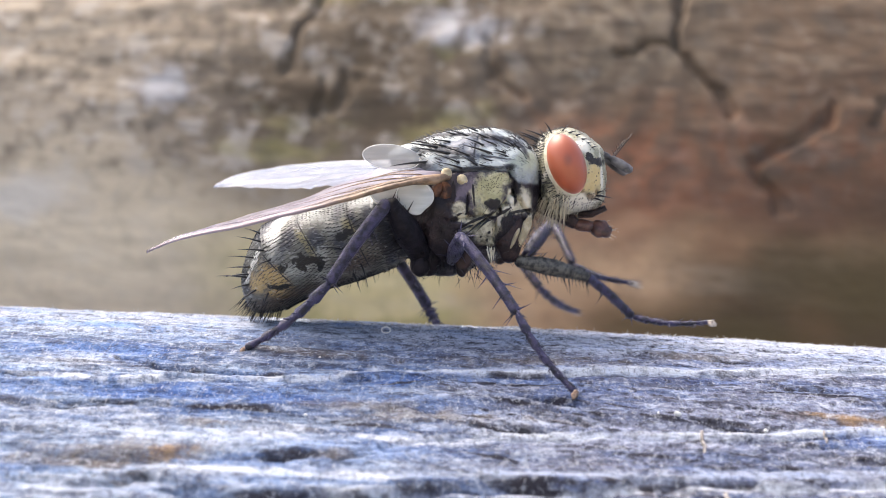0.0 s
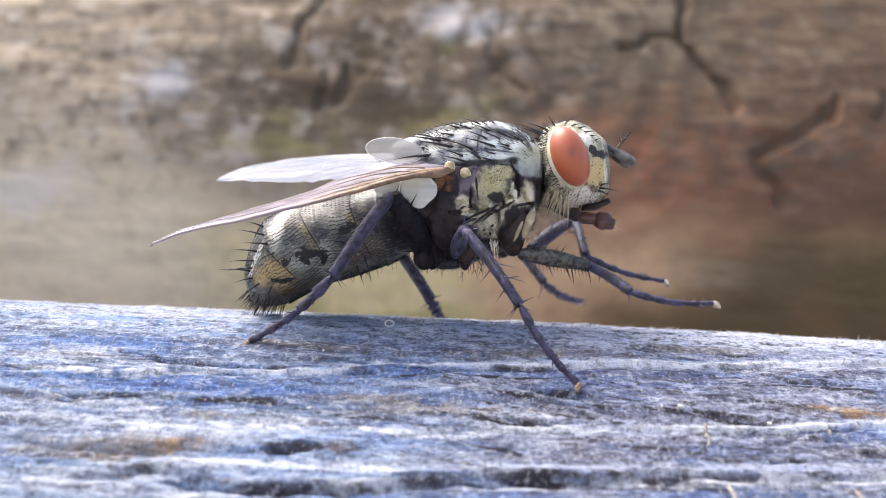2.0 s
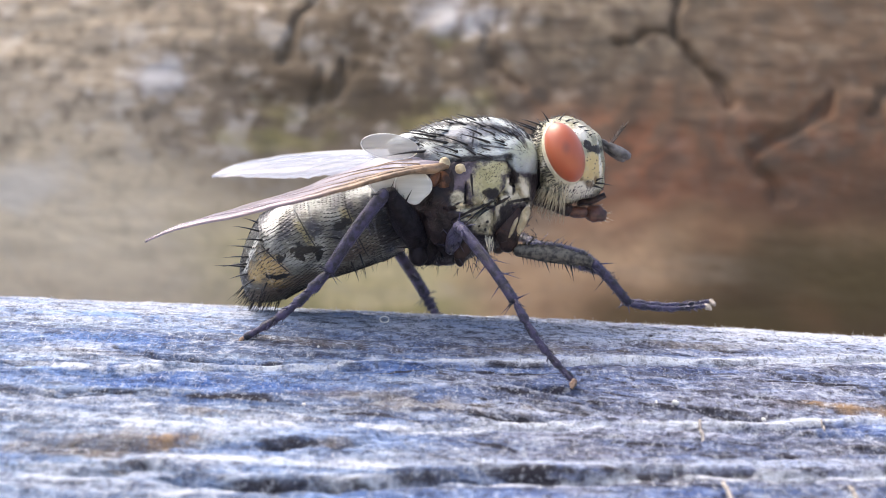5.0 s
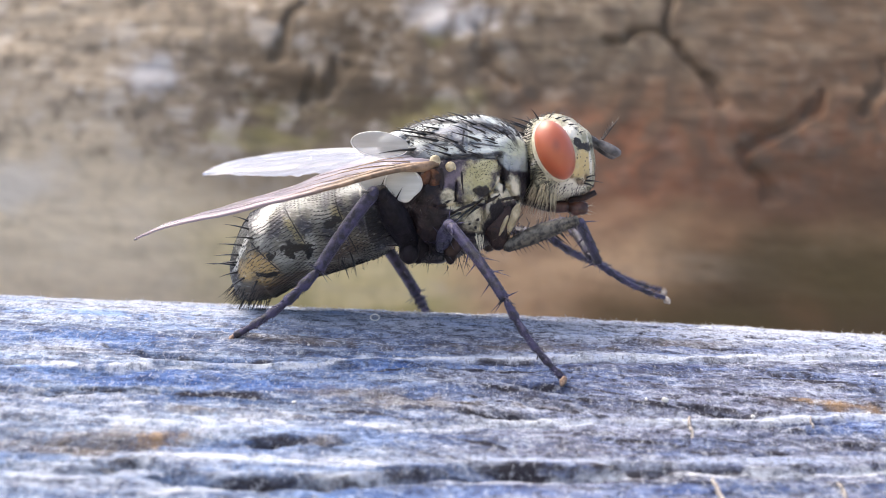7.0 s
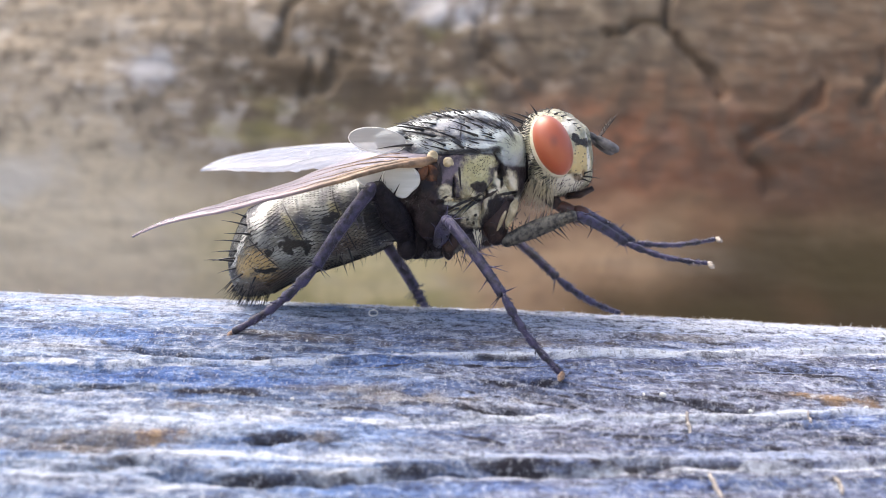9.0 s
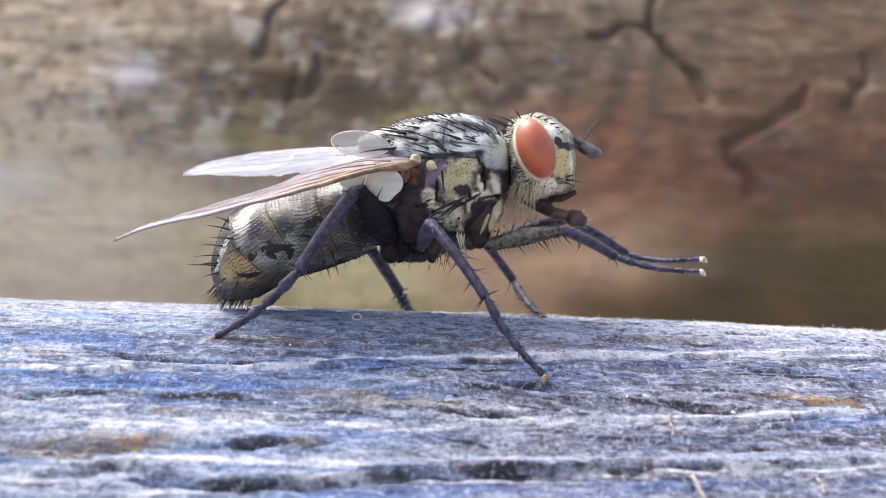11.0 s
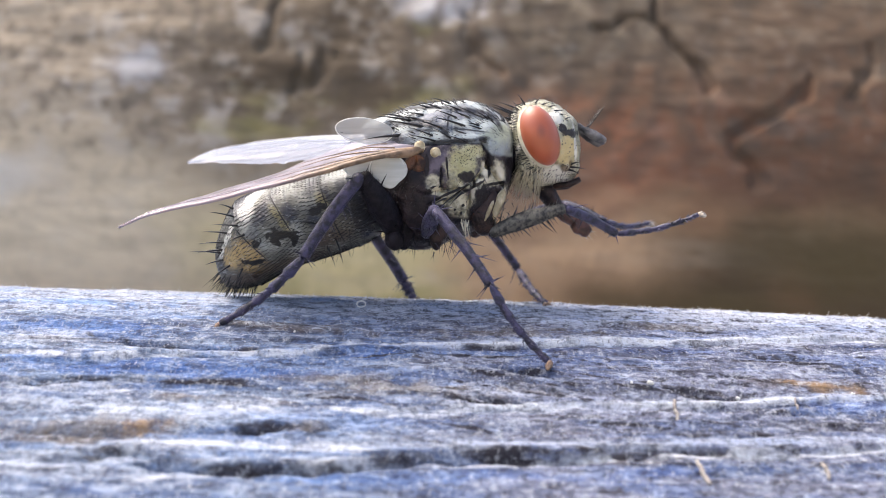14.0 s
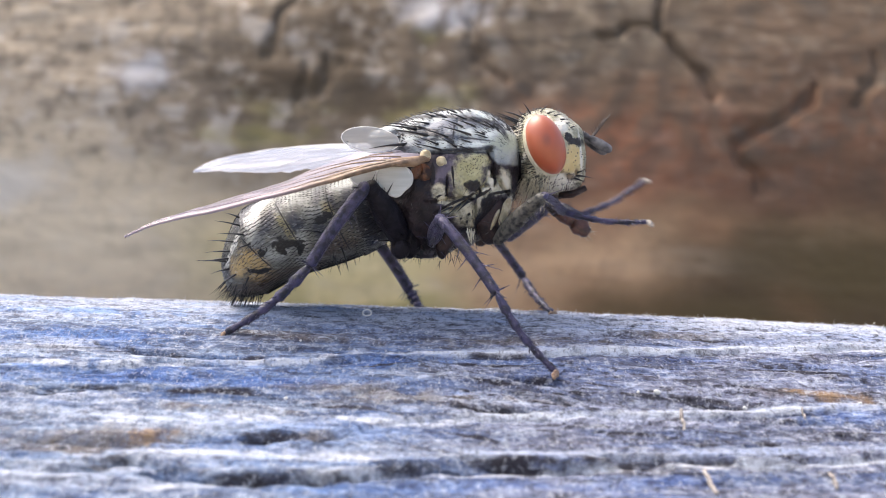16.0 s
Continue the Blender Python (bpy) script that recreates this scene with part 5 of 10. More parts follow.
build_leg([(-0.80, 1.20, -0.16), (-2.16, 3.00, 0.41), (-0.50, 2.90, -2.00), (0.02, 2.30, -2.82)],
          [(0.22, 0.20), (0.21, 0.19), (0.18, 0.12)], 121, (LEG, LEG, LEG), 0.1, "slate-black hind leg on the rail's far side",
          [(1, 0.97, (0.3, -0.4, 1.0), 0.5), (1, 0.97, (0.5, -0.5, -1.0), 0.5), (1, 0.97, (0.8, -1.0, 0.5), 0.5), (1, 0.97, (0.2, 0.6, 1.0), 0.5), (1, 0.97, (0.2, -0.3, -1.0), 0.5)])

# legs that move
foreleg = build_leg([(2.15, -1.30, -0.35), (4.39, -0.84, -0.86), (5.92, 0.23, -2.12), (7.93, -1.34, -2.16)], [(0.18, 0.16), (0.15, 0.13), (0.115, 0.07)], 131, (DUSTY, LEG, LEG), 0.09, "grey-dusted foreleg lifted to rub against the other",
                    [(0, 0.08 + 0.05 * k, (0.45, -0.35, 1.0), 0.34) for k in range(17)] + [(0, 0.10 + 0.05 * k, (0.35, -0.35, -1.0), 0.40) for k in range(17)] + [(0, 0.12 + 0.10 * k, (0.5, -1.0, 0.3), 0.26) for k in range(8)]
                    + [(1, 0.25, (0.5, -0.3, -1.0), 0.3), (1, 0.55, (0.5, -0.3, 1.0), 0.3), (1, 0.97, (0.6, -0.3, -1.0), 0.35)], 1.0, PALEPAD)
foreleg_other = build_leg([(2.67, 1.20, -0.26), (3.74, 3.00, 0.91), (4.19, 1.18, -0.50), (5.76, -0.89, -1.02)], [(0.18, 0.16), (0.15, 0.13), (0.115, 0.07)], 141, (LEG, LEG, LEG), 0.06, "dark foreleg lifted to rub against the other", (), 1.0, PALEPAD)
middle_leg = build_leg([(1.22, 1.60, -0.54), (2.06, 3.25, 0.21), (3.22, 2.15, -1.30), (4.76, 4.16, -2.22)], [(0.17, 0.16), (0.15, 0.14), (0.145, 0.10)], 151, (LEG, LEG, LEG), 0.05, "dark middle leg on the far side")

# ---- thorax: shield, wing roots, hips ----
part("scutellum", Body([(-0.56, 3.39, -0.56, 2.47, 1.20), (-0.98, 3.28, -0.98, 2.44, 1.15), (-1.39, 3.14, -1.33, 2.47, 0.90), (-1.65, 3.00, -1.58, 2.58, 0.50)], 2.2).geo(24, 32, 0.03, 3.0), THORAX, fly)
for side in (-1, 1):
    part("tegula", blob((0.08, side * 2.2, 2.16), (0.16, 0.12, 0.17), (0, 20, 0), 14, 18, 0.3), CREAM, fly, "small cream knob at the wing root")
    part("wing_root", join(blob((0.55, side * 2.08, 1.99), (0.15, 0.10, 0.14), (0, 0, 0), 12, 16, 0.4),
                           blob((0.69, side * 2.05, 1.94), (0.08, 0.08, 0.12), (0, 0, 0), 10, 12, 0.4)), CREAM, fly)
    part("wing_root", tube([(0.13, side * 2.2, 2.09), (-0.23, side * 2.4, 1.98), (-0.78, side * 2.6, 1.94), (-1.33, side * 2.9, 1.84)], [0.10, 0.15, 0.13, 0.06], 12), VEIN, fly, "brown root of the wing")
    part("wing_root", join(blob((0.10, side * 1.95, 1.69), (0.28, 0.14, 0.34), (0, 20, 0), 14, 18, 0.5, 4.0),
                           blob((-0.20, side * 2.05, 1.73), (0.16, 0.10, 0.24), (0, 15, 0), 12, 16, 0.4)), REDBROWN, fly, "dark red-brown joint under the wing")
    rims = [tube([(cx + rx * math.cos(k * math.pi / 12), side * y, cz + rz * math.sin(k * math.pi / 12)) for k in range(25)], [0.020] * 25, 8)
            for cx, cz, rx, rz, y in ((-0.84, 1.52, 0.50, 0.45, 2.36), (-1.62, 1.62, 0.46, 0.32, 2.28))]
    scale = part("calypter", join(blob((-0.84, side * 2.34, 1.50), (0.54, 0.10, 0.50), (side * 4, 0, 0), 24, 40, 0.28, 2.2),
                                  blob((-1.62, side * 2.26, 1.62), (0.48, 0.08, 0.34), (0, 8, 0), 18, 28, 0.06)), MILKY, fly, "milk-white scale under the wing")
    part("rim", join(*rims), PALERIM, scale, "thick white rim of the scale")
    part("trochanter", blob((-0.68, side * 1.70, -0.48), (0.30, 0.30, 0.33), (0, 0, 0), 16, 20, 0.15, 3.0), BLACK, fly, "round black joint of the hind leg")
    part("coxa", join(blob((2.00, side * 1.25, 0.27), (0.40, 0.34, 0.74), (0, 18, 0), 18, 24, 0.25, 2.5),
                      blob((1.78, side * 1.35, 0.69), (0.32, 0.25, 0.40), (0, 0, 0), 14, 18, 0.2)), DARKBROWN, fly, "glossy dark brown hip")
    part("coxa", blob((2.37, side * 1.42, 0.48), (0.15, 0.16, 0.46), (0, 24, 0), 16, 20, 0.3, 3.0), CREAM, fly, "cream edge of the front hip")
    part("coxa", blob((2.09, side * 1.55, 0.27), (0.07, 0.08, 0.34), (0, 24, 0), 14, 16, 0.3, 4.0), CREAM, fly, "cream streak on the front hip")
    part("coxa", blob((0.63, side * 1.5, -0.23), (0.28, 0.28, 0.58), (0, 5, 0), 16, 22, 0.3, 3.0), DARKBROWN, fly, "dark brown middle hip")
    part("coxa", join(blob((-0.54, side * 1.35, -0.12), (0.46, 0.36, 0.66), (0, -10, 0), 18, 24, 0.2, 2.5),
                      blob((-0.15, side * 1.5, 0.69), (0.48, 0.30, 0.70), (0, 0, 0), 18, 24, 0.2, 2.5)), BLACK, fly, "black hind hip")

lobe = part("alula", blob((-1.52, -1.62, 2.69), (0.84, 0.03, 0.37), (10, 6, 0), 18, 36, 0.06), CLEAR, fly, "clear rounded lobe at the wing root")
part("rim", tube([(-1.52 + 0.84 * math.cos(k * math.pi / 16), -1.63, 2.69 - 0.085 * math.cos(k * math.pi / 16) + 0.37 * math.sin(k * math.pi / 16)) for k in range(33)], [0.012] * 33, 6), PALERIM, lobe, "white rim of the lobe")


def wing(lead, trail, seed, veins):
    """A membrane stretched between the leading and the trailing edge, slightly pleated, with raised veins."""
    nu, nv = 70, 16
    pts = []
    for i in range(nu + 1):
        a, b = smooth_rows(lead, i / nu), smooth_rows(trail, i / nu)
        row = []
        for j in range(nv + 1):
            t = j / nv
            p = Vector(a + (b - a) * t)
            p.z += 0.05 * math.sin(t * 15.0) * math.sin(math.pi * t) + 0.03 * noise.noise(p * 1.5)
            if t > 0.9:
                p = p + (Vector(a) - Vector(b)) * (0.03 if seed == 3 else 0.10) * noise.noise(Vector((i * 0.35, seed, 0)))
            row.append(p)
        pts.append(row)
    v = [p for row in pts for p in row]
    f = [(i * (nv + 1) + j, (i + 1) * (nv + 1) + j, (i + 1) * (nv + 1) + j + 1, i * (nv + 1) + j + 1) for i in range(nu) for j in range(nv)]
    lines = []
    for t0, t1, u0, u1, r in veins:
        line = []
        for k in range(25):
            u = u0 + (u1 - u0) * k / 24
            t = (t0 + (t1 - t0) * k / 24) * nv
            i, j = min(int(u * nu), nu - 1), min(int(t), nv - 1)
            fu, ft = u * nu - i, t - j
            p = pts[i][j].lerp(pts[i + 1][j], fu).lerp(pts[i][j + 1].lerp(pts[i + 1][j + 1], fu), ft)
            line.append(p)
        lines.append((line, [r * (1.15 - 0.8 * k / 24) for k in range(25)]))
    return (v, f), lines


VEINS = [(0.0, 0.0, 0.0, 0.97, 0.075), (0.04, 0.10, 0.02, 0.9, 0.05), (0.10, 0.30, 0.05, 0.93, 0.038), (0.15, 0.55, 0.08, 0.86, 0.03),
         (0.30, 0.80, 0.10, 0.72, 0.026), (0.55, 1.0, 0.12, 0.55, 0.022), (0.22, 0.50, 0.45, 0.47, 0.02), (0.07, 0.20, 0.05, 0.92, 0.024), (0.13, 0.42, 0.06, 0.90, 0.022), (0.22, 0.66, 0.10, 0.80, 0.020), (0.40, 0.90, 0.10, 0.64, 0.020)]
NEAR_WING = ([(0.18, -2.20, 2.08), (-1.01, -2.90, 1.84), (-2.23, -3.50, 1.47), (-3.72, -3.90, 1.05), (-5.50, -4.10, 0.59), (-6.98, -4.10, 0.28), (-8.01, -3.90, -0.08)],
             [(-0.07, -1.90, 2.27), (-1.41, -1.20, 2.49), (-2.62, -0.90, 2.16), (-4.11, -1.20, 1.53), (-5.83, -1.80, 0.94), (-7.13, -3.45, 0.40), (-7.98, -3.80, -0.05)])
FAR_WING = ([(-0.26, 2.20, 2.94), (-2.02, 3.20, 2.98), (-3.87, 4.00, 3.01), (-5.71, 4.30, 2.89), (-7.20, 4.20, 2.61), (-8.07, 3.90, 2.21)],
            [(-0.26, 1.90, 2.54), (-1.91, 1.30, 2.18), (-3.37, 1.30, 2.09), (-4.70, 1.60, 1.96), (-6.24, 2.40, 2.07), (-7.98, 3.70, 2.15)])
for edges, seed, text in ((NEAR_WING, 3, "thin clear wing with brown veins, folded back"), (FAR_WING, 8, "pale translucent wing with a notched hind edge")):
    skin, lines = wing(edges[0], edges[1], seed, VEINS)
    ob = part("wing", skin, SKIN if seed == 3 else FARSKIN, fly, text)
    for line, radii in lines:
        part("vein", tube(line, radii, 6), VEIN if seed == 3 else PALEVEIN, ob)

# ---- head ----
head = part("head", head_body.geo(160, 170, 0.04, 3.0), HEAD, fly, "cream and grey bristly head")
for side in (-1, 1):
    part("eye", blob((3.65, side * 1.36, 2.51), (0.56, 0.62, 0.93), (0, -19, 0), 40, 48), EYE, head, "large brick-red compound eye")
    part("eye_rim", blob((3.62, side * 1.27, 2.48), (0.575, 0.53, 0.955), (0, -19, 0), 36, 48), RIM, head, "pale cream rim round the eye")
    a, b = Vector((4.85, side * 0.28, 2.97)), Vector((5.80, side * 0.38, 2.37))
    d = b - a
    part("antenna", tube([a, a + d * 0.10, a + d * 0.22, a + d * 0.28, a + d * 0.36, a + d * 0.6, a + d * 0.85, a + d * 0.96, b],
                         [0.06, 0.09, 0.10, 0.075, 0.12, 0.155, 0.15, 0.11, 0.03], 14), DUSTYDARK, head, "grey-black club-shaped antenna")
    root = a + d * 0.42 + Vector((0, 0, 0.10))
    arista = [hair(root, (0.62, side * 0.1, 0.75), 0.8, 0.024, -0.08, 5, 6)]
    for k in range(10):
        q = root + Vector((0.62, side * 0.1, 0.75)).normalized() * (0.2 + 0.05 * k)
        arista.append(hair(q, (0.5 if k % 2 else -0.25, side * 0.2, 0.9 if k % 2 else 0.6), 0.26, 0.011, 0.0, 3, 2))
    part("arista", join(*arista), HAIR, head, "feathery black bristle on the antenna")
rows = []
for side in (-1, 1):
    for k in range(26):
        a = radians(92 + 6.0 * k)
        ex, ez = 0.66 * math.cos(a), 1.05 * math.sin(a)
        c, d = math.cos(radians(19)), math.sin(radians(19))
        q, n = head_body.on(3.62 + ex * c - ez * d, 2.48 + ex * d + ez * c, side)
        rows.append(hair(q - n * 0.02, n * 0.8 + Vector((-1.0, 0, 0.25 - 0.02 * k)), 0.20 + 0.03 * (k % 3), 0.020, 0.05, 4, 3))
part("hair_row", join(*rows), HAIR, head, "row of short black hairs behind the eye")
part("palp", join(tube([(4.16, -0.35, 1.06), (4.62, -0.40, 1.10), (4.98, -0.45, 1.26)], [0.09, 0.10, 0.09], 10),
                  tube([(4.23, 0.35, 1.05), (4.68, 0.40, 1.08), (5.05, 0.45, 1.26)], [0.09, 0.10, 0.09], 10)), DARKBROWN, head, "dark feeler beside the mouth")

part("neck", join(blob((2.97, 0.00, 2.16), (0.36, 0.85, 0.80), (0, 8, 0), 18, 26, 0.2, 3.0), *[hair((2.97, 0.00, 2.16), (random.Random(k).uniform(-0.5, 0.6), random.Random(k + 50).uniform(-1.2, 1.2), random.Random(k + 90).uniform(-1, 0.6)), 1.1, 0.012, 0.05, 3, 3) for k in range(40)]), BLACK, fly, "dark bristly neck")
rostrum = part("rostrum", join(tube([(-0.75, 0, 0.05), (-0.6, 0, 0.04), (-0.25, 0, 0), (0.1, 0, 0), (0.5, 0, 0), (0.8, 0, 0), (0.87, 0, 0)], [0.20, 0.34, 0.36, 0.29, 0.24, 0.18, 0.10], 16)), DARKBROWN, fly, "dark brown base of the mouthpart")
label_geo = [tube([(-0.05, 0, 0), (0.15, 0, 0), (0.45, 0, 0), (0.62, 0, 0)], [0.14, 0.20, 0.18, 0.16], 14)]
label_geo += [blob((0.78, 0.12 * s, -0.03), (0.34, 0.17, 0.27), (0, 12, 10 * s), 16, 20, 0.25, 5.0) for s in (-1, 1)]
labellum = part("labellum", join(*label_geo), LABEL, fly, "fleshy brown sponge-like mouth tip")
tips = []
for k in range(26):
    rnd = random.Random(700 + k)
    tips.append(spike((0.9 + rnd.uniform(-0.2, 0.12), rnd.uniform(-0.22, 0.22), rnd.uniform(-0.2, 0.15)), (1.0, rnd.uniform(-0.6, 0.6), rnd.uniform(-0.9, 0.9)), rnd.uniform(0.2, 0.42), 0.016))
part("fringe", join(*tips), PALEHAIR, labellum, "cream hairs on the mouth tip")

# ---- bristles and hair ----
BRISTLE = mesh_of("bristle", *hair((0, 0, 0), (1, 0, 0), 1.0, 0.046, 0.10, 5, 6), HAIR)


def bristle(parent, body, x, z, tx, tz, side, lift=0.25):
    """A single stiff bristle on a body, from x, z towards tx, tz in side view."""
    p, n = body.on(x, z, side)
    d = Vector((tx - x, 0, tz - z))
    length = d.length * 1.05
    d = d.normalized() + n * lift
    d.normalize()
    ob = new("bristle", BRISTLE)
    ob.parent = parent
    y = d.cross(Vector((0, 0, 1))).normalized()
    m = Matrix((d, y, d.cross(y) * -1)).transposed().to_4x4()
    if m.determinant() < 0:
        m = Matrix((d, -y, d.cross(y) * -1)).transposed().to_4x4()
    m.translation = (p - n * 0.02) * MM
    ob.matrix_basis = m @ Matrix.Diagonal((length, max(0.8, min(length, 1.15)), max(0.8, min(length, 1.15)), 1))
    return ob


for side in (-1, 1):
    for row in [(-0.15, 2.98, -1.17, 3.06), (0.18, 2.73, -0.92, 2.88), (-0.64, 2.75, -2.24, 2.49), (-0.44, 2.52, -1.55, 2.37), (1.42, 2.82, 0.46, 3.05), (1.01, 2.36, 0.51, 2.69),
                (1.42, 2.37, 0.89, 2.59), (2.16, 2.37, 1.38, 2.57), (2.54, 2.49, 1.91, 2.54), (1.83, 2.82, 1.47, 2.92), (1.99, 3.02, 1.38, 3.20), (2.41, 2.78, 1.99, 3.21),
                (1.33, 3.30, 0.72, 3.48), (0.76, 3.31, 0.07, 3.46), (0.18, 3.20, -0.43, 3.25), (0.76, 2.73, -0.02, 2.98), (0.43, 2.57, -0.26, 2.82), (1.75, 3.20, 1.22, 3.38), (2.16, 3.06, 1.75, 3.31),
                (2.30, 2.95, 1.85, 3.15), (2.55, 2.75, 2.15, 2.98), (1.55, 3.05, 1.00, 3.22), (1.20, 3.05, 0.55, 3.25), (0.40, 3.40, -0.20, 3.52), (1.05, 3.52, 0.45, 3.66), (1.65, 3.45, 1.15, 3.62), (0.05, 3.05, -0.60, 3.10), (-0.40, 3.15, -1.05, 3.20),
                (1.60, 2.52, 1.02, 2.72), (1.95, 2.62, 1.45, 2.78), (0.55, 2.42, -0.20, 2.62), (2.62, 2.35, 2.25, 2.55), (0.84, 0.76, 0.26, 0.59), (1.09, 0.81, 0.51, 0.48), (1.29, 0.87, 0.84, 0.61)]:
        bristle(thorax, thorax_body, *row, side)
    for row in [(-5.45, 0.48, -5.87, 0.69), (-5.37, 0.21, -6.10, 0.41), (-5.24, -0.02, -6.00, 0.02), (-5.04, -0.28, -5.54, -0.43), (-5.87, -0.84, -6.72, -0.66), (-5.80, -1.05, -6.36, -1.09),
                (-5.57, -1.19, -6.13, -1.47), (-5.80, -0.77, -6.52, -0.77), (-2.93, 0.02, -3.59, 0.20), (-5.17, -1.30, -5.42, -1.71), (-2.37, -0.48, -2.13, -1.14), (-2.70, -0.68, -2.37, -1.22),
                (-5.62, -0.30, -6.35, -0.18), (-5.72, -0.55, -6.45, -0.50)]:
        bristle(abdomen, abdomen_body, *row, side, 0.45)
    for row in [(2.98, 3.34, 2.27, 3.74), (3.10, 3.43, 2.50, 3.67), (3.31, 3.49, 3.15, 3.89), (3.56, 3.51, 3.76, 3.74), (3.76, 3.46, 3.99, 3.54), (3.95, 3.38, 4.18, 3.46),
                (4.12, 3.28, 4.38, 3.31), (4.28, 3.15, 4.48, 3.21), (4.42, 3.02, 4.58, 3.15), (4.58, 1.58, 5.11, 1.65), (4.58, 1.50, 4.94, 1.47), (4.61, 1.70, 4.84, 1.89),
                (2.87, 3.18, 2.57, 3.38), (2.90, 1.33, 2.65, 0.92)]:
        bristle(head, head_body, *row, side, 0.3)

part("hair_coat", abdomen_body.rows_of_hair(0.112, (0.12, 0.17), 0.021, 5), HAIR, abdomen, "short black hairs in rows", "stuff")
part("hair_coat", abdomen_body.coat(95, (-0.6, 0, -0.9), (0.35, 0.7), 0.016, 6, lambda q, n: q.x < -4.98 and q.z < -1.39, 0.35), HAIR, abdomen, "long black hairs at the tail", "stuff")
part("hair_coat", abdomen_body.coat(36, (-0.4, 0, -1.0), (0.2, 0.4), 0.012, 16, lambda q, n: q.x > -3.23 and n.z < -0.5, 0.35), HAIR, abdomen, "black belly hairs", "stuff")
part("hair_coat", thorax_body.coat(1700, (-1.0, 0, 0.25), (0.12, 0.28), 0.014, 7, lambda q, n: q.z > 2.25, 0.2), HAIR, thorax, "fine black hairs", "stuff")
part("hair_coat", thorax_body.coat(320, (-0.3, -0.3, -0.8), (0.15, 0.45), 0.011, 8, lambda q, n: q.z < 1.3, 0.5), HAIR, thorax, "black hairs under the thorax", "stuff")
part("hair_coat", head_body.coat(1300, (-0.6, 0, -0.4), (0.08, 0.22), 0.010, 9, lambda q, n: q.x < 3.79 or q.z < 1.68, 0.3), HAIR, head, "short black hairs behind the eye", "stuff")
part("hair_coat", head_body.coat(260, (-0.15, 0, -1.0), (0.35, 0.75), 0.014, 10, lambda q, n: q.z < 1.62 and q.x < 3.75, 0.22), PALEHAIR, head, "cream beard hairs", "stuff")
part("hair_coat", head_body.coat(160, (0.2, 0, 0.4), (0.08, 0.2), 0.010, 12, lambda q, n: q.z > 3.35 or q.x > 4.67, 0.5), HAIR, head, "short black face hairs", "stuff")

hips = []
for cx, cy, cz, count in [(-0.54, -1.5, -0.49, 70), (0.18, -1.5, -0.23, 80), (0.68, -1.6, -0.62, 45),
                          (1.95, -1.4, -0.07, 45), (-0.07, -1.9, 1.00, 60), (2.43, -1.4, 0.35, 40)]:
    rnd = random.Random(int(cx * 100) + count)
    for k in range(count):
        p = (cx + rnd.uniform(-0.4, 0.4), cy + rnd.uniform(-0.15, 0.5), cz + rnd.uniform(-0.3, 0.35))
        hips.append(hair(p, (rnd.uniform(-0.8, 0.8), rnd.uniform(-0.9, 0.2), rnd.uniform(-1.3, -0.1)), rnd.uniform(0.18, 0.40), 0.014, 0.05, 3, 3))
tuft = []
for k in range(16):
    rnd = random.Random(300 + k)
    tuft.append(hair((1.38 + rnd.uniform(-0.12, 0.12), -1.75 + rnd.uniform(-0.1, 0.1), 0.02 + rnd.uniform(-0.05, 0.08)), (rnd.uniform(-0.1, 0.35), -0.3, -1.0), rnd.uniform(0.3, 0.5), 0.016, 0.05, 4, 3))
part("hair_tuft", join(*tuft), PALEHAIR, thorax, "white hair tuft between the hips")
part("hair_coat", join(*hips), HAIR, thorax, "black hairs on the hips", "stuff")

# ---- small things on the rail ----
def on_rail(x, y):
    """A point on the rail's surface."""
    a, b = np.array([[x]]), np.array([[y]])
    return Vector((x, y, float(rail_height(b)[0, 0] + rail_relief(a, b)[0, 0] + rail_sag(a)[0, 0]) - 0.06))


def build_fibre(x0, y0, x1, y1, r, seed):
    """A loose straw-coloured fibre lying across the grain."""
    pts = []
    for k in range(9):
        t = k / 8
        p = on_rail(x0 + (x1 - x0) * t, y0 + (y1 - y0) * t + 0.05 * math.sin(seed + 5 * t))
        p.z += r * 0.7
        pts.append(p)
    ob = new("straw_fibre", mesh_of("straw_fibre", *tube(pts, [r * 0.55 * (0.6 + 0.6 * math.sin(math.pi * (0.1 + 0.8 * k / 8))) for k in range(9)], 7), STRAW))
    return tagged(ob, "pale straw-coloured wood fibre lying across the rail", "fibre", "loose fibres")


def build_grit(x, y, r, seed):
    ob = new("grit", mesh_of("grit", *blob(on_rail(x, y) + Vector((0, 0, r * 0.5)), (r, r * 0.8, r * 0.8), (seed * 30, 20, seed * 50), 10, 12, 0.5, 9.0 + seed), GRIT))
    return tagged(ob, "tiny white speck of grit on the wood", "grit", "white grit")


for k, (a, b, r) in enumerate([((6.7, -5.87), (6.6, -6.62), 0.075), ((6.7, -8.11), (6.8, -8.85), 0.085), ((9.7, -7.92), (9.6, -8.58), 0.085), ((9.9, -5.55), (9.8, -6.08), 0.05)]):
    build_fibre(a[0], a[1], b[0], b[1], r, k)
for k, (p, r) in enumerate([((6.2, -5.39), 0.085), ((8.4, -5.63), 0.07), ((11.6, -5.13), 0.05), ((-3.3, -5.83), 0.05), ((-3.3, -3.24), 0.04), ((5.7, -5.35), 0.04)]):
    build_grit(p[0], p[1], r, k)

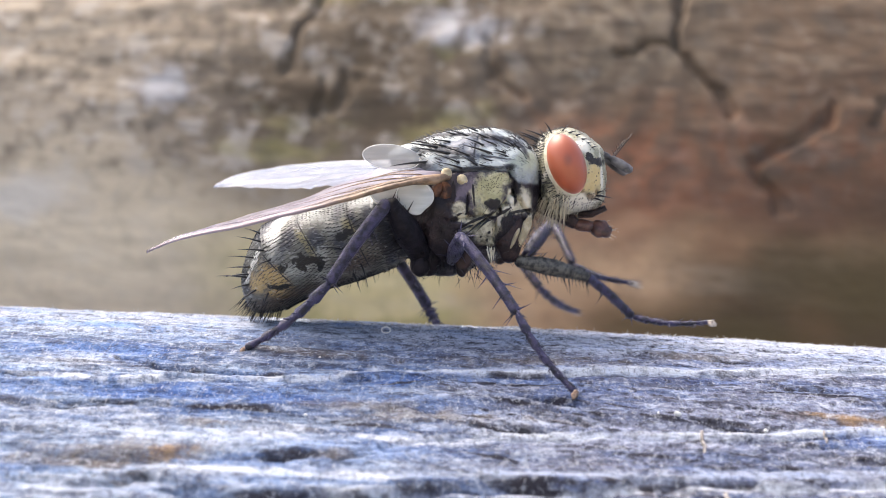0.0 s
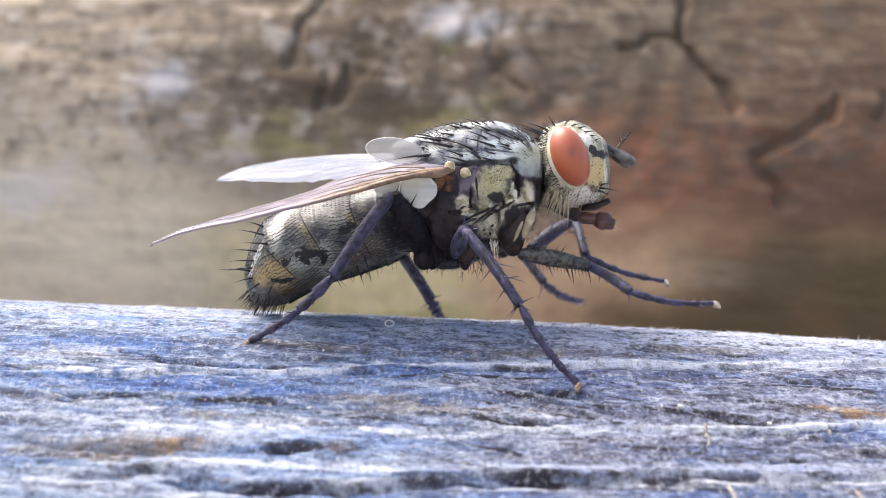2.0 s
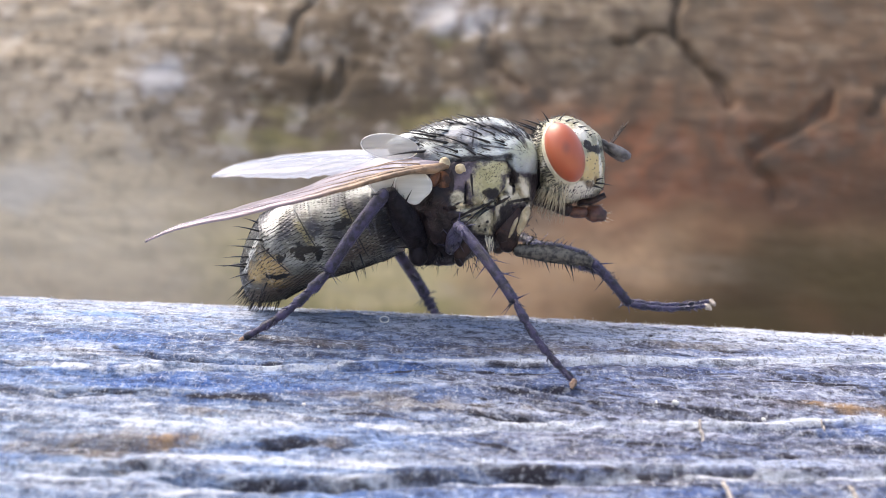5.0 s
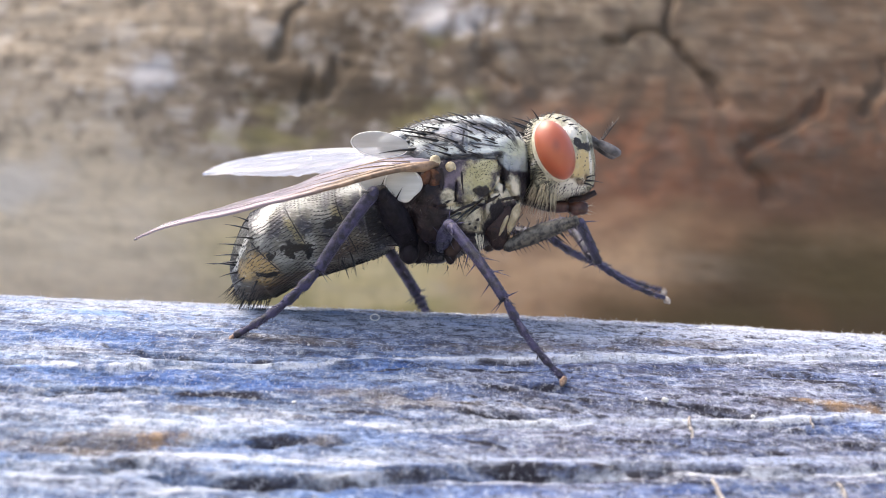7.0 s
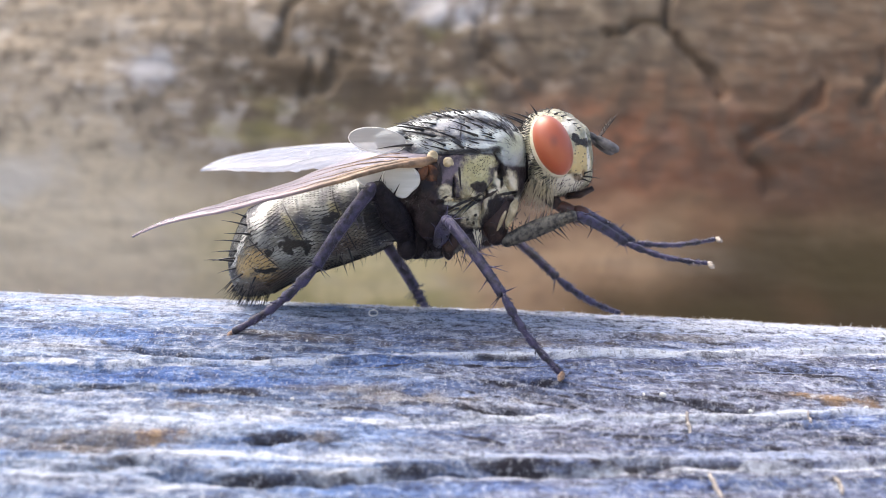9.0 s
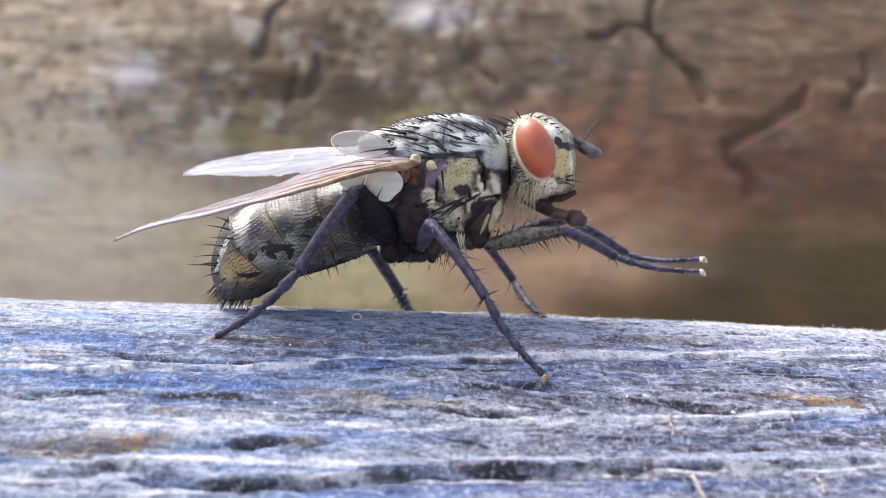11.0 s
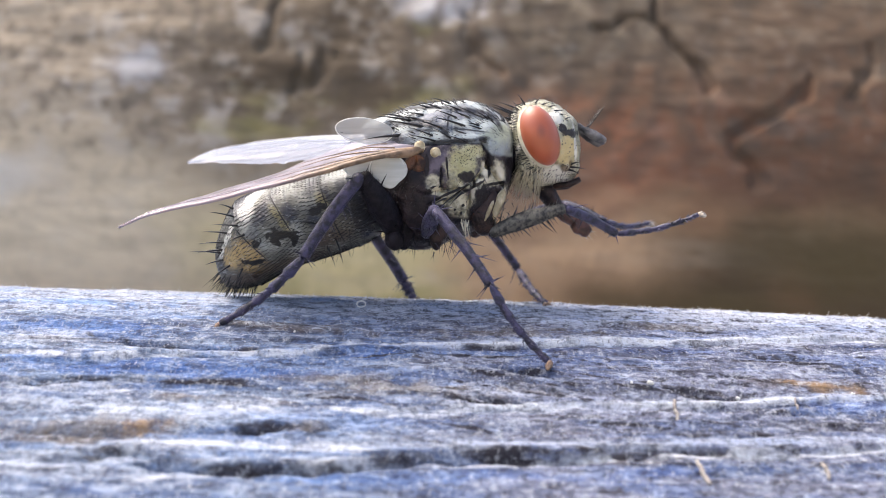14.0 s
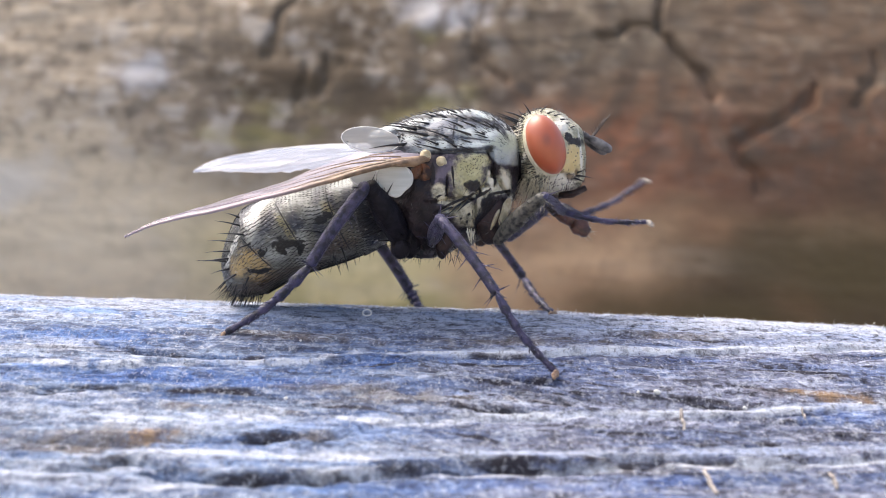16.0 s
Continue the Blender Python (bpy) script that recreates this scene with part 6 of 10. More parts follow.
loop = []
p0 = on_rail(-1.6, -1.31)
for k in range(25):
    a = 2 * math.pi * k / 24
    loop.append(p0 + Vector((0.13 * math.cos(a), 0.1 * math.sin(a) * 0.5, 0.10 + 0.085 * math.sin(a))))
tagged(new("fibre_loop", mesh_of("fibre_loop", *tube(loop, [0.022] * 25, 6), GRIT)), "tiny curled white fibre loop on the rail's edge", "fibre")

# frayed splinters along the far edge
rnd = random.Random(77)
splinters = []
for k in range(760):
    x = rnd.uniform(-17, 17)
    p = on_rail(x, rnd.uniform(1.2, 2.6))
    splinters.append(spike(p - Vector((0, 0, 0.02)), (rnd.uniform(-1, 1), rnd.uniform(-0.3, 0.3), rnd.uniform(0.15, 0.8)), rnd.uniform(0.06, 0.22), 0.018))
tagged(new("splinters", mesh_of("splinters", *join(*splinters), CRUMB, False)), "short frayed splinters along the rail's edge", "splinters", kind="stuff")


NECK = Vector((2.88, 0.00, 2.26)) * MM


def nod(degrees):
    """The head's pose, tipped up about the neck."""
    return Matrix.Translation(NECK) @ pose(0, 0, 0, 0, -degrees, 0) @ Matrix.Translation(-NECK)


def motions():
    walk(foreleg["femur"], [
        (0.0, limb((2.15, -1.30, -0.35), (4.39, -0.84, -0.86))),
        (0.1, limb((2.15, -1.30, -0.35), (4.47, -1.09, -0.60))),
        (0.2, limb((2.15, -1.30, -0.35), (4.49, -1.44, -0.24))),
        (0.3, limb((2.15, -1.30, -0.35), (4.43, -1.69, 0.02))),
        (0.4, limb((2.15, -1.30, -0.35), (4.43, -1.68, 0.02))),
        (0.5, limb((2.15, -1.30, -0.35), (4.43, -1.67, 0.02))),
        (0.6, limb((2.15, -1.30, -0.35), (4.47, -1.57, -0.18))),
        (0.7, limb((2.15, -1.30, -0.35), (4.49, -1.44, -0.44))),
        (0.8, limb((2.15, -1.30, -0.35), (4.47, -1.34, -0.64))),
        (0.9, limb((2.15, -1.30, -0.35), (4.31, -2.19, -0.24))),
        (1.0, limb((2.15, -1.30, -0.35), (3.79, -2.90, 0.14))),
        (1.1, limb((2.15, -1.30, -0.35), (4.09, -2.60, -0.12))),
        (1.2, limb((2.15, -1.30, -0.35), (4.35, -2.09, -0.49))),
        (1.3, limb((2.15, -1.30, -0.35), (4.43, -1.68, -0.75))),
        (1.4, limb((2.15, -1.30, -0.35), (4.41, -1.68, -0.85))),
        (1.5, limb((2.15, -1.30, -0.35), (4.38, -1.68, -0.96))),
        (1.6, limb((2.15, -1.30, -0.35), (4.42, -1.68, -0.79))),
        (1.7, limb((2.15, -1.30, -0.35), (4.45, -1.69, -0.55))),
        (1.8, limb((2.15, -1.30, -0.35), (4.46, -1.69, -0.38))),
        (1.9, limb((2.15, -1.30, -0.35), (4.48, -1.18, -0.57))),
        (2.0, limb((2.15, -1.30, -0.35), (4.38, -0.68, -0.74))),
        (2.1, limb((2.15, -1.30, -0.35), (4.46, -0.98, -0.56))),
        (2.2, limb((2.15, -1.30, -0.35), (4.49, -1.40, -0.30))),
        (2.3, limb((2.15, -1.30, -0.35), (4.45, -1.70, -0.11))),
        (2.4, limb((2.15, -1.30, -0.35), (4.46, -1.69, -0.25))),
        (2.5, limb((2.15, -1.30, -0.35), (4.46, -1.68, -0.39))),
        (2.6, limb((2.15, -1.30, -0.35), (4.47, -1.41, -0.64))),
        (2.7, limb((2.15, -1.30, -0.35), (4.39, -1.03, -0.98))),
        (2.8, limb((2.15, -1.30, -0.35), (4.26, -0.76, -1.21))),
        (2.9, limb((2.15, -1.30, -0.35), (4.46, -1.11, -0.69))),
        (3.0, limb((2.15, -1.30, -0.35), (4.48, -1.48, -0.14))),
        (3.1, limb((2.15, -1.30, -0.35), (4.47, -1.51, -0.13))),
        (3.2, limb((2.15, -1.30, -0.35), (4.47, -1.55, -0.11))),
        (3.3, limb((2.15, -1.30, -0.35), (4.46, -1.60, -0.08))),
        (3.4, limb((2.15, -1.30, -0.35), (4.45, -1.64, -0.06))),
        (3.5, limb((2.15, -1.30, -0.35), (4.44, -1.67, -0.05))),
        (3.6, limb((2.15, -1.30, -0.35), (4.44, -1.67, -0.06))),
        (3.7, limb((2.15, -1.30, -0.35), (4.45, -1.67, -0.07))),
        (3.8, limb((2.15, -1.30, -0.35), (4.45, -1.67, -0.08))),
        (3.9, limb((2.15, -1.30, -0.35), (4.45, -1.67, -0.08))),
        (4.0, limb((2.15, -1.30, -0.35), (4.45, -1.67, -0.09))),
        (4.1, limb((2.15, -1.30, -0.35), (4.46, -1.68, -0.51))),
        (4.2, limb((2.15, -1.30, -0.35), (4.39, -1.68, -0.92))),
        (4.46, limb((2.15, -1.30, -0.35), (4.41, -1.64, -0.87))),
        (4.72, limb((2.15, -1.30, -0.35), (4.43, -1.58, -0.80))),
        (4.99, limb((2.15, -1.30, -0.35), (4.46, -1.50, -0.71))),
        (5.25, limb((2.15, -1.30, -0.35), (4.47, -1.43, -0.61))),
        (5.51, limb((2.15, -1.30, -0.35), (4.49, -1.35, -0.52))),
        (5.78, limb((2.15, -1.30, -0.35), (4.49, -1.27, -0.43))),
        (6.04, limb((2.15, -1.30, -0.35), (4.49, -1.21, -0.35))),
        (6.3, limb((2.15, -1.30, -0.35), (4.49, -1.17, -0.30))),
        (6.4, limb((2.15, -1.30, -0.35), (4.49, -1.31, -0.44))),
        (6.5, limb((2.15, -1.30, -0.35), (4.48, -1.45, -0.57))),
        (6.6, limb((2.15, -1.30, -0.35), (4.48, -1.52, -0.31))),
        (6.7, limb((2.15, -1.30, -0.35), (4.44, -1.61, 0.04))),
        (6.8, limb((2.15, -1.30, -0.35), (4.37, -1.67, 0.29))),
        (6.9, limb((2.15, -1.30, -0.35), (4.35, -1.67, 0.38))),
        (7.0, limb((2.15, -1.30, -0.35), (4.31, -1.67, 0.47))),
        (7.1, limb((2.15, -1.30, -0.35), (4.46, -1.48, -0.00))),
        (7.2, limb((2.15, -1.30, -0.35), (4.47, -1.21, -0.68))),
        (7.3, limb((2.15, -1.30, -0.35), (4.33, -1.01, -1.15))),
        (7.4, limb((2.15, -1.30, -0.35), (4.49, -1.35, -0.50))),
        (7.5, limb((2.15, -1.30, -0.35), (4.40, -1.69, 0.17))),
        (7.6, limb((2.15, -1.30, -0.35), (4.27, -1.92, 0.44))),
        (7.7, limb((2.15, -1.30, -0.35), (4.00, -2.20, 0.77))),
        (7.8, limb((2.15, -1.30, -0.35), (3.75, -2.39, 0.98))),
        (7.9, limb((2.15, -1.30, -0.35), (3.57, -2.55, 1.03))),
        (8.0, limb((2.15, -1.30, -0.35), (3.38, -2.70, 1.06))),
        (8.1, limb((2.15, -1.30, -0.35), (3.28, -2.73, 1.12))),
        (8.2, limb((2.15, -1.30, -0.35), (3.14, -2.75, 1.20))),
        (8.3, limb((2.15, -1.30, -0.35), (3.04, -2.77, 1.25))),
        (8.4, limb((2.15, -1.30, -0.35), (3.03, -2.79, 1.23))),
        (8.5, limb((2.15, -1.30, -0.35), (3.03, -2.81, 1.22))),
        (8.6, limb((2.15, -1.30, -0.35), (3.51, -2.54, 1.09))),
        (8.7, limb((2.15, -1.30, -0.35), (4.05, -2.07, 0.79))),
        (8.8, limb((2.15, -1.30, -0.35), (4.31, -1.67, 0.49))),
        (8.9, limb((2.15, -1.30, -0.35), (4.31, -1.67, 0.48))),
        (9.0, limb((2.15, -1.30, -0.35), (4.31, -1.67, 0.48))),
        (9.1, limb((2.15, -1.30, -0.35), (4.01, -2.25, 0.71))),
        (9.2, limb((2.15, -1.30, -0.35), (3.55, -2.75, 0.84))),
        (9.46, limb((2.15, -1.30, -0.35), (3.66, -2.68, 0.79))),
        (9.72, limb((2.15, -1.30, -0.35), (3.81, -2.58, 0.71))),
        (9.99, limb((2.15, -1.30, -0.35), (3.96, -2.44, 0.60))),
        (10.25, limb((2.15, -1.30, -0.35), (4.11, -2.28, 0.48))),
        (10.51, limb((2.15, -1.30, -0.35), (4.24, -2.10, 0.34))),
        (10.78, limb((2.15, -1.30, -0.35), (4.34, -1.93, 0.21))),
        (11.04, limb((2.15, -1.30, -0.35), (4.40, -1.78, 0.09))),
        (11.3, limb((2.15, -1.30, -0.35), (4.43, -1.68, 0.01))),
        (11.4, limb((2.15, -1.30, -0.35), (4.35, -1.67, 0.35))),
        (11.5, limb((2.15, -1.30, -0.35), (4.22, -1.66, 0.68))),
        (11.6, limb((2.15, -1.30, -0.35), (4.22, -1.67, 0.68))),
        (11.7, limb((2.15, -1.30, -0.35), (4.22, -1.68, 0.68))),
        (11.8, limb((2.15, -1.30, -0.35), (4.22, -1.69, 0.68))),
        (11.9, limb((2.15, -1.30, -0.35), (4.01, -1.80, 0.98))),
        (12.0, limb((2.15, -1.30, -0.35), (3.76, -1.90, 1.25))),
        (12.1, limb((2.15, -1.30, -0.35), (3.89, -1.83, 1.13))),
        (12.2, limb((2.15, -1.30, -0.35), (4.05, -1.72, 0.95))),
        (12.3, limb((2.15, -1.30, -0.35), (4.15, -1.64, 0.82))),
        (12.4, limb((2.15, -1.30, -0.35), (4.29, -1.66, 0.53))),
        (12.5, limb((2.15, -1.30, -0.35), (4.39, -1.68, 0.22))),
        (12.6, limb((2.15, -1.30, -0.35), (4.34, -1.67, 0.39))),
        (12.7, limb((2.15, -1.30, -0.35), (4.26, -1.66, 0.61))),
        (12.8, limb((2.15, -1.30, -0.35), (4.18, -1.65, 0.77))),
        (12.9, limb((2.15, -1.30, -0.35), (4.22, -1.66, 0.68))),
        (13.0, limb((2.15, -1.30, -0.35), (4.27, -1.68, 0.58))),
        (13.1, limb((2.15, -1.30, -0.35), (4.33, -1.68, 0.42))),
        (13.2, limb((2.15, -1.30, -0.35), (4.40, -1.68, 0.20))),
        (13.3, limb((2.15, -1.30, -0.35), (4.43, -1.68, 0.03))),
        (13.4, limb((2.15, -1.30, -0.35), (4.36, -1.67, 0.33))),
        (13.5, limb((2.15, -1.30, -0.35), (4.26, -1.66, 0.61))),
        (13.6, limb((2.15, -1.30, -0.35), (4.24, -1.66, 0.65))),
        (13.7, limb((2.15, -1.30, -0.35), (4.21, -1.66, 0.70))),
        (13.8, limb((2.15, -1.30, -0.35), (4.19, -1.66, 0.74))),
        (13.9, limb((2.15, -1.30, -0.35), (4.28, -1.67, 0.56))),
        (14.0, limb((2.15, -1.30, -0.35), (4.35, -1.67, 0.37))),
        (14.1, limb((2.15, -1.30, -0.35), (4.35, -1.67, 0.37))),
        (14.2, limb((2.15, -1.30, -0.35), (4.35, -1.67, 0.37))),
        (14.3, limb((2.15, -1.30, -0.35), (4.35, -1.67, 0.37))),
        (14.4, limb((2.15, -1.30, -0.35), (4.38, -1.68, 0.26))),
        (14.5, limb((2.15, -1.30, -0.35), (4.41, -1.68, 0.14))),
        (14.6, limb((2.15, -1.30, -0.35), (4.40, -1.67, 0.19))),
        (14.7, limb((2.15, -1.30, -0.35), (4.38, -1.67, 0.27))),
        (14.8, limb((2.15, -1.30, -0.35), (4.37, -1.66, 0.32))),
        (14.9, limb((2.15, -1.30, -0.35), (4.39, -1.66, 0.22))),
        (15.0, limb((2.15, -1.30, -0.35), (4.42, -1.67, 0.12))),
        (15.1, limb((2.15, -1.30, -0.35), (4.41, -1.67, 0.15))),
        (15.2, limb((2.15, -1.30, -0.35), (4.40, -1.68, 0.20))),
        (15.3, limb((2.15, -1.30, -0.35), (4.39, -1.68, 0.23))),
        (15.4, limb((2.15, -1.30, -0.35), (4.32, -1.67, 0.46))),
        (15.5, limb((2.15, -1.30, -0.35), (4.22, -1.65, 0.69))),
        (15.6, limb((2.15, -1.30, -0.35), (4.14, -1.85, 0.76))),
        (15.7, limb((2.15, -1.30, -0.35), (3.99, -2.13, 0.84))),
        (15.8, limb((2.15, -1.30, -0.35), (3.78, -2.43, 0.90))),
        (15.9, limb((2.15, -1.30, -0.35), (3.56, -2.67, 0.93))),
        (16.0, limb((2.15, -1.30, -0.35), (3.39, -2.82, 0.94)))])
    walk(foreleg["tibia"], [
        (0.0, limb((4.39, -0.84, -0.86), (5.92, 0.23, -2.12))),
        (0.1, limb((4.47, -1.09, -0.60), (5.88, 0.06, -1.93))),
        (0.2, limb((4.49, -1.44, -0.24), (5.72, -0.19, -1.65))),
        (0.3, limb((4.43, -1.69, 0.02), (5.53, -0.37, -1.44))),
        (0.4, limb((4.43, -1.68, 0.02), (5.45, -0.24, -1.38))),
        (0.5, limb((4.43, -1.67, 0.02), (5.36, -0.11, -1.31))),
        (0.6, limb((4.47, -1.57, -0.18), (5.56, -0.11, -1.50))),
        (0.7, limb((4.49, -1.44, -0.44), (5.77, -0.12, -1.74))),
        (0.8, limb((4.47, -1.34, -0.64), (5.90, -0.14, -1.90))),
        (0.9, limb((4.31, -2.19, -0.24), (5.61, -1.35, -1.88))),
        (1.0, limb((3.79, -2.90, 0.14), (4.89, -2.47, -1.78))),
        (1.1, limb((4.09, -2.60, -0.12), (5.34, -1.86, -1.84))),
        (1.2, limb((4.35, -2.09, -0.49), (5.75, -0.98, -1.86))),
        (1.3, limb((4.43, -1.68, -0.75), (5.88, -0.33, -1.81))),
        (1.4, limb((4.41, -1.68, -0.85), (5.76, -0.24, -1.93))),
        (1.5, limb((4.38, -1.68, -0.96), (5.63, -0.15, -2.05))),
        (1.6, limb((4.42, -1.68, -0.79), (5.64, -0.12, -1.85))),
        (1.7, limb((4.45, -1.69, -0.55), (5.64, -0.07, -1.57))),
        (1.8, limb((4.46, -1.69, -0.38), (5.62, -0.03, -1.37))),
        (1.9, limb((4.48, -1.18, -0.57), (6.20, -1.46, -2.00))),
        (2.0, limb((4.38, -0.68, -0.74), (5.20, -2.67, -1.41))),
        (2.1, limb((4.46, -0.98, -0.56), (5.90, -2.15, -1.83))),
        (2.2, limb((4.49, -1.40, -0.30), (6.11, -0.99, -1.81))),
        (2.3, limb((4.45, -1.70, -0.11), (5.66, -0.23, -1.31))),
        (2.4, limb((4.46, -1.69, -0.25), (5.59, -0.10, -1.37))),
        (2.5, limb((4.46, -1.68, -0.39), (5.50, 0.02, -1.43))),
        (2.6, limb((4.47, -1.41, -0.64), (5.59, 0.19, -1.78))),
        (2.7, limb((4.39, -1.03, -0.98), (5.60, 0.41, -2.23))),
        (2.8, limb((4.26, -0.76, -1.21), (5.53, 0.55, -2.53))),
        (2.9, limb((4.46, -1.11, -0.69), (5.64, -0.00, -2.25))),
        (3.0, limb((4.48, -1.48, -0.14), (5.55, -0.59, -1.91))),
        (3.1, limb((4.47, -1.51, -0.13), (5.39, -0.53, -1.93))),
        (3.2, limb((4.47, -1.55, -0.11), (5.15, -0.44, -1.94))),
        (3.3, limb((4.46, -1.60, -0.08), (4.88, -0.37, -1.93))),
        (3.4, limb((4.45, -1.64, -0.06), (4.62, -0.32, -1.88))),
        (3.5, limb((4.44, -1.67, -0.05), (4.44, -0.30, -1.84))),
        (3.6, limb((4.44, -1.67, -0.06), (4.59, -0.27, -1.82))),
        (3.7, limb((4.45, -1.67, -0.07), (4.79, -0.23, -1.77))),
        (3.8, limb((4.45, -1.67, -0.08), (5.02, -0.21, -1.69))),
        (3.9, limb((4.45, -1.67, -0.08), (5.22, -0.21, -1.61))),
        (4.0, limb((4.45, -1.67, -0.09), (5.35, -0.21, -1.55))),
        (4.1, limb((4.46, -1.68, -0.51), (5.56, -0.28, -1.89))),
        (4.2, limb((4.39, -1.68, -0.92), (5.68, -0.35, -2.20))),
        (4.46, limb((4.41, -1.64, -0.87), (5.71, -0.33, -2.16))),
        (4.72, limb((4.43, -1.58, -0.80), (5.75, -0.30, -2.10))),
        (4.99, limb((4.46, -1.50, -0.71), (5.78, -0.25, -2.03))),
        (5.25, limb((4.47, -1.43, -0.61), (5.81, -0.21, -1.95))),
        (5.51, limb((4.49, -1.35, -0.52), (5.84, -0.16, -1.87))),
        (5.78, limb((4.49, -1.27, -0.43), (5.86, -0.12, -1.80))),
        (6.04, limb((4.49, -1.21, -0.35), (5.87, -0.08, -1.74))),
        (6.3, limb((4.49, -1.17, -0.30), (5.87, -0.06, -1.69))),
        (6.4, limb((4.49, -1.31, -0.44), (5.90, -0.08, -1.69))),
        (6.5, limb((4.48, -1.45, -0.57), (5.90, -0.10, -1.68))),
        (6.6, limb((4.48, -1.52, -0.31), (5.86, -0.13, -1.43))),
        (6.7, limb((4.44, -1.61, 0.04), (5.76, -0.18, -1.09))),
        (6.8, limb((4.37, -1.67, 0.29), (5.66, -0.21, -0.84))),
        (6.9, limb((4.35, -1.67, 0.38), (5.42, -0.12, -0.85))),
        (7.0, limb((4.31, -1.67, 0.47), (5.17, -0.05, -0.85))),
        (7.1, limb((4.46, -1.48, -0.00), (5.46, 0.09, -1.28))),
        (7.2, limb((4.47, -1.21, -0.68), (5.65, 0.28, -1.89))),
        (7.3, limb((4.33, -1.01, -1.15), (5.65, 0.40, -2.31))),
        (7.4, limb((4.49, -1.35, -0.50), (6.00, -0.19, -1.70))),
        (7.5, limb((4.40, -1.69, 0.17), (6.08, -0.80, -1.05))),
        (7.6, limb((4.27, -1.92, 0.44), (5.66, -0.63, -0.78))),
        (7.7, limb((4.00, -2.20, 0.77), (4.91, -0.48, -0.36))),
        (7.8, limb((3.75, -2.39, 0.98), (4.25, -0.43, -0.03))),
        (7.9, limb((3.57, -2.55, 1.03), (4.00, -0.61, -0.02))),
        (8.0, limb((3.38, -2.70, 1.06), (3.74, -0.77, -0.04))),
        (8.1, limb((3.28, -2.73, 1.12), (3.57, -0.78, 0.03))),
        (8.2, limb((3.14, -2.75, 1.20), (3.32, -0.79, 0.11))),
        (8.3, limb((3.04, -2.77, 1.25), (3.14, -0.79, 0.16))),
        (8.4, limb((3.03, -2.79, 1.23), (3.29, -0.83, 0.14))),
        (8.5, limb((3.03, -2.81, 1.22), (3.44, -0.88, 0.13))),
        (8.6, limb((3.51, -2.54, 1.09), (4.41, -0.74, 0.09))),
        (8.7, limb((4.05, -2.07, 0.79), (5.54, -0.58, -0.02))),
        (8.8, limb((4.31, -1.67, 0.49), (6.14, -0.51, -0.12))),
        (8.9, limb((4.31, -1.67, 0.48), (6.07, -0.48, -0.25))),
        (9.0, limb((4.31, -1.67, 0.48), (6.00, -0.45, -0.38))),
        (9.1, limb((4.01, -2.25, 0.71), (5.31, -0.65, -0.19))),
        (9.2, limb((3.55, -2.75, 0.84), (4.39, -0.86, -0.04))),
        (9.46, limb((3.66, -2.68, 0.79), (4.60, -0.84, -0.10))),
        (9.72, limb((3.81, -2.58, 0.71), (4.89, -0.82, -0.19))),
        (9.99, limb((3.96, -2.44, 0.60), (5.21, -0.79, -0.30))),
        (10.25, limb((4.11, -2.28, 0.48), (5.52, -0.76, -0.42))),
        (10.51, limb((4.24, -2.10, 0.34), (5.80, -0.74, -0.54))),
        (10.78, limb((4.34, -1.93, 0.21), (6.02, -0.71, -0.65))),
        (11.04, limb((4.40, -1.78, 0.09), (6.18, -0.70, -0.75))),
        (11.3, limb((4.43, -1.68, 0.01), (6.28, -0.69, -0.81))),
        (11.4, limb((4.35, -1.67, 0.35), (6.31, -1.38, -0.72))),
        (11.5, limb((4.22, -1.66, 0.68), (6.08, -2.09, -0.53))),
        (11.6, limb((4.22, -1.67, 0.68), (6.17, -1.87, -0.43))),
        (11.7, limb((4.22, -1.68, 0.68), (6.26, -1.57, -0.27))),
        (11.8, limb((4.22, -1.69, 0.68), (6.29, -1.35, -0.14))),
        (11.9, limb((4.01, -1.80, 0.98), (5.68, -0.61, 0.05))),
        (12.0, limb((3.76, -1.90, 1.25), (4.73, -0.07, 0.37))),
        (12.1, limb((3.89, -1.83, 1.13), (4.74, 0.00, 0.13))),
        (12.2, limb((4.05, -1.72, 0.95), (4.72, 0.09, -0.20))),
        (12.3, limb((4.15, -1.64, 0.82), (4.69, 0.15, -0.45))),
        (12.4, limb((4.29, -1.66, 0.53), (5.64, -0.23, -0.57))),
        (12.5, limb((4.39, -1.68, 0.22), (6.33, -0.82, -0.53))),
        (12.6, limb((4.34, -1.67, 0.39), (6.23, -0.76, -0.43))),
        (12.7, limb((4.26, -1.66, 0.61), (6.07, -0.68, -0.29))),
        (12.8, limb((4.18, -1.65, 0.77), (5.93, -0.62, -0.20))),
        (12.9, limb((4.22, -1.66, 0.68), (6.07, -0.79, -0.28))),
        (13.0, limb((4.27, -1.68, 0.58), (6.19, -0.96, -0.36))),
        (13.1, limb((4.33, -1.68, 0.42), (6.21, -0.89, -0.54))),
        (13.2, limb((4.40, -1.68, 0.20), (6.21, -0.80, -0.80))),
        (13.3, limb((4.43, -1.68, 0.03), (6.20, -0.73, -0.99))),
        (13.4, limb((4.36, -1.67, 0.33), (6.13, -0.64, -0.61))),
        (13.5, limb((4.26, -1.66, 0.61), (6.02, -0.54, -0.24))),
        (13.6, limb((4.24, -1.66, 0.65), (6.02, -0.57, -0.18))),
        (13.7, limb((4.21, -1.66, 0.70), (6.03, -0.60, -0.09))),
        (13.8, limb((4.19, -1.66, 0.74), (6.04, -0.63, -0.03))),
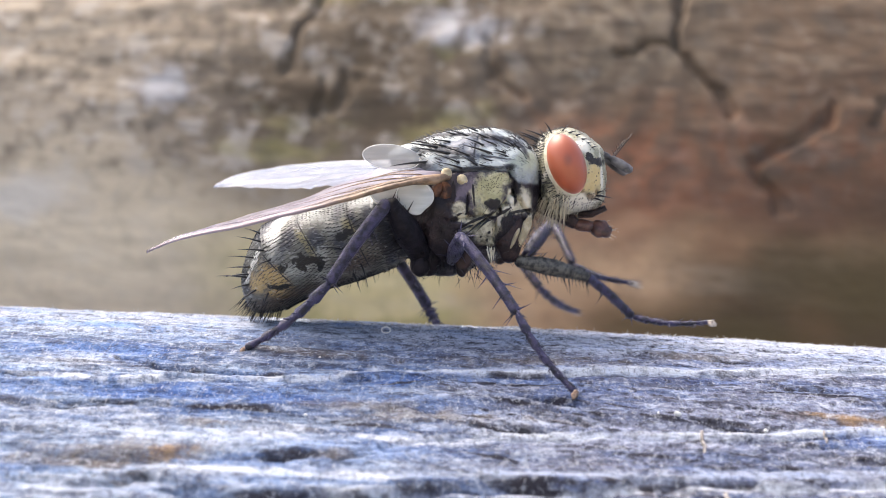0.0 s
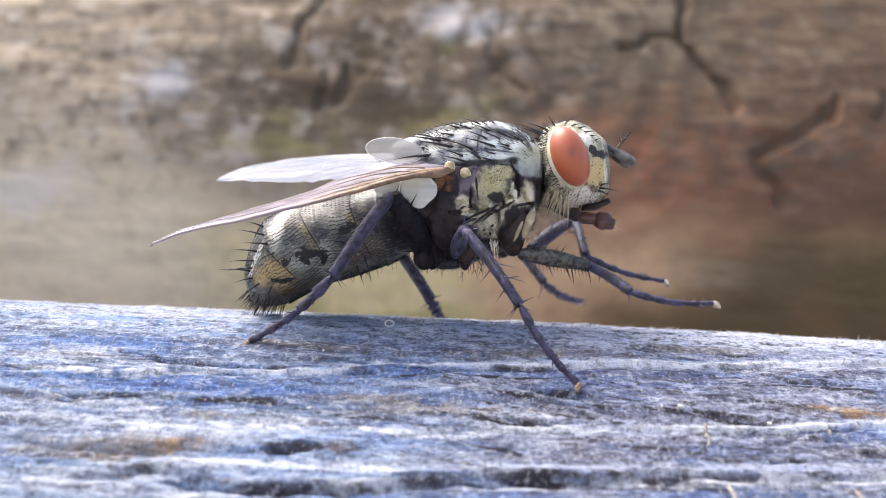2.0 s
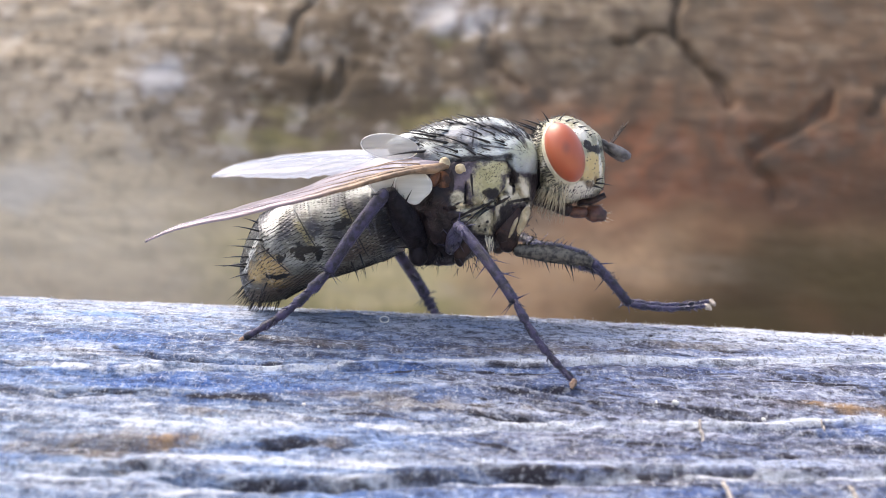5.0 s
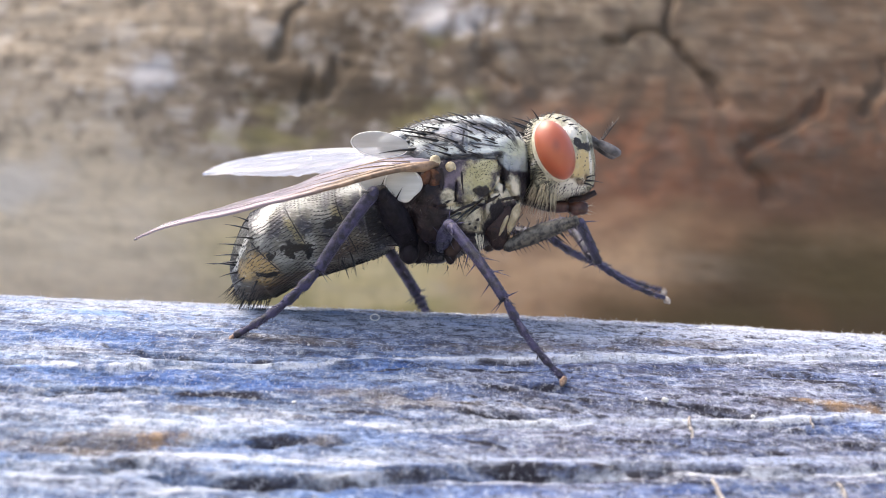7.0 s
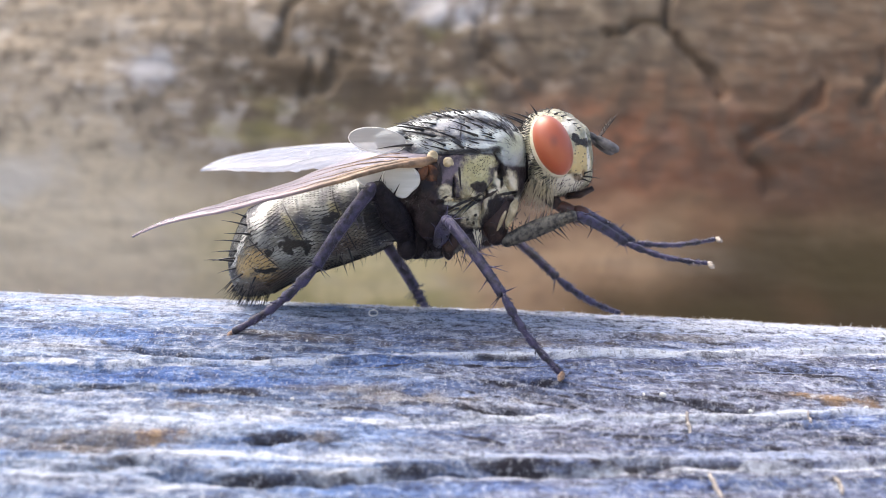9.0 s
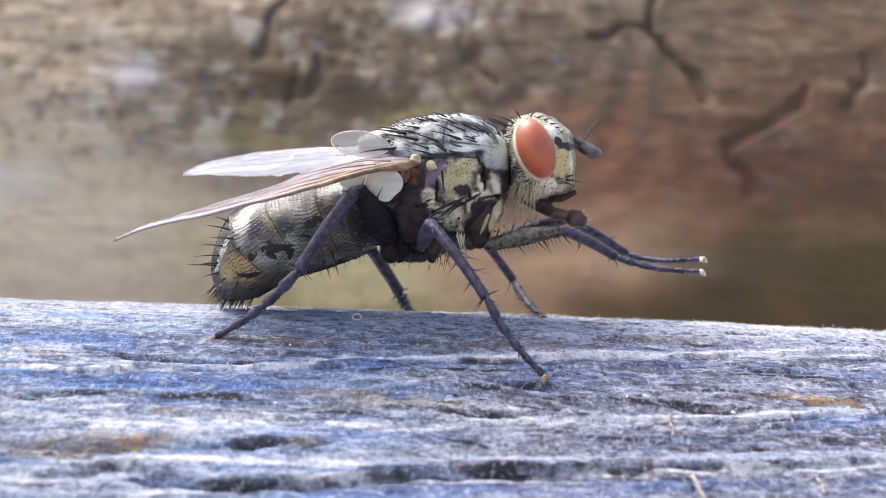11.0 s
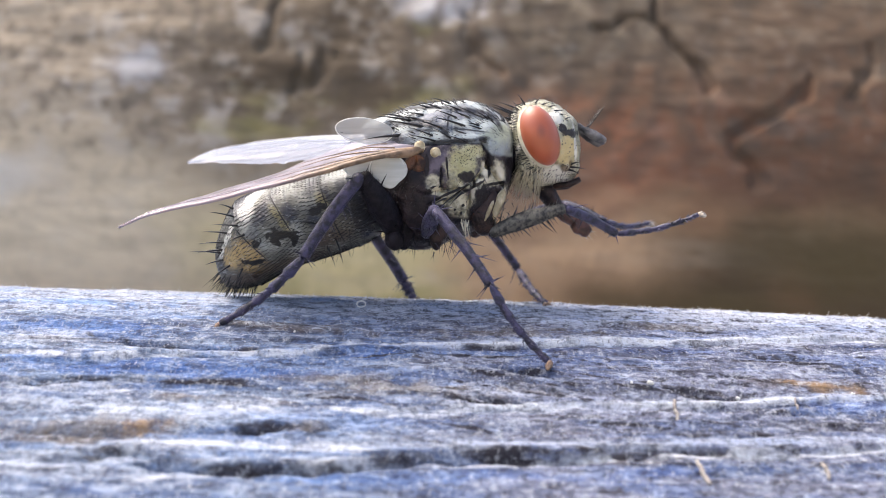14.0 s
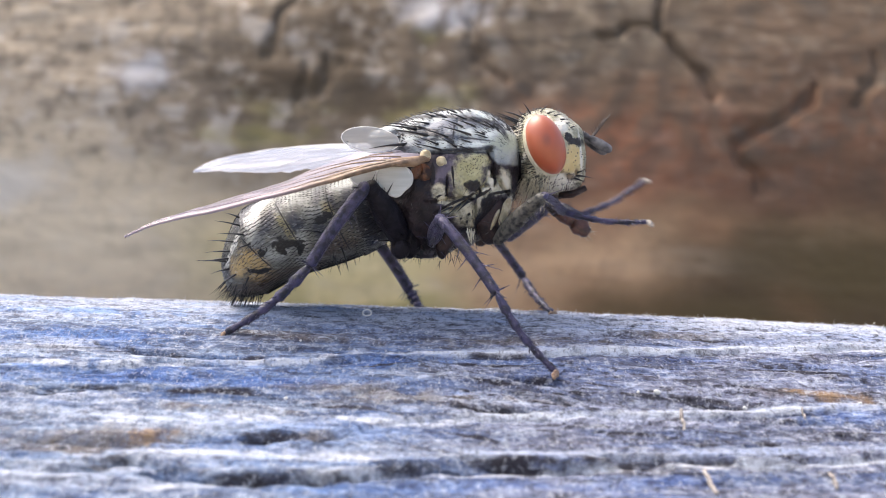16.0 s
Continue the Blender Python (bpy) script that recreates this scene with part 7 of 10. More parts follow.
        (13.9, limb((4.28, -1.67, 0.56), (6.07, -0.55, -0.22))),
        (14.0, limb((4.35, -1.67, 0.37), (6.09, -0.47, -0.41))),
        (14.1, limb((4.35, -1.67, 0.37), (6.03, -0.43, -0.47))),
        (14.2, limb((4.35, -1.67, 0.37), (5.95, -0.38, -0.54))),
        (14.3, limb((4.35, -1.67, 0.37), (5.89, -0.34, -0.60))),
        (14.4, limb((4.38, -1.68, 0.26), (5.85, -0.27, -0.72))),
        (14.5, limb((4.41, -1.68, 0.14), (5.80, -0.20, -0.84))),
        (14.6, limb((4.40, -1.67, 0.19), (5.77, -0.20, -0.81))),
        (14.7, limb((4.38, -1.67, 0.27), (5.73, -0.19, -0.77))),
        (14.8, limb((4.37, -1.66, 0.32), (5.70, -0.18, -0.74))),
        (14.9, limb((4.39, -1.66, 0.22), (5.73, -0.19, -0.84))),
        (15.0, limb((4.42, -1.67, 0.12), (5.76, -0.21, -0.94))),
        (15.1, limb((4.41, -1.67, 0.15), (6.05, -0.45, -0.79))),
        (15.2, limb((4.40, -1.68, 0.20), (6.36, -0.84, -0.52))),
        (15.3, limb((4.39, -1.68, 0.23), (6.52, -1.16, -0.30))),
        (15.4, limb((4.32, -1.67, 0.46), (6.31, -0.94, -0.29))),
        (15.5, limb((4.22, -1.65, 0.69), (6.04, -0.74, -0.27))),
        (15.6, limb((4.14, -1.85, 0.76), (5.87, -0.72, -0.14))),
        (15.7, limb((3.99, -2.13, 0.84), (5.54, -0.70, 0.04))),
        (15.8, limb((3.78, -2.43, 0.90), (5.08, -0.71, 0.25))),
        (15.9, limb((3.56, -2.67, 0.93), (4.60, -0.74, 0.42))),
        (16.0, limb((3.39, -2.82, 0.94), (4.24, -0.77, 0.54)))])
    walk(foreleg["tarsus"], [
        (0.0, limb((5.92, 0.23, -2.12), (7.93, -1.34, -2.16))),
        (0.1, limb((5.88, 0.06, -1.93), (8.22, -0.91, -2.20))),
        (0.2, limb((5.72, -0.19, -1.65), (8.21, -0.22, -2.21))),
        (0.3, limb((5.53, -0.37, -1.44), (7.89, 0.29, -2.15))),
        (0.4, limb((5.45, -0.24, -1.38), (7.74, 0.09, -2.46))),
        (0.5, limb((5.36, -0.11, -1.31), (7.49, -0.14, -2.72))),
        (0.6, limb((5.56, -0.11, -1.50), (7.84, 0.06, -2.62))),
        (0.7, limb((5.77, -0.12, -1.74), (8.20, 0.30, -2.42))),
        (0.8, limb((5.90, -0.14, -1.90), (8.35, 0.46, -2.24))),
        (0.9, limb((5.61, -1.35, -1.88), (7.67, 0.02, -2.49))),
        (1.0, limb((4.89, -2.47, -1.78), (6.29, -0.49, -2.58))),
        (1.1, limb((5.34, -1.86, -1.84), (7.28, -0.30, -2.38))),
        (1.2, limb((5.75, -0.98, -1.86), (8.17, -0.18, -1.97))),
        (1.3, limb((5.88, -0.33, -1.81), (8.42, -0.18, -1.60))),
        (1.4, limb((5.76, -0.24, -1.93), (8.23, 0.36, -2.10))),
        (1.5, limb((5.63, -0.15, -2.05), (7.91, 0.86, -2.58))),
        (1.6, limb((5.64, -0.12, -1.85), (8.01, 0.75, -2.25))),
        (1.7, limb((5.64, -0.07, -1.57), (8.09, 0.59, -1.78))),
        (1.8, limb((5.62, -0.03, -1.37), (8.12, 0.47, -1.44))),
        (1.9, limb((6.20, -1.46, -2.00), (8.69, -0.98, -2.20))),
        (2.0, limb((5.20, -2.67, -1.41), (7.69, -2.21, -1.74))),
        (2.1, limb((5.90, -2.15, -1.83), (8.41, -1.81, -2.10))),
        (2.2, limb((6.11, -0.99, -1.81), (8.65, -0.81, -2.00))),
        (2.3, limb((5.66, -0.23, -1.31), (8.21, -0.16, -1.43))),
        (2.4, limb((5.59, -0.10, -1.37), (7.91, -1.14, -1.57))),
        (2.5, limb((5.50, 0.02, -1.43), (7.14, -1.92, -1.66))),
        (2.6, limb((5.59, 0.19, -1.78), (7.05, -1.89, -1.97))),
        (2.7, limb((5.60, 0.41, -2.23), (6.81, -1.83, -2.38))),
        (2.8, limb((5.53, 0.55, -2.53), (6.54, -1.79, -2.65))),
        (2.9, limb((5.64, -0.00, -2.25), (7.77, -1.38, -2.59))),
        (3.0, limb((5.55, -0.59, -1.91), (8.06, -0.53, -2.36))),
        (3.1, limb((5.39, -0.53, -1.93), (7.85, -0.94, -2.46))),
        (3.2, limb((5.15, -0.44, -1.94), (7.38, -1.53, -2.55))),
        (3.3, limb((4.88, -0.37, -1.93), (6.64, -2.10, -2.56))),
        (3.4, limb((4.62, -0.32, -1.88), (5.82, -2.49, -2.50))),
        (3.5, limb((4.44, -0.30, -1.84), (5.21, -2.67, -2.41))),
        (3.6, limb((4.59, -0.27, -1.82), (5.74, -2.40, -2.60))),
        (3.7, limb((4.79, -0.23, -1.77), (6.45, -1.87, -2.81))),
        (3.8, limb((5.02, -0.21, -1.69), (7.05, -1.14, -2.92))),
        (3.9, limb((5.22, -0.21, -1.61), (7.42, -0.41, -2.89))),
        (4.0, limb((5.35, -0.21, -1.55), (7.55, 0.09, -2.80))),
        (4.1, limb((5.56, -0.28, -1.89), (7.95, 0.14, -2.66))),
        (4.2, limb((5.68, -0.35, -2.20), (8.17, 0.17, -2.47))),
        (4.46, limb((5.71, -0.33, -2.16), (8.20, 0.18, -2.38))),
        (4.72, limb((5.75, -0.30, -2.10), (8.24, 0.19, -2.26))),
        (4.99, limb((5.78, -0.25, -2.03), (8.29, 0.21, -2.11))),
        (5.25, limb((5.81, -0.21, -1.95), (8.33, 0.24, -1.95))),
        (5.51, limb((5.84, -0.16, -1.87), (8.35, 0.26, -1.78))),
        (5.78, limb((5.86, -0.12, -1.80), (8.37, 0.28, -1.63))),
        (6.04, limb((5.87, -0.08, -1.74), (8.38, 0.29, -1.50))),
        (6.3, limb((5.87, -0.06, -1.69), (8.38, 0.30, -1.41))),
        (6.4, limb((5.90, -0.08, -1.69), (8.38, 0.47, -1.88))),
        (6.5, limb((5.90, -0.10, -1.68), (8.26, 0.61, -2.34))),
        (6.6, limb((5.86, -0.13, -1.43), (8.36, 0.16, -1.87))),
        (6.7, limb((5.76, -0.18, -1.09), (8.30, -0.46, -1.20))),
        (6.8, limb((5.66, -0.21, -0.84), (8.11, -0.91, -0.71))),
        (6.9, limb((5.42, -0.12, -0.85), (7.91, -0.21, -1.38))),
        (7.0, limb((5.17, -0.05, -0.85), (7.40, 0.48, -1.97))),
        (7.1, limb((5.46, 0.09, -1.28), (7.82, -0.32, -2.16))),
        (7.2, limb((5.65, 0.28, -1.89), (7.63, -1.30, -2.23))),
        (7.3, limb((5.65, 0.40, -2.31), (6.99, -1.76, -2.19))),
        (7.4, limb((6.00, -0.19, -1.70), (8.23, -1.37, -1.36))),
        (7.5, limb((6.08, -0.80, -1.05), (8.58, -0.68, -0.58))),
        (7.6, limb((5.66, -0.63, -0.78), (8.00, -1.65, -0.60))),
        (7.7, limb((4.91, -0.48, -0.36), (6.20, -2.66, -0.63))),
        (7.8, limb((4.25, -0.43, -0.03), (4.43, -2.92, -0.57))),
        (7.9, limb((4.00, -0.61, -0.02), (6.08, -1.54, -1.18))),
        (8.0, limb((3.74, -0.77, -0.04), (5.68, 0.77, -0.67))),
        (8.1, limb((3.57, -0.78, 0.03), (5.71, 0.51, -0.50))),
        (8.2, limb((3.32, -0.79, 0.11), (5.68, 0.12, -0.26))),
        (8.3, limb((3.14, -0.79, 0.16), (5.60, -0.18, -0.07))),
        (8.4, limb((3.29, -0.83, 0.14), (5.46, 0.38, -0.43))),
        (8.5, limb((3.44, -0.88, 0.13), (5.13, 0.83, -0.73))),
        (8.6, limb((4.41, -0.74, 0.09), (6.48, 0.55, -0.66))),
        (8.7, limb((5.54, -0.58, -0.02), (7.95, 0.04, -0.56))),
        (8.8, limb((6.14, -0.51, -0.12), (8.66, -0.41, -0.48))),
        (8.9, limb((6.07, -0.48, -0.25), (8.55, -0.80, -0.75))),
        (9.0, limb((6.00, -0.45, -0.38), (8.36, -1.19, -0.99))),
        (9.1, limb((5.31, -0.65, -0.19), (7.78, -0.01, -0.41))),
        (9.2, limb((4.39, -0.86, -0.04), (6.17, 0.96, 0.21))),
        (9.46, limb((4.60, -0.84, -0.10), (6.54, 0.81, 0.09))),
        (9.72, limb((4.89, -0.82, -0.19), (7.03, 0.56, -0.09))),
        (9.99, limb((5.21, -0.79, -0.30), (7.54, 0.24, -0.31))),
        (10.25, limb((5.52, -0.76, -0.42), (7.99, -0.14, -0.55))),
        (10.51, limb((5.80, -0.74, -0.54), (8.33, -0.54, -0.79))),
        (10.78, limb((6.02, -0.71, -0.65), (8.54, -0.91, -1.01))),
        (11.04, limb((6.18, -0.70, -0.75), (8.64, -1.23, -1.18))),
        (11.3, limb((6.28, -0.69, -0.81), (8.67, -1.44, -1.29))),
        (11.4, limb((6.31, -1.38, -0.72), (8.73, -2.05, -1.19))),
        (11.5, limb((6.08, -2.09, -0.53), (8.52, -2.68, -0.98))),
        (11.6, limb((6.17, -1.87, -0.43), (8.60, -2.52, -0.86))),
        (11.7, limb((6.26, -1.57, -0.27), (8.67, -2.29, -0.69))),
        (11.8, limb((6.29, -1.35, -0.14), (8.69, -2.12, -0.54))),
        (11.9, limb((5.68, -0.61, 0.05), (7.77, -1.98, -0.47))),
        (12.0, limb((4.73, -0.07, 0.37), (6.35, -1.95, -0.22))),
        (12.1, limb((4.74, 0.00, 0.13), (6.53, -1.70, -0.50))),
        (12.2, limb((4.72, 0.09, -0.20), (6.73, -1.34, -0.86))),
        (12.3, limb((4.69, 0.15, -0.45), (6.83, -1.08, -1.13))),
        (12.4, limb((5.64, -0.23, -0.57), (8.04, -0.95, -1.07))),
        (12.5, limb((6.33, -0.82, -0.53), (8.86, -1.00, -0.83))),
        (12.6, limb((6.23, -0.76, -0.43), (8.74, -0.81, -0.89))),
        (12.7, limb((6.07, -0.68, -0.29), (8.53, -0.54, -0.97))),
        (12.8, limb((5.93, -0.62, -0.20), (8.33, -0.35, -1.03))),
        (12.9, limb((6.07, -0.79, -0.28), (8.61, -0.75, -0.49))),
        (13.0, limb((6.19, -0.96, -0.36), (8.69, -1.16, 0.06))),
        (13.1, limb((6.21, -0.89, -0.54), (8.73, -1.08, -0.24))),
        (13.2, limb((6.21, -0.80, -0.80), (8.75, -0.96, -0.67))),
        (13.3, limb((6.20, -0.73, -0.99), (8.75, -0.88, -0.99))),
        (13.4, limb((6.13, -0.64, -0.61), (8.64, -1.09, -0.66))),
        (13.5, limb((6.02, -0.54, -0.24), (8.45, -1.29, -0.34))),
        (13.6, limb((6.02, -0.57, -0.18), (8.54, -0.86, -0.44))),
        (13.7, limb((6.03, -0.60, -0.09), (8.52, -0.26, -0.57))),
        (13.8, limb((6.04, -0.63, -0.03), (8.39, 0.16, -0.64))),
        (13.9, limb((6.07, -0.55, -0.22), (8.63, -0.51, -0.23))),
        (14.0, limb((6.09, -0.47, -0.41), (8.47, -1.19, 0.18))),
        (14.1, limb((6.03, -0.43, -0.47), (8.45, -1.16, -0.08))),
        (14.2, limb((5.95, -0.38, -0.54), (8.39, -1.10, -0.44))),
        (14.3, limb((5.89, -0.34, -0.60), (8.33, -1.06, -0.70))),
        (14.4, limb((5.85, -0.27, -0.72), (8.34, -0.73, -0.97))),
        (14.5, limb((5.80, -0.20, -0.84), (8.31, -0.39, -1.24))),
        (14.6, limb((5.77, -0.20, -0.81), (8.29, -0.39, -1.14))),
        (14.7, limb((5.73, -0.19, -0.77), (8.26, -0.38, -1.00))),
        (14.8, limb((5.70, -0.18, -0.74), (8.23, -0.37, -0.90))),
        (14.9, limb((5.73, -0.19, -0.84), (8.22, -0.65, -1.12))),
        (15.0, limb((5.76, -0.21, -0.94), (8.18, -0.92, -1.34))),
        (15.1, limb((6.05, -0.45, -0.79), (8.53, -0.83, -1.25))),
        (15.2, limb((6.36, -0.84, -0.52), (8.85, -0.76, -1.07))),
        (15.3, limb((6.52, -1.16, -0.30), (8.96, -0.75, -0.89))),
        (15.4, limb((6.31, -0.94, -0.29), (8.78, -0.72, -0.88))),
        (15.5, limb((6.04, -0.74, -0.27), (8.52, -0.71, -0.86))),
        (15.6, limb((5.87, -0.72, -0.14), (8.35, -0.79, -0.70))),
        (15.7, limb((5.54, -0.70, 0.04), (8.03, -0.91, -0.45))),
        (15.8, limb((5.08, -0.71, 0.25), (7.57, -1.08, -0.18))),
        (15.9, limb((4.60, -0.74, 0.42), (7.07, -1.25, 0.05))),
        (16.0, limb((4.24, -0.77, 0.54), (6.69, -1.38, 0.21)))])
    walk(foreleg_other["femur"], [
        (0.0, limb((2.67, 1.20, -0.26), (3.74, 3.00, 0.91))),
        (0.1, limb((2.67, 1.20, -0.26), (4.12, 2.86, 0.69))),
        (0.2, limb((2.67, 1.20, -0.26), (4.54, 2.58, 0.32))),
        (0.3, limb((2.67, 1.20, -0.26), (4.78, 2.31, 0.03))),
        (0.4, limb((2.67, 1.20, -0.26), (4.71, 2.44, 0.02))),
        (0.5, limb((2.67, 1.20, -0.26), (4.63, 2.56, -0.00))),
        (0.6, limb((2.67, 1.20, -0.26), (4.54, 2.65, 0.15))),
        (0.7, limb((2.67, 1.20, -0.26), (4.40, 2.75, 0.36))),
        (0.8, limb((2.67, 1.20, -0.26), (4.28, 2.81, 0.50))),
        (0.9, limb((2.67, 1.20, -0.26), (4.25, 2.71, 0.73))),
        (1.0, limb((2.67, 1.20, -0.26), (4.21, 2.59, 0.95))),
        (1.1, limb((2.67, 1.20, -0.26), (4.54, 2.48, 0.52))),
        (1.2, limb((2.67, 1.20, -0.26), (4.83, 2.23, -0.14))),
        (1.3, limb((2.67, 1.20, -0.26), (4.91, 1.98, -0.63))),
        (1.4, limb((2.67, 1.20, -0.26), (4.85, 2.20, -0.11))),
        (1.5, limb((2.67, 1.20, -0.26), (4.66, 2.36, 0.41))),
        (1.6, limb((2.67, 1.20, -0.26), (4.47, 2.67, 0.32))),
        (1.7, limb((2.67, 1.20, -0.26), (4.15, 3.04, 0.17))),
        (1.8, limb((2.67, 1.20, -0.26), (3.87, 3.25, 0.05))),
        (1.9, limb((2.67, 1.20, -0.26), (4.13, 2.97, 0.43))),
        (2.0, limb((2.67, 1.20, -0.26), (4.32, 2.61, 0.77))),
        (2.1, limb((2.67, 1.20, -0.26), (4.40, 2.68, 0.49))),
        (2.2, limb((2.67, 1.20, -0.26), (4.47, 2.75, 0.09))),
        (2.3, limb((2.67, 1.20, -0.26), (4.48, 2.77, -0.21))),
        (2.4, limb((2.67, 1.20, -0.26), (4.13, 3.04, 0.24))),
        (2.5, limb((2.67, 1.20, -0.26), (3.68, 3.17, 0.66))),
        (2.6, limb((2.67, 1.20, -0.26), (3.84, 3.09, 0.65))),
        (2.7, limb((2.67, 1.20, -0.26), (4.04, 2.95, 0.63))),
        (2.8, limb((2.67, 1.20, -0.26), (4.18, 2.84, 0.61))),
        (2.9, limb((2.67, 1.20, -0.26), (4.56, 2.58, 0.26))),
        (3.0, limb((2.67, 1.20, -0.26), (4.83, 2.23, -0.12))),
        (3.1, limb((2.67, 1.20, -0.26), (4.76, 2.37, -0.11))),
        (3.2, limb((2.67, 1.20, -0.26), (4.64, 2.56, -0.09))),
        (3.3, limb((2.67, 1.20, -0.26), (4.48, 2.76, -0.08))),
        (3.4, limb((2.67, 1.20, -0.26), (4.32, 2.93, -0.07))),
        (3.5, limb((2.67, 1.20, -0.26), (4.21, 3.03, -0.06))),
        (3.6, limb((2.67, 1.20, -0.26), (4.26, 2.99, -0.08))),
        (3.7, limb((2.67, 1.20, -0.26), (4.34, 2.92, -0.12))),
        (3.8, limb((2.67, 1.20, -0.26), (4.42, 2.84, -0.16))),
        (3.9, limb((2.67, 1.20, -0.26), (4.49, 2.76, -0.20))),
        (4.0, limb((2.67, 1.20, -0.26), (4.53, 2.71, -0.22))),
        (4.1, limb((2.67, 1.20, -0.26), (4.72, 2.41, -0.52))),
        (4.2, limb((2.67, 1.20, -0.26), (4.84, 2.06, -0.82))),
        (4.46, limb((2.67, 1.20, -0.26), (4.84, 2.10, -0.76))),
        (4.72, limb((2.67, 1.20, -0.26), (4.83, 2.16, -0.67))),
        (4.99, limb((2.67, 1.20, -0.26), (4.82, 2.23, -0.57))),
        (5.25, limb((2.67, 1.20, -0.26), (4.80, 2.29, -0.45))),
        (5.51, limb((2.67, 1.20, -0.26), (4.77, 2.36, -0.34))),
        (5.78, limb((2.67, 1.20, -0.26), (4.74, 2.42, -0.23))),
        (6.04, limb((2.67, 1.20, -0.26), (4.71, 2.46, -0.14))),
        (6.3, limb((2.67, 1.20, -0.26), (4.68, 2.49, -0.08))),
        (6.4, limb((2.67, 1.20, -0.26), (4.65, 2.44, 0.29))),
        (6.5, limb((2.67, 1.20, -0.26), (4.57, 2.35, 0.65))),
        (6.6, limb((2.67, 1.20, -0.26), (4.55, 2.44, 0.56))),
        (6.7, limb((2.67, 1.20, -0.26), (4.53, 2.55, 0.43))),
        (6.8, limb((2.67, 1.20, -0.26), (4.50, 2.63, 0.34))),
        (6.9, limb((2.67, 1.20, -0.26), (4.50, 2.59, 0.43))),
        (7.0, limb((2.67, 1.20, -0.26), (4.50, 2.54, 0.52))),
        (7.1, limb((2.67, 1.20, -0.26), (4.50, 2.54, 0.53))),
        (7.2, limb((2.67, 1.20, -0.26), (4.49, 2.55, 0.53))),
        (7.3, limb((2.67, 1.20, -0.26), (4.49, 2.55, 0.54))),
        (7.4, limb((2.67, 1.20, -0.26), (4.66, 2.44, 0.22))),
        (7.5, limb((2.67, 1.20, -0.26), (4.79, 2.31, -0.11))),
        (7.6, limb((2.67, 1.20, -0.26), (4.68, 2.50, -0.08))),
        (7.7, limb((2.67, 1.20, -0.26), (4.49, 2.74, -0.04))),
        (7.8, limb((2.67, 1.20, -0.26), (4.34, 2.90, -0.02))),
        (7.9, limb((2.67, 1.20, -0.26), (4.53, 2.67, 0.10))),
        (8.0, limb((2.67, 1.20, -0.26), (4.69, 2.40, 0.22))),
        (8.1, limb((2.67, 1.20, -0.26), (4.80, 2.25, 0.06))),
        (8.2, limb((2.67, 1.20, -0.26), (4.92, 2.03, -0.17))),
        (8.3, limb((2.67, 1.20, -0.26), (4.98, 1.85, -0.33))),
        (8.4, limb((2.67, 1.20, -0.26), (4.96, 1.90, -0.15))),
        (8.5, limb((2.67, 1.20, -0.26), (4.93, 1.94, 0.02))),
        (8.6, limb((2.67, 1.20, -0.26), (4.91, 1.84, 0.33))),
        (8.7, limb((2.67, 1.20, -0.26), (4.80, 1.68, 0.74))),
        (8.8, limb((2.67, 1.20, -0.26), (4.67, 1.55, 1.01))),
        (8.9, limb((2.67, 1.20, -0.26), (4.80, 1.18, 0.83))),
        (9.0, limb((2.67, 1.20, -0.26), (4.87, 0.81, 0.62))),
        (9.1, limb((2.67, 1.20, -0.26), (4.92, 1.70, 0.40))),
        (9.2, limb((2.67, 1.20, -0.26), (4.65, 2.51, 0.09))),
        (9.46, limb((2.67, 1.20, -0.26), (4.72, 2.38, 0.14))),
        (9.72, limb((2.67, 1.20, -0.26), (4.80, 2.19, 0.20))),
        (9.99, limb((2.67, 1.20, -0.26), (4.88, 1.96, 0.27))),
        (10.25, limb((2.67, 1.20, -0.26), (4.94, 1.69, 0.34))),
        (10.51, limb((2.67, 1.20, -0.26), (4.96, 1.42, 0.40))),
        (10.78, limb((2.67, 1.20, -0.26), (4.96, 1.17, 0.45))),
        (11.04, limb((2.67, 1.20, -0.26), (4.94, 0.96, 0.49))),
        (11.3, limb((2.67, 1.20, -0.26), (4.91, 0.81, 0.51))),
        (11.4, limb((2.67, 1.20, -0.26), (4.87, 0.82, 0.62))),
        (11.5, limb((2.67, 1.20, -0.26), (4.83, 0.83, 0.72))),
        (11.6, limb((2.67, 1.20, -0.26), (4.83, 0.82, 0.71))),
        (11.7, limb((2.67, 1.20, -0.26), (4.83, 0.80, 0.70))),
        (11.8, limb((2.67, 1.20, -0.26), (4.83, 0.79, 0.69))),
        (11.9, limb((2.67, 1.20, -0.26), (4.75, 0.81, 0.87))),
        (12.0, limb((2.67, 1.20, -0.26), (4.65, 0.84, 1.05))),
        (12.1, limb((2.67, 1.20, -0.26), (4.71, 1.05, 0.99))),
        (12.2, limb((2.67, 1.20, -0.26), (4.77, 1.33, 0.89))),
        (12.3, limb((2.67, 1.20, -0.26), (4.79, 1.54, 0.81))),
        (12.4, limb((2.67, 1.20, -0.26), (4.90, 1.18, 0.63))),
        (12.5, limb((2.67, 1.20, -0.26), (4.94, 0.82, 0.43))),
        (12.6, limb((2.67, 1.20, -0.26), (4.89, 0.82, 0.56))),
        (12.7, limb((2.67, 1.20, -0.26), (4.82, 0.83, 0.74))),
        (12.8, limb((2.67, 1.20, -0.26), (4.75, 0.83, 0.87))),
        (12.9, limb((2.67, 1.20, -0.26), (4.78, 0.82, 0.81))),
        (13.0, limb((2.67, 1.20, -0.26), (4.81, 0.82, 0.75))),
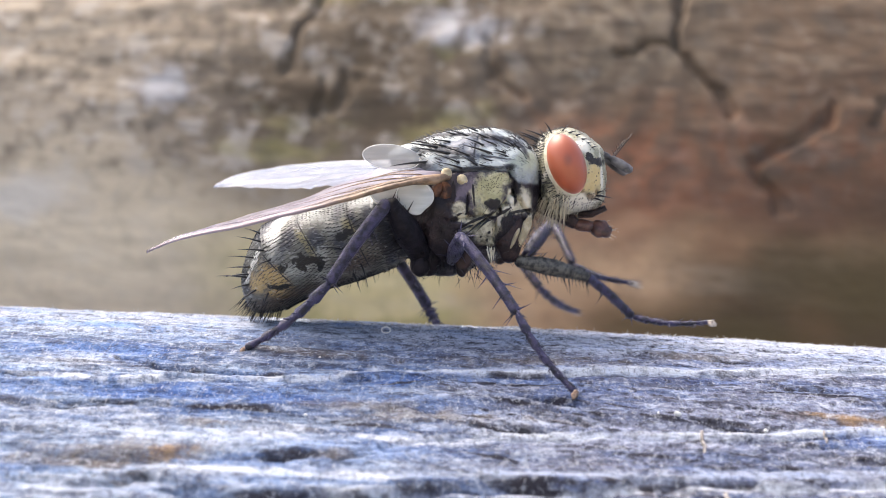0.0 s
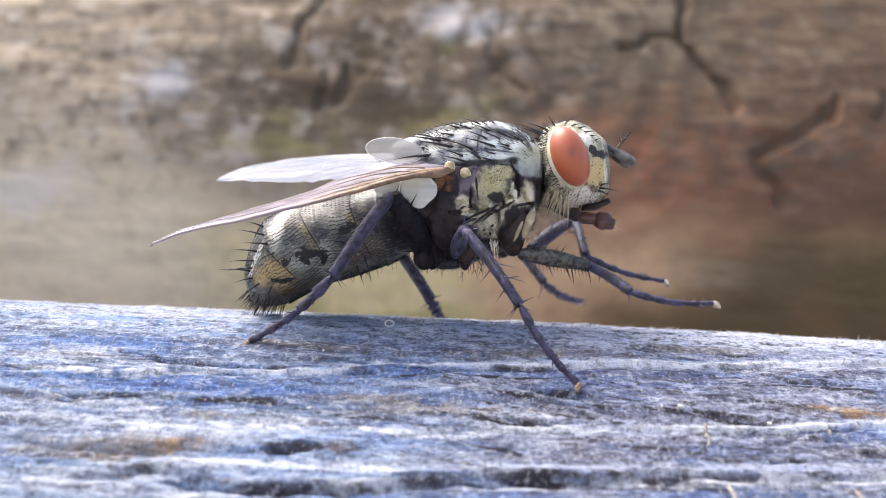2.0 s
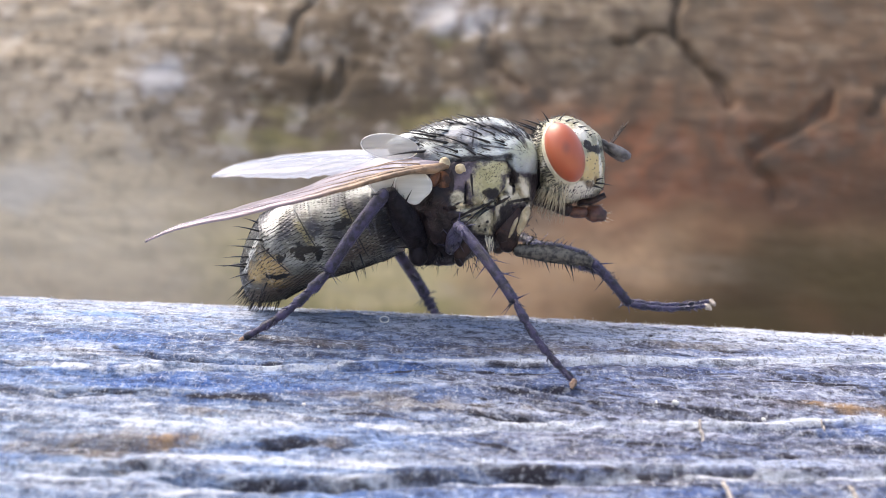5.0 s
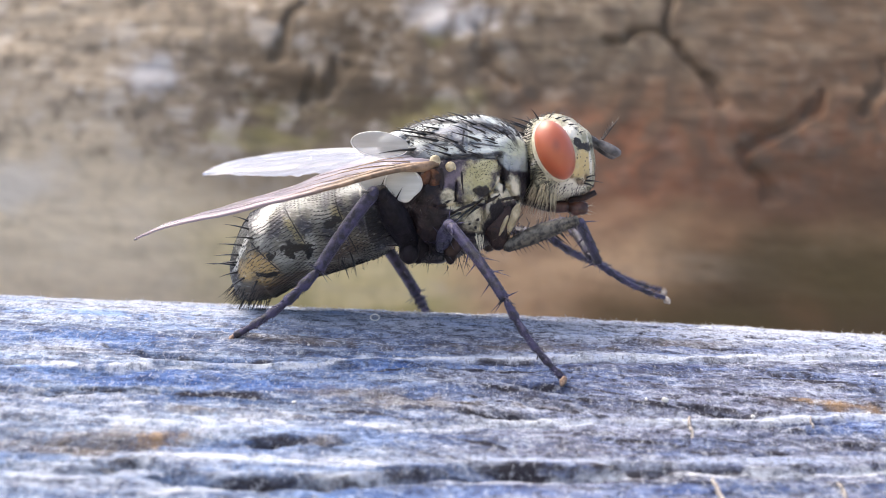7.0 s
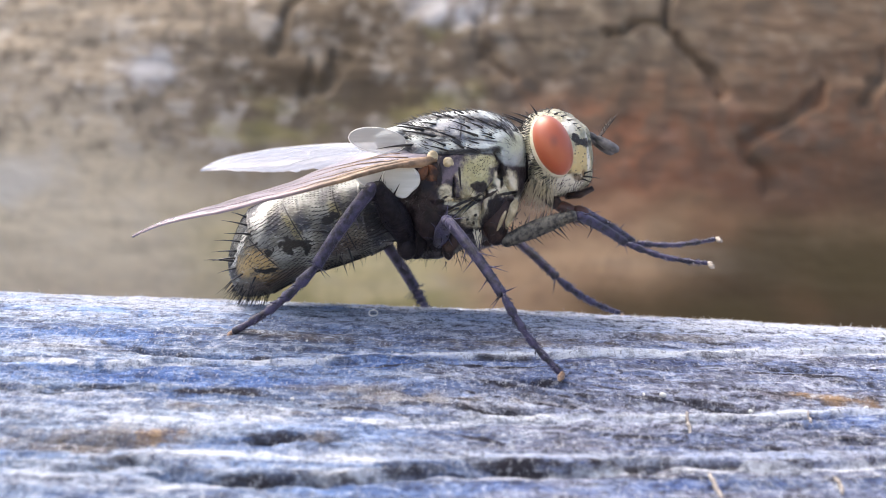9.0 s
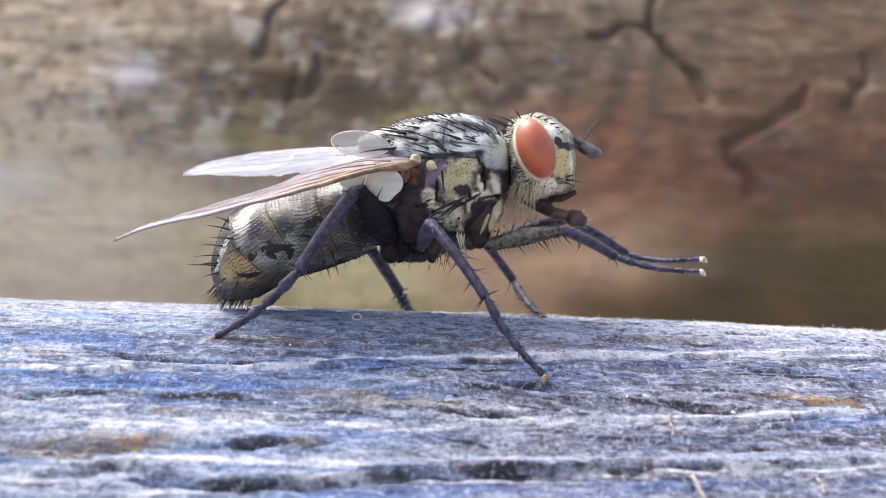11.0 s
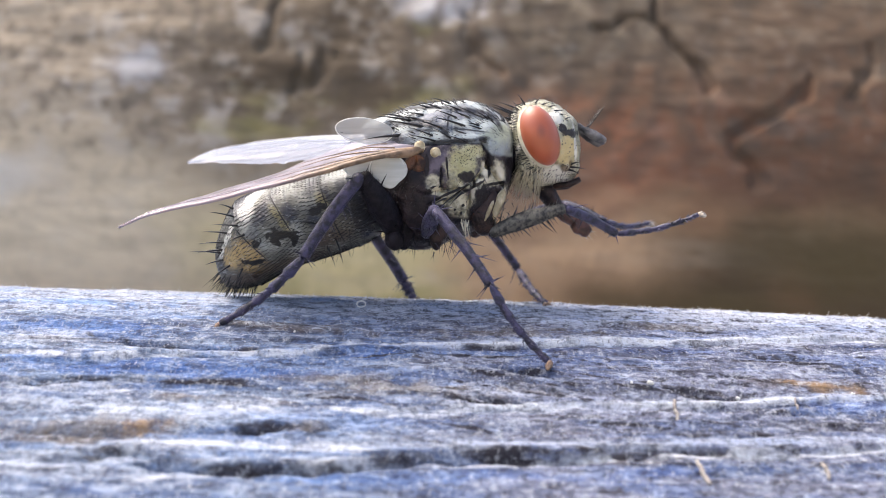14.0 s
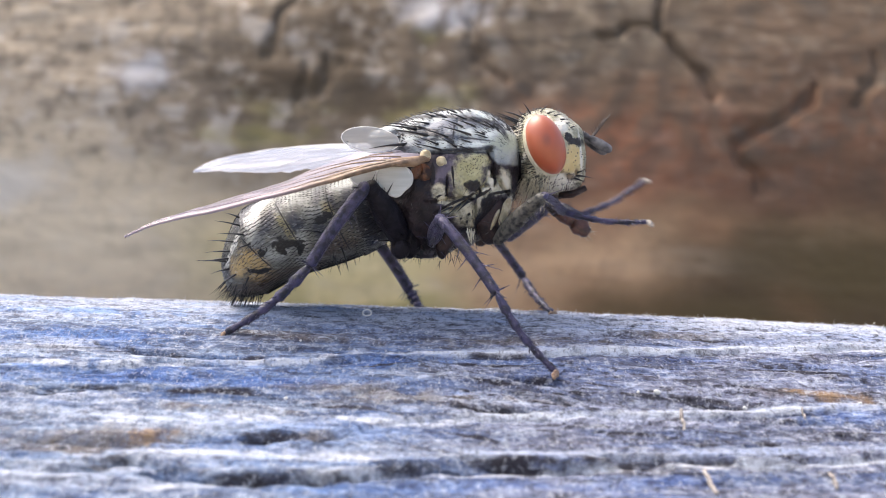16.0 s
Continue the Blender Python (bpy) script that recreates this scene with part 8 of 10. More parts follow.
        (13.1, limb((2.67, 1.20, -0.26), (4.90, 0.99, 0.60))),
        (13.2, limb((2.67, 1.20, -0.26), (4.98, 1.23, 0.37))),
        (13.3, limb((2.67, 1.20, -0.26), (5.01, 1.41, 0.20))),
        (13.4, limb((2.67, 1.20, -0.26), (4.94, 1.11, 0.51))),
        (13.5, limb((2.67, 1.20, -0.26), (4.79, 0.82, 0.80))),
        (13.6, limb((2.67, 1.20, -0.26), (4.80, 0.82, 0.77))),
        (13.7, limb((2.67, 1.20, -0.26), (4.82, 0.81, 0.74))),
        (13.8, limb((2.67, 1.20, -0.26), (4.83, 0.81, 0.71))),
        (13.9, limb((2.67, 1.20, -0.26), (4.87, 1.36, 0.67))),
        (14.0, limb((2.67, 1.20, -0.26), (4.80, 1.90, 0.59))),
        (14.1, limb((2.67, 1.20, -0.26), (4.76, 2.07, 0.52))),
        (14.2, limb((2.67, 1.20, -0.26), (4.69, 2.30, 0.42))),
        (14.3, limb((2.67, 1.20, -0.26), (4.62, 2.46, 0.34))),
        (14.4, limb((2.67, 1.20, -0.26), (4.96, 1.66, 0.29))),
        (14.5, limb((2.67, 1.20, -0.26), (5.00, 0.80, 0.17))),
        (14.6, limb((2.67, 1.20, -0.26), (4.98, 0.80, 0.25))),
        (14.7, limb((2.67, 1.20, -0.26), (4.95, 0.81, 0.37))),
        (14.8, limb((2.67, 1.20, -0.26), (4.93, 0.81, 0.45))),
        (14.9, limb((2.67, 1.20, -0.26), (5.02, 1.56, 0.06))),
        (15.0, limb((2.67, 1.20, -0.26), (4.82, 2.26, -0.37))),
        (15.1, limb((2.67, 1.20, -0.26), (4.97, 1.86, -0.10))),
        (15.2, limb((2.67, 1.20, -0.26), (5.01, 1.25, 0.26))),
        (15.3, limb((2.67, 1.20, -0.26), (4.91, 0.81, 0.49))),
        (15.4, limb((2.67, 1.20, -0.26), (4.88, 0.82, 0.59))),
        (15.5, limb((2.67, 1.20, -0.26), (4.84, 0.83, 0.69))),
        (15.6, limb((2.67, 1.20, -0.26), (4.84, 1.10, 0.76))),
        (15.7, limb((2.67, 1.20, -0.26), (4.79, 1.49, 0.83))),
        (15.8, limb((2.67, 1.20, -0.26), (4.66, 1.92, 0.88))),
        (15.9, limb((2.67, 1.20, -0.26), (4.48, 2.29, 0.88))),
        (16.0, limb((2.67, 1.20, -0.26), (4.33, 2.52, 0.87)))])
    walk(foreleg_other["tibia"], [
        (0.0, limb((3.74, 3.00, 0.91), (4.19, 1.18, -0.50))),
        (0.1, limb((4.12, 2.86, 0.69), (4.71, 1.08, -0.71))),
        (0.2, limb((4.54, 2.58, 0.32), (5.34, 0.85, -1.04))),
        (0.3, limb((4.78, 2.31, 0.03), (5.72, 0.63, -1.30))),
        (0.4, limb((4.71, 2.44, 0.02), (5.63, 0.73, -1.30))),
        (0.5, limb((4.63, 2.56, -0.00), (5.54, 0.83, -1.30))),
        (0.6, limb((4.54, 2.65, 0.15), (5.20, 0.73, -1.03))),
        (0.7, limb((4.40, 2.75, 0.36), (4.71, 0.65, -0.64))),
        (0.8, limb((4.28, 2.81, 0.50), (4.33, 0.62, -0.34))),
        (0.9, limb((4.25, 2.71, 0.73), (4.87, 0.65, -0.21))),
        (1.0, limb((4.21, 2.59, 0.95), (5.36, 0.79, -0.03))),
        (1.1, limb((4.54, 2.48, 0.52), (5.63, 0.69, -0.52))),
        (1.2, limb((4.83, 2.23, -0.14), (5.85, 0.43, -1.25))),
        (1.3, limb((4.91, 1.98, -0.63), (5.87, 0.18, -1.80))),
        (1.4, limb((4.85, 2.20, -0.11), (5.55, 0.45, -1.50))),
        (1.5, limb((4.66, 2.36, 0.41), (5.10, 0.69, -1.18))),
        (1.6, limb((4.47, 2.67, 0.32), (5.45, 1.28, -1.30))),
        (1.7, limb((4.15, 3.04, 0.17), (5.74, 2.17, -1.32))),
        (1.8, limb((3.87, 3.25, 0.05), (5.80, 2.83, -1.23))),
        (1.9, limb((4.13, 2.97, 0.43), (5.31, 1.55, -1.02))),
        (2.0, limb((4.32, 2.61, 0.77), (4.41, 0.59, -0.43))),
        (2.1, limb((4.40, 2.68, 0.49), (4.87, 0.74, -0.74))),
        (2.2, limb((4.47, 2.75, 0.09), (5.43, 0.99, -1.12))),
        (2.3, limb((4.48, 2.77, -0.21), (5.78, 1.20, -1.37))),
        (2.4, limb((4.13, 3.04, 0.24), (5.13, 1.38, -1.08))),
        (2.5, limb((3.68, 3.17, 0.66), (4.35, 1.46, -0.80))),
        (2.6, limb((3.84, 3.09, 0.65), (4.34, 1.14, -0.56))),
        (2.7, limb((4.04, 2.95, 0.63), (4.29, 0.77, -0.18))),
        (2.8, limb((4.18, 2.84, 0.61), (4.23, 0.55, 0.11))),
        (2.9, limb((4.56, 2.58, 0.26), (5.14, 0.68, -1.00))),
        (3.0, limb((4.83, 2.23, -0.12), (5.82, 1.08, -1.91))),
        (3.1, limb((4.76, 2.37, -0.11), (5.63, 1.10, -1.88))),
        (3.2, limb((4.64, 2.56, -0.09), (5.32, 1.13, -1.83))),
        (3.3, limb((4.48, 2.76, -0.08), (4.94, 1.18, -1.75))),
        (3.4, limb((4.32, 2.93, -0.07), (4.58, 1.22, -1.65))),
        (3.5, limb((4.21, 3.03, -0.06), (4.33, 1.25, -1.58))),
        (3.6, limb((4.26, 2.99, -0.08), (4.48, 1.17, -1.56))),
        (3.7, limb((4.34, 2.92, -0.12), (4.71, 1.07, -1.52))),
        (3.8, limb((4.42, 2.84, -0.16), (4.95, 0.96, -1.46))),
        (3.9, limb((4.49, 2.76, -0.20), (5.16, 0.87, -1.41))),
        (4.0, limb((4.53, 2.71, -0.22), (5.30, 0.82, -1.37))),
        (4.1, limb((4.72, 2.41, -0.52), (5.54, 0.59, -1.76))),
        (4.2, limb((4.84, 2.06, -0.82), (5.71, 0.32, -2.14))),
        (4.46, limb((4.84, 2.10, -0.76), (5.75, 0.41, -2.10))),
        (4.72, limb((4.83, 2.16, -0.67), (5.81, 0.53, -2.05))),
        (4.99, limb((4.82, 2.23, -0.57), (5.87, 0.68, -1.99))),
        (5.25, limb((4.80, 2.29, -0.45), (5.92, 0.85, -1.92))),
        (5.51, limb((4.77, 2.36, -0.34), (5.97, 1.01, -1.84))),
        (5.78, limb((4.74, 2.42, -0.23), (6.00, 1.16, -1.76))),
        (6.04, limb((4.71, 2.46, -0.14), (6.02, 1.29, -1.69))),
        (6.3, limb((4.68, 2.49, -0.08), (6.03, 1.38, -1.64))),
        (6.4, limb((4.65, 2.44, 0.29), (5.53, 0.89, -1.24))),
        (6.5, limb((4.57, 2.35, 0.65), (4.91, 0.49, -0.74))),
        (6.6, limb((4.55, 2.44, 0.56), (5.14, 0.60, -0.78))),
        (6.7, limb((4.53, 2.55, 0.43), (5.43, 0.78, -0.81))),
        (6.8, limb((4.50, 2.63, 0.34), (5.63, 0.94, -0.82))),
        (6.9, limb((4.50, 2.59, 0.43), (5.37, 0.78, -0.79))),
        (7.0, limb((4.50, 2.54, 0.52), (5.10, 0.65, -0.74))),
        (7.1, limb((4.50, 2.54, 0.53), (5.10, 0.82, -0.95))),
        (7.2, limb((4.49, 2.55, 0.53), (5.09, 1.09, -1.21))),
        (7.3, limb((4.49, 2.55, 0.54), (5.07, 1.31, -1.37))),
        (7.4, limb((4.66, 2.44, 0.22), (5.75, 1.01, -1.29))),
        (7.5, limb((4.79, 2.31, -0.11), (6.30, 0.81, -1.10))),
        (7.6, limb((4.68, 2.50, -0.08), (6.43, 1.26, -1.03))),
        (7.7, limb((4.49, 2.74, -0.04), (6.51, 1.90, -0.90))),
        (7.8, limb((4.34, 2.90, -0.02), (6.50, 2.38, -0.79))),
        (7.9, limb((4.53, 2.67, 0.10), (6.68, 2.16, -0.69))),
        (8.0, limb((4.69, 2.40, 0.22), (6.83, 1.90, -0.60))),
        (8.1, limb((4.80, 2.25, 0.06), (6.78, 1.32, -0.80))),
        (8.2, limb((4.92, 2.03, -0.17), (6.55, 0.57, -1.03))),
        (8.3, limb((4.98, 1.85, -0.33), (6.27, 0.08, -1.16))),
        (8.4, limb((4.96, 1.90, -0.15), (6.42, 0.44, -1.27))),
        (8.5, limb((4.93, 1.94, 0.02), (6.50, 0.85, -1.34))),
        (8.6, limb((4.91, 1.84, 0.33), (6.45, 0.69, -1.00))),
        (8.7, limb((4.80, 1.68, 0.74), (6.33, 0.45, -0.55))),
        (8.8, limb((4.67, 1.55, 1.01), (6.18, 0.27, -0.25))),
        (8.9, limb((4.80, 1.18, 0.83), (6.74, 1.02, -0.48))),
        (9.0, limb((4.87, 0.81, 0.62), (6.72, 1.82, -0.41))),
        (9.1, limb((4.92, 1.70, 0.40), (7.00, 1.42, -0.65))),
        (9.2, limb((4.65, 2.51, 0.09), (6.31, 1.03, -0.66))),
        (9.46, limb((4.72, 2.38, 0.14), (6.47, 1.05, -0.68))),
        (9.72, limb((4.80, 2.19, 0.20), (6.66, 1.08, -0.71))),
        (9.99, limb((4.88, 1.96, 0.27), (6.83, 1.13, -0.73))),
        (10.25, limb((4.94, 1.69, 0.34), (6.96, 1.18, -0.74))),
        (10.51, limb((4.96, 1.42, 0.40), (7.01, 1.24, -0.73))),
        (10.78, limb((4.96, 1.17, 0.45), (6.99, 1.29, -0.72))),
        (11.04, limb((4.94, 0.96, 0.49), (6.93, 1.34, -0.69))),
        (11.3, limb((4.91, 0.81, 0.51), (6.86, 1.37, -0.67))),
        (11.4, limb((4.87, 0.82, 0.62), (6.82, 1.36, -0.58))),
        (11.5, limb((4.83, 0.83, 0.72), (6.77, 1.36, -0.48))),
        (11.6, limb((4.83, 0.82, 0.71), (6.86, 1.22, -0.38))),
        (11.7, limb((4.83, 0.80, 0.70), (6.97, 1.03, -0.23))),
        (11.8, limb((4.83, 0.79, 0.69), (7.04, 0.89, -0.11))),
        (11.9, limb((4.75, 0.81, 0.87), (6.33, -0.72, 0.07))),
        (12.0, limb((4.65, 0.84, 1.05), (4.73, -1.48, 0.69))),
        (12.1, limb((4.71, 1.05, 0.99), (4.77, -1.26, 0.58))),
        (12.2, limb((4.77, 1.33, 0.89), (4.79, -0.96, 0.41))),
        (12.3, limb((4.79, 1.54, 0.81), (4.79, -0.74, 0.28))),
        (12.4, limb((4.90, 1.18, 0.63), (6.57, 0.13, -0.63))),
        (12.5, limb((4.94, 0.82, 0.43), (6.81, 1.93, -0.45))),
        (12.6, limb((4.89, 0.82, 0.56), (6.74, 1.92, -0.38))),
        (12.7, limb((4.82, 0.83, 0.74), (6.62, 1.91, -0.28))),
        (12.8, limb((4.75, 0.83, 0.87), (6.53, 1.91, -0.22))),
        (12.9, limb((4.78, 0.82, 0.81), (6.60, 1.91, -0.20))),
        (13.0, limb((4.81, 0.82, 0.75), (6.67, 1.91, -0.18))),
        (13.1, limb((4.90, 0.99, 0.60), (6.90, 1.21, -0.60))),
        (13.2, limb((4.98, 1.23, 0.37), (6.68, 0.22, -0.90))),
        (13.3, limb((5.01, 1.41, 0.20), (6.16, -0.32, -0.89))),
        (13.4, limb((4.94, 1.11, 0.51), (6.75, 0.03, -0.51))),
        (13.5, limb((4.79, 0.82, 0.80), (6.98, 0.56, -0.00))),
        (13.6, limb((4.80, 0.82, 0.77), (6.99, 1.00, -0.05))),
        (13.7, limb((4.82, 0.81, 0.74), (6.88, 1.60, -0.06))),
        (13.8, limb((4.83, 0.81, 0.71), (6.71, 2.00, -0.04))),
        (13.9, limb((4.87, 1.36, 0.67), (6.92, 0.77, -0.31))),
        (14.0, limb((4.80, 1.90, 0.59), (5.81, -0.12, -0.05))),
        (14.1, limb((4.76, 2.07, 0.52), (5.75, 0.04, -0.12))),
        (14.2, limb((4.69, 2.30, 0.42), (5.64, 0.25, -0.22))),
        (14.3, limb((4.62, 2.46, 0.34), (5.55, 0.40, -0.30))),
        (14.4, limb((4.96, 1.66, 0.29), (5.59, -0.57, -0.09))),
        (14.5, limb((5.00, 0.80, 0.17), (5.32, -1.52, 0.06))),
        (14.6, limb((4.98, 0.80, 0.25), (5.29, -1.52, 0.14))),
        (14.7, limb((4.95, 0.81, 0.37), (5.24, -1.52, 0.25))),
        (14.8, limb((4.93, 0.81, 0.45), (5.21, -1.52, 0.33))),
        (14.9, limb((5.02, 1.56, 0.06), (5.17, -0.77, -0.17))),
        (15.0, limb((4.82, 2.26, -0.37), (4.83, -0.06, -0.71))),
        (15.1, limb((4.97, 1.86, -0.10), (6.13, -0.05, -0.82))),
        (15.2, limb((5.01, 1.25, 0.26), (7.13, 0.77, -0.62))),
        (15.3, limb((4.91, 0.81, 0.49), (7.02, 1.59, -0.20))),
        (15.4, limb((4.88, 0.82, 0.59), (6.84, 1.80, -0.25))),
        (15.5, limb((4.84, 0.83, 0.69), (6.62, 2.00, -0.29))),
        (15.6, limb((4.84, 1.10, 0.76), (6.82, 1.68, -0.37))),
        (15.7, limb((4.79, 1.49, 0.83), (6.78, 1.14, -0.35))),
        (15.8, limb((4.66, 1.92, 0.88), (6.30, 0.60, -0.15))),
        (15.9, limb((4.48, 2.29, 0.88), (5.53, 0.31, 0.17))),
        (16.0, limb((4.33, 2.52, 0.87), (4.87, 0.28, 0.44)))])
    walk(foreleg_other["tarsus"], [
        (0.0, limb((4.19, 1.18, -0.50), (5.76, -0.89, -1.02))),
        (0.1, limb((4.71, 1.08, -0.71), (6.88, -0.29, -1.40))),
        (0.2, limb((5.34, 0.85, -1.04), (7.87, 0.71, -1.83))),
        (0.3, limb((5.72, 0.63, -1.30), (8.14, 1.42, -2.04))),
        (0.4, limb((5.63, 0.73, -1.30), (8.00, 0.09, -2.29))),
        (0.5, limb((5.54, 0.83, -1.30), (7.15, -1.06, -2.24))),
        (0.6, limb((5.20, 0.73, -1.03), (7.23, -0.49, -2.22))),
        (0.7, limb((4.71, 0.65, -0.64), (6.99, 0.50, -1.98))),
        (0.8, limb((4.33, 0.62, -0.34), (6.54, 1.28, -1.64))),
        (0.9, limb((4.87, 0.65, -0.21), (6.48, -0.83, -1.71))),
        (1.0, limb((5.36, 0.79, -0.03), (5.22, -1.78, -0.66))),
        (1.1, limb((5.63, 0.69, -0.52), (6.77, -1.64, -1.08))),
        (1.2, limb((5.85, 0.43, -1.25), (8.24, -0.67, -1.50))),
        (1.3, limb((5.87, 0.18, -1.80), (8.51, 0.32, -1.74))),
        (1.4, limb((5.55, 0.45, -1.50), (7.63, -1.01, -2.25))),
        (1.5, limb((5.10, 0.69, -1.18), (5.56, -1.63, -2.37))),
        (1.6, limb((5.45, 1.28, -1.30), (6.73, -0.80, -2.32))),
        (1.7, limb((5.74, 2.17, -1.32), (7.92, 0.78, -1.93))),
        (1.8, limb((5.80, 2.83, -1.23), (8.34, 2.14, -1.46))),
        (1.9, limb((5.31, 1.55, -1.02), (7.88, 1.20, -1.54))),
        (2.0, limb((4.41, 0.59, -0.43), (6.93, 0.58, -1.23))),
        (2.1, limb((4.87, 0.74, -0.74), (7.42, 0.36, -1.33))),
        (2.2, limb((5.43, 0.99, -1.12), (7.92, 0.13, -1.41))),
        (2.3, limb((5.78, 1.20, -1.37), (8.15, 0.01, -1.43))),
        (2.4, limb((5.13, 1.38, -1.08), (7.08, -0.36, -1.54))),
        (2.5, limb((4.35, 1.46, -0.80), (5.70, -0.67, -1.62))),
        (2.6, limb((4.34, 1.14, -0.56), (6.32, -0.42, -1.36))),
        (2.7, limb((4.29, 0.77, -0.18), (6.80, 0.24, -0.84))),
        (2.8, limb((4.23, 0.55, 0.11), (6.83, 0.85, -0.35))),
        (2.9, limb((5.14, 0.68, -1.00), (7.66, 0.17, -1.61))),
        (3.0, limb((5.82, 1.08, -1.91), (8.04, -0.19, -2.61))),
        (3.1, limb((5.63, 1.10, -1.88), (7.73, -0.34, -2.60))),
        (3.2, limb((5.32, 1.13, -1.83), (7.22, -0.56, -2.57))),
        (3.3, limb((4.94, 1.18, -1.75), (6.59, -0.76, -2.50))),
        (3.4, limb((4.58, 1.22, -1.65), (5.98, -0.90, -2.41))),
        (3.5, limb((4.33, 1.25, -1.58), (5.54, -0.99, -2.33))),
        (3.6, limb((4.48, 1.17, -1.56), (5.79, -0.99, -2.36))),
        (3.7, limb((4.71, 1.07, -1.52), (6.15, -0.97, -2.38))),
        (3.8, limb((4.95, 0.96, -1.46), (6.54, -0.94, -2.39))),
        (3.9, limb((5.16, 0.87, -1.41), (6.87, -0.89, -2.39))),
        (4.0, limb((5.30, 0.82, -1.37), (7.09, -0.85, -2.39))),
        (4.1, limb((5.54, 0.59, -1.76), (8.05, 0.00, -2.38))),
        (4.2, limb((5.71, 0.32, -2.14), (8.27, 0.98, -2.19))),
        (4.46, limb((5.75, 0.41, -2.10), (8.36, 0.86, -2.14))),
        (4.72, limb((5.81, 0.53, -2.05), (8.45, 0.70, -2.07))),
        (4.99, limb((5.87, 0.68, -1.99), (8.51, 0.50, -1.99))),
        (5.25, limb((5.92, 0.85, -1.92), (8.51, 0.29, -1.89))),
        (5.51, limb((5.97, 1.01, -1.84), (8.45, 0.09, -1.79))),
        (5.78, limb((6.00, 1.16, -1.76), (8.34, -0.08, -1.69))),
        (6.04, limb((6.02, 1.29, -1.69), (8.21, -0.20, -1.61))),
        (6.3, limb((6.03, 1.38, -1.64), (8.10, -0.28, -1.55))),
        (6.4, limb((5.53, 0.89, -1.24), (8.05, 0.16, -1.58))),
        (6.5, limb((4.91, 0.49, -0.74), (7.44, 0.81, -1.44))),
        (6.6, limb((5.14, 0.60, -0.78), (7.74, 0.61, -1.26))),
        (6.7, limb((5.43, 0.78, -0.81), (8.05, 0.37, -0.97))),
        (6.8, limb((5.63, 0.94, -0.82), (8.18, 0.22, -0.74))),
        (6.9, limb((5.37, 0.78, -0.79), (7.98, 0.72, -1.29))),
        (7.0, limb((5.10, 0.65, -0.74), (7.47, 1.25, -1.76))),
        (7.1, limb((5.10, 0.82, -0.95), (7.32, 0.36, -2.32))),
        (7.2, limb((5.09, 1.09, -1.21), (6.45, -0.66, -2.65))),
        (7.3, limb((5.07, 1.31, -1.37), (5.50, -1.02, -2.55))),
        (7.4, limb((5.75, 1.01, -1.29), (7.64, -0.25, -2.64))),
        (7.5, limb((6.30, 0.81, -1.10), (8.76, 1.20, -1.99))),
        (7.6, limb((6.43, 1.26, -1.03), (9.00, 1.30, -1.67))),
        (7.7, limb((6.51, 1.90, -0.90), (9.11, 1.46, -1.17))),
        (7.8, limb((6.50, 2.38, -0.79), (9.03, 1.60, -0.78))),
        (7.9, limb((6.68, 2.16, -0.69), (9.21, 1.38, -0.47))),
        (8.0, limb((6.83, 1.90, -0.60), (9.33, 1.13, -0.18))),
        (8.1, limb((6.78, 1.32, -0.80), (9.30, 0.55, -0.53))),
        (8.2, limb((6.55, 0.57, -1.03), (9.08, -0.21, -0.97))),
        (8.3, limb((6.27, 0.08, -1.16), (8.80, -0.70, -1.25))),
        (8.4, limb((6.42, 0.44, -1.27), (9.00, -0.15, -1.43))),
        (8.5, limb((6.50, 0.85, -1.34), (9.11, 0.45, -1.57))),
        (8.6, limb((6.45, 0.69, -1.00), (9.10, 0.70, -1.13))),
        (8.7, limb((6.33, 0.45, -0.55), (8.91, 1.02, -0.54))),
        (8.8, limb((6.18, 0.27, -0.25), (8.65, 1.23, -0.13))),
        (8.9, limb((6.74, 1.02, -0.48), (9.38, 1.12, -0.35))),
        (9.0, limb((6.72, 1.82, -0.41), (9.25, 1.05, -0.27))),
        (9.1, limb((7.00, 1.42, -0.65), (9.53, 0.66, -0.41))),
        (9.2, limb((6.31, 1.03, -0.66), (8.83, 0.28, -0.33))),
        (9.46, limb((6.47, 1.05, -0.68), (8.95, 0.19, -0.39))),
        (9.72, limb((6.66, 1.08, -0.71), (9.09, 0.06, -0.47))),
        (9.99, limb((6.83, 1.13, -0.73), (9.19, -0.07, -0.56))),
        (10.25, limb((6.96, 1.18, -0.74), (9.21, -0.21, -0.64))),
        (10.51, limb((7.01, 1.24, -0.73), (9.15, -0.33, -0.71))),
        (10.78, limb((6.99, 1.29, -0.72), (9.01, -0.42, -0.77))),
        (11.04, limb((6.93, 1.34, -0.69), (8.83, -0.50, -0.80))),
        (11.3, limb((6.86, 1.37, -0.67), (8.68, -0.55, -0.82))),
        (11.4, limb((6.82, 1.36, -0.58), (8.49, -0.69, -0.66))),
        (11.5, limb((6.77, 1.36, -0.48), (8.29, -0.81, -0.49))),
        (11.6, limb((6.86, 1.22, -0.38), (8.46, -0.90, -0.31))),
        (11.7, limb((6.97, 1.03, -0.23), (8.66, -1.01, -0.06))),
        (11.8, limb((7.04, 0.89, -0.11), (8.79, -1.08, 0.13))),
        (11.9, limb((6.33, -0.72, 0.07), (8.87, -0.92, 0.81))),
        (12.0, limb((4.73, -1.48, 0.69), (6.60, 0.21, 1.51))),
        (12.1, limb((4.77, -1.26, 0.58), (6.71, 0.38, 1.32))),
        (12.2, limb((4.79, -0.96, 0.41), (6.84, 0.60, 1.05))),
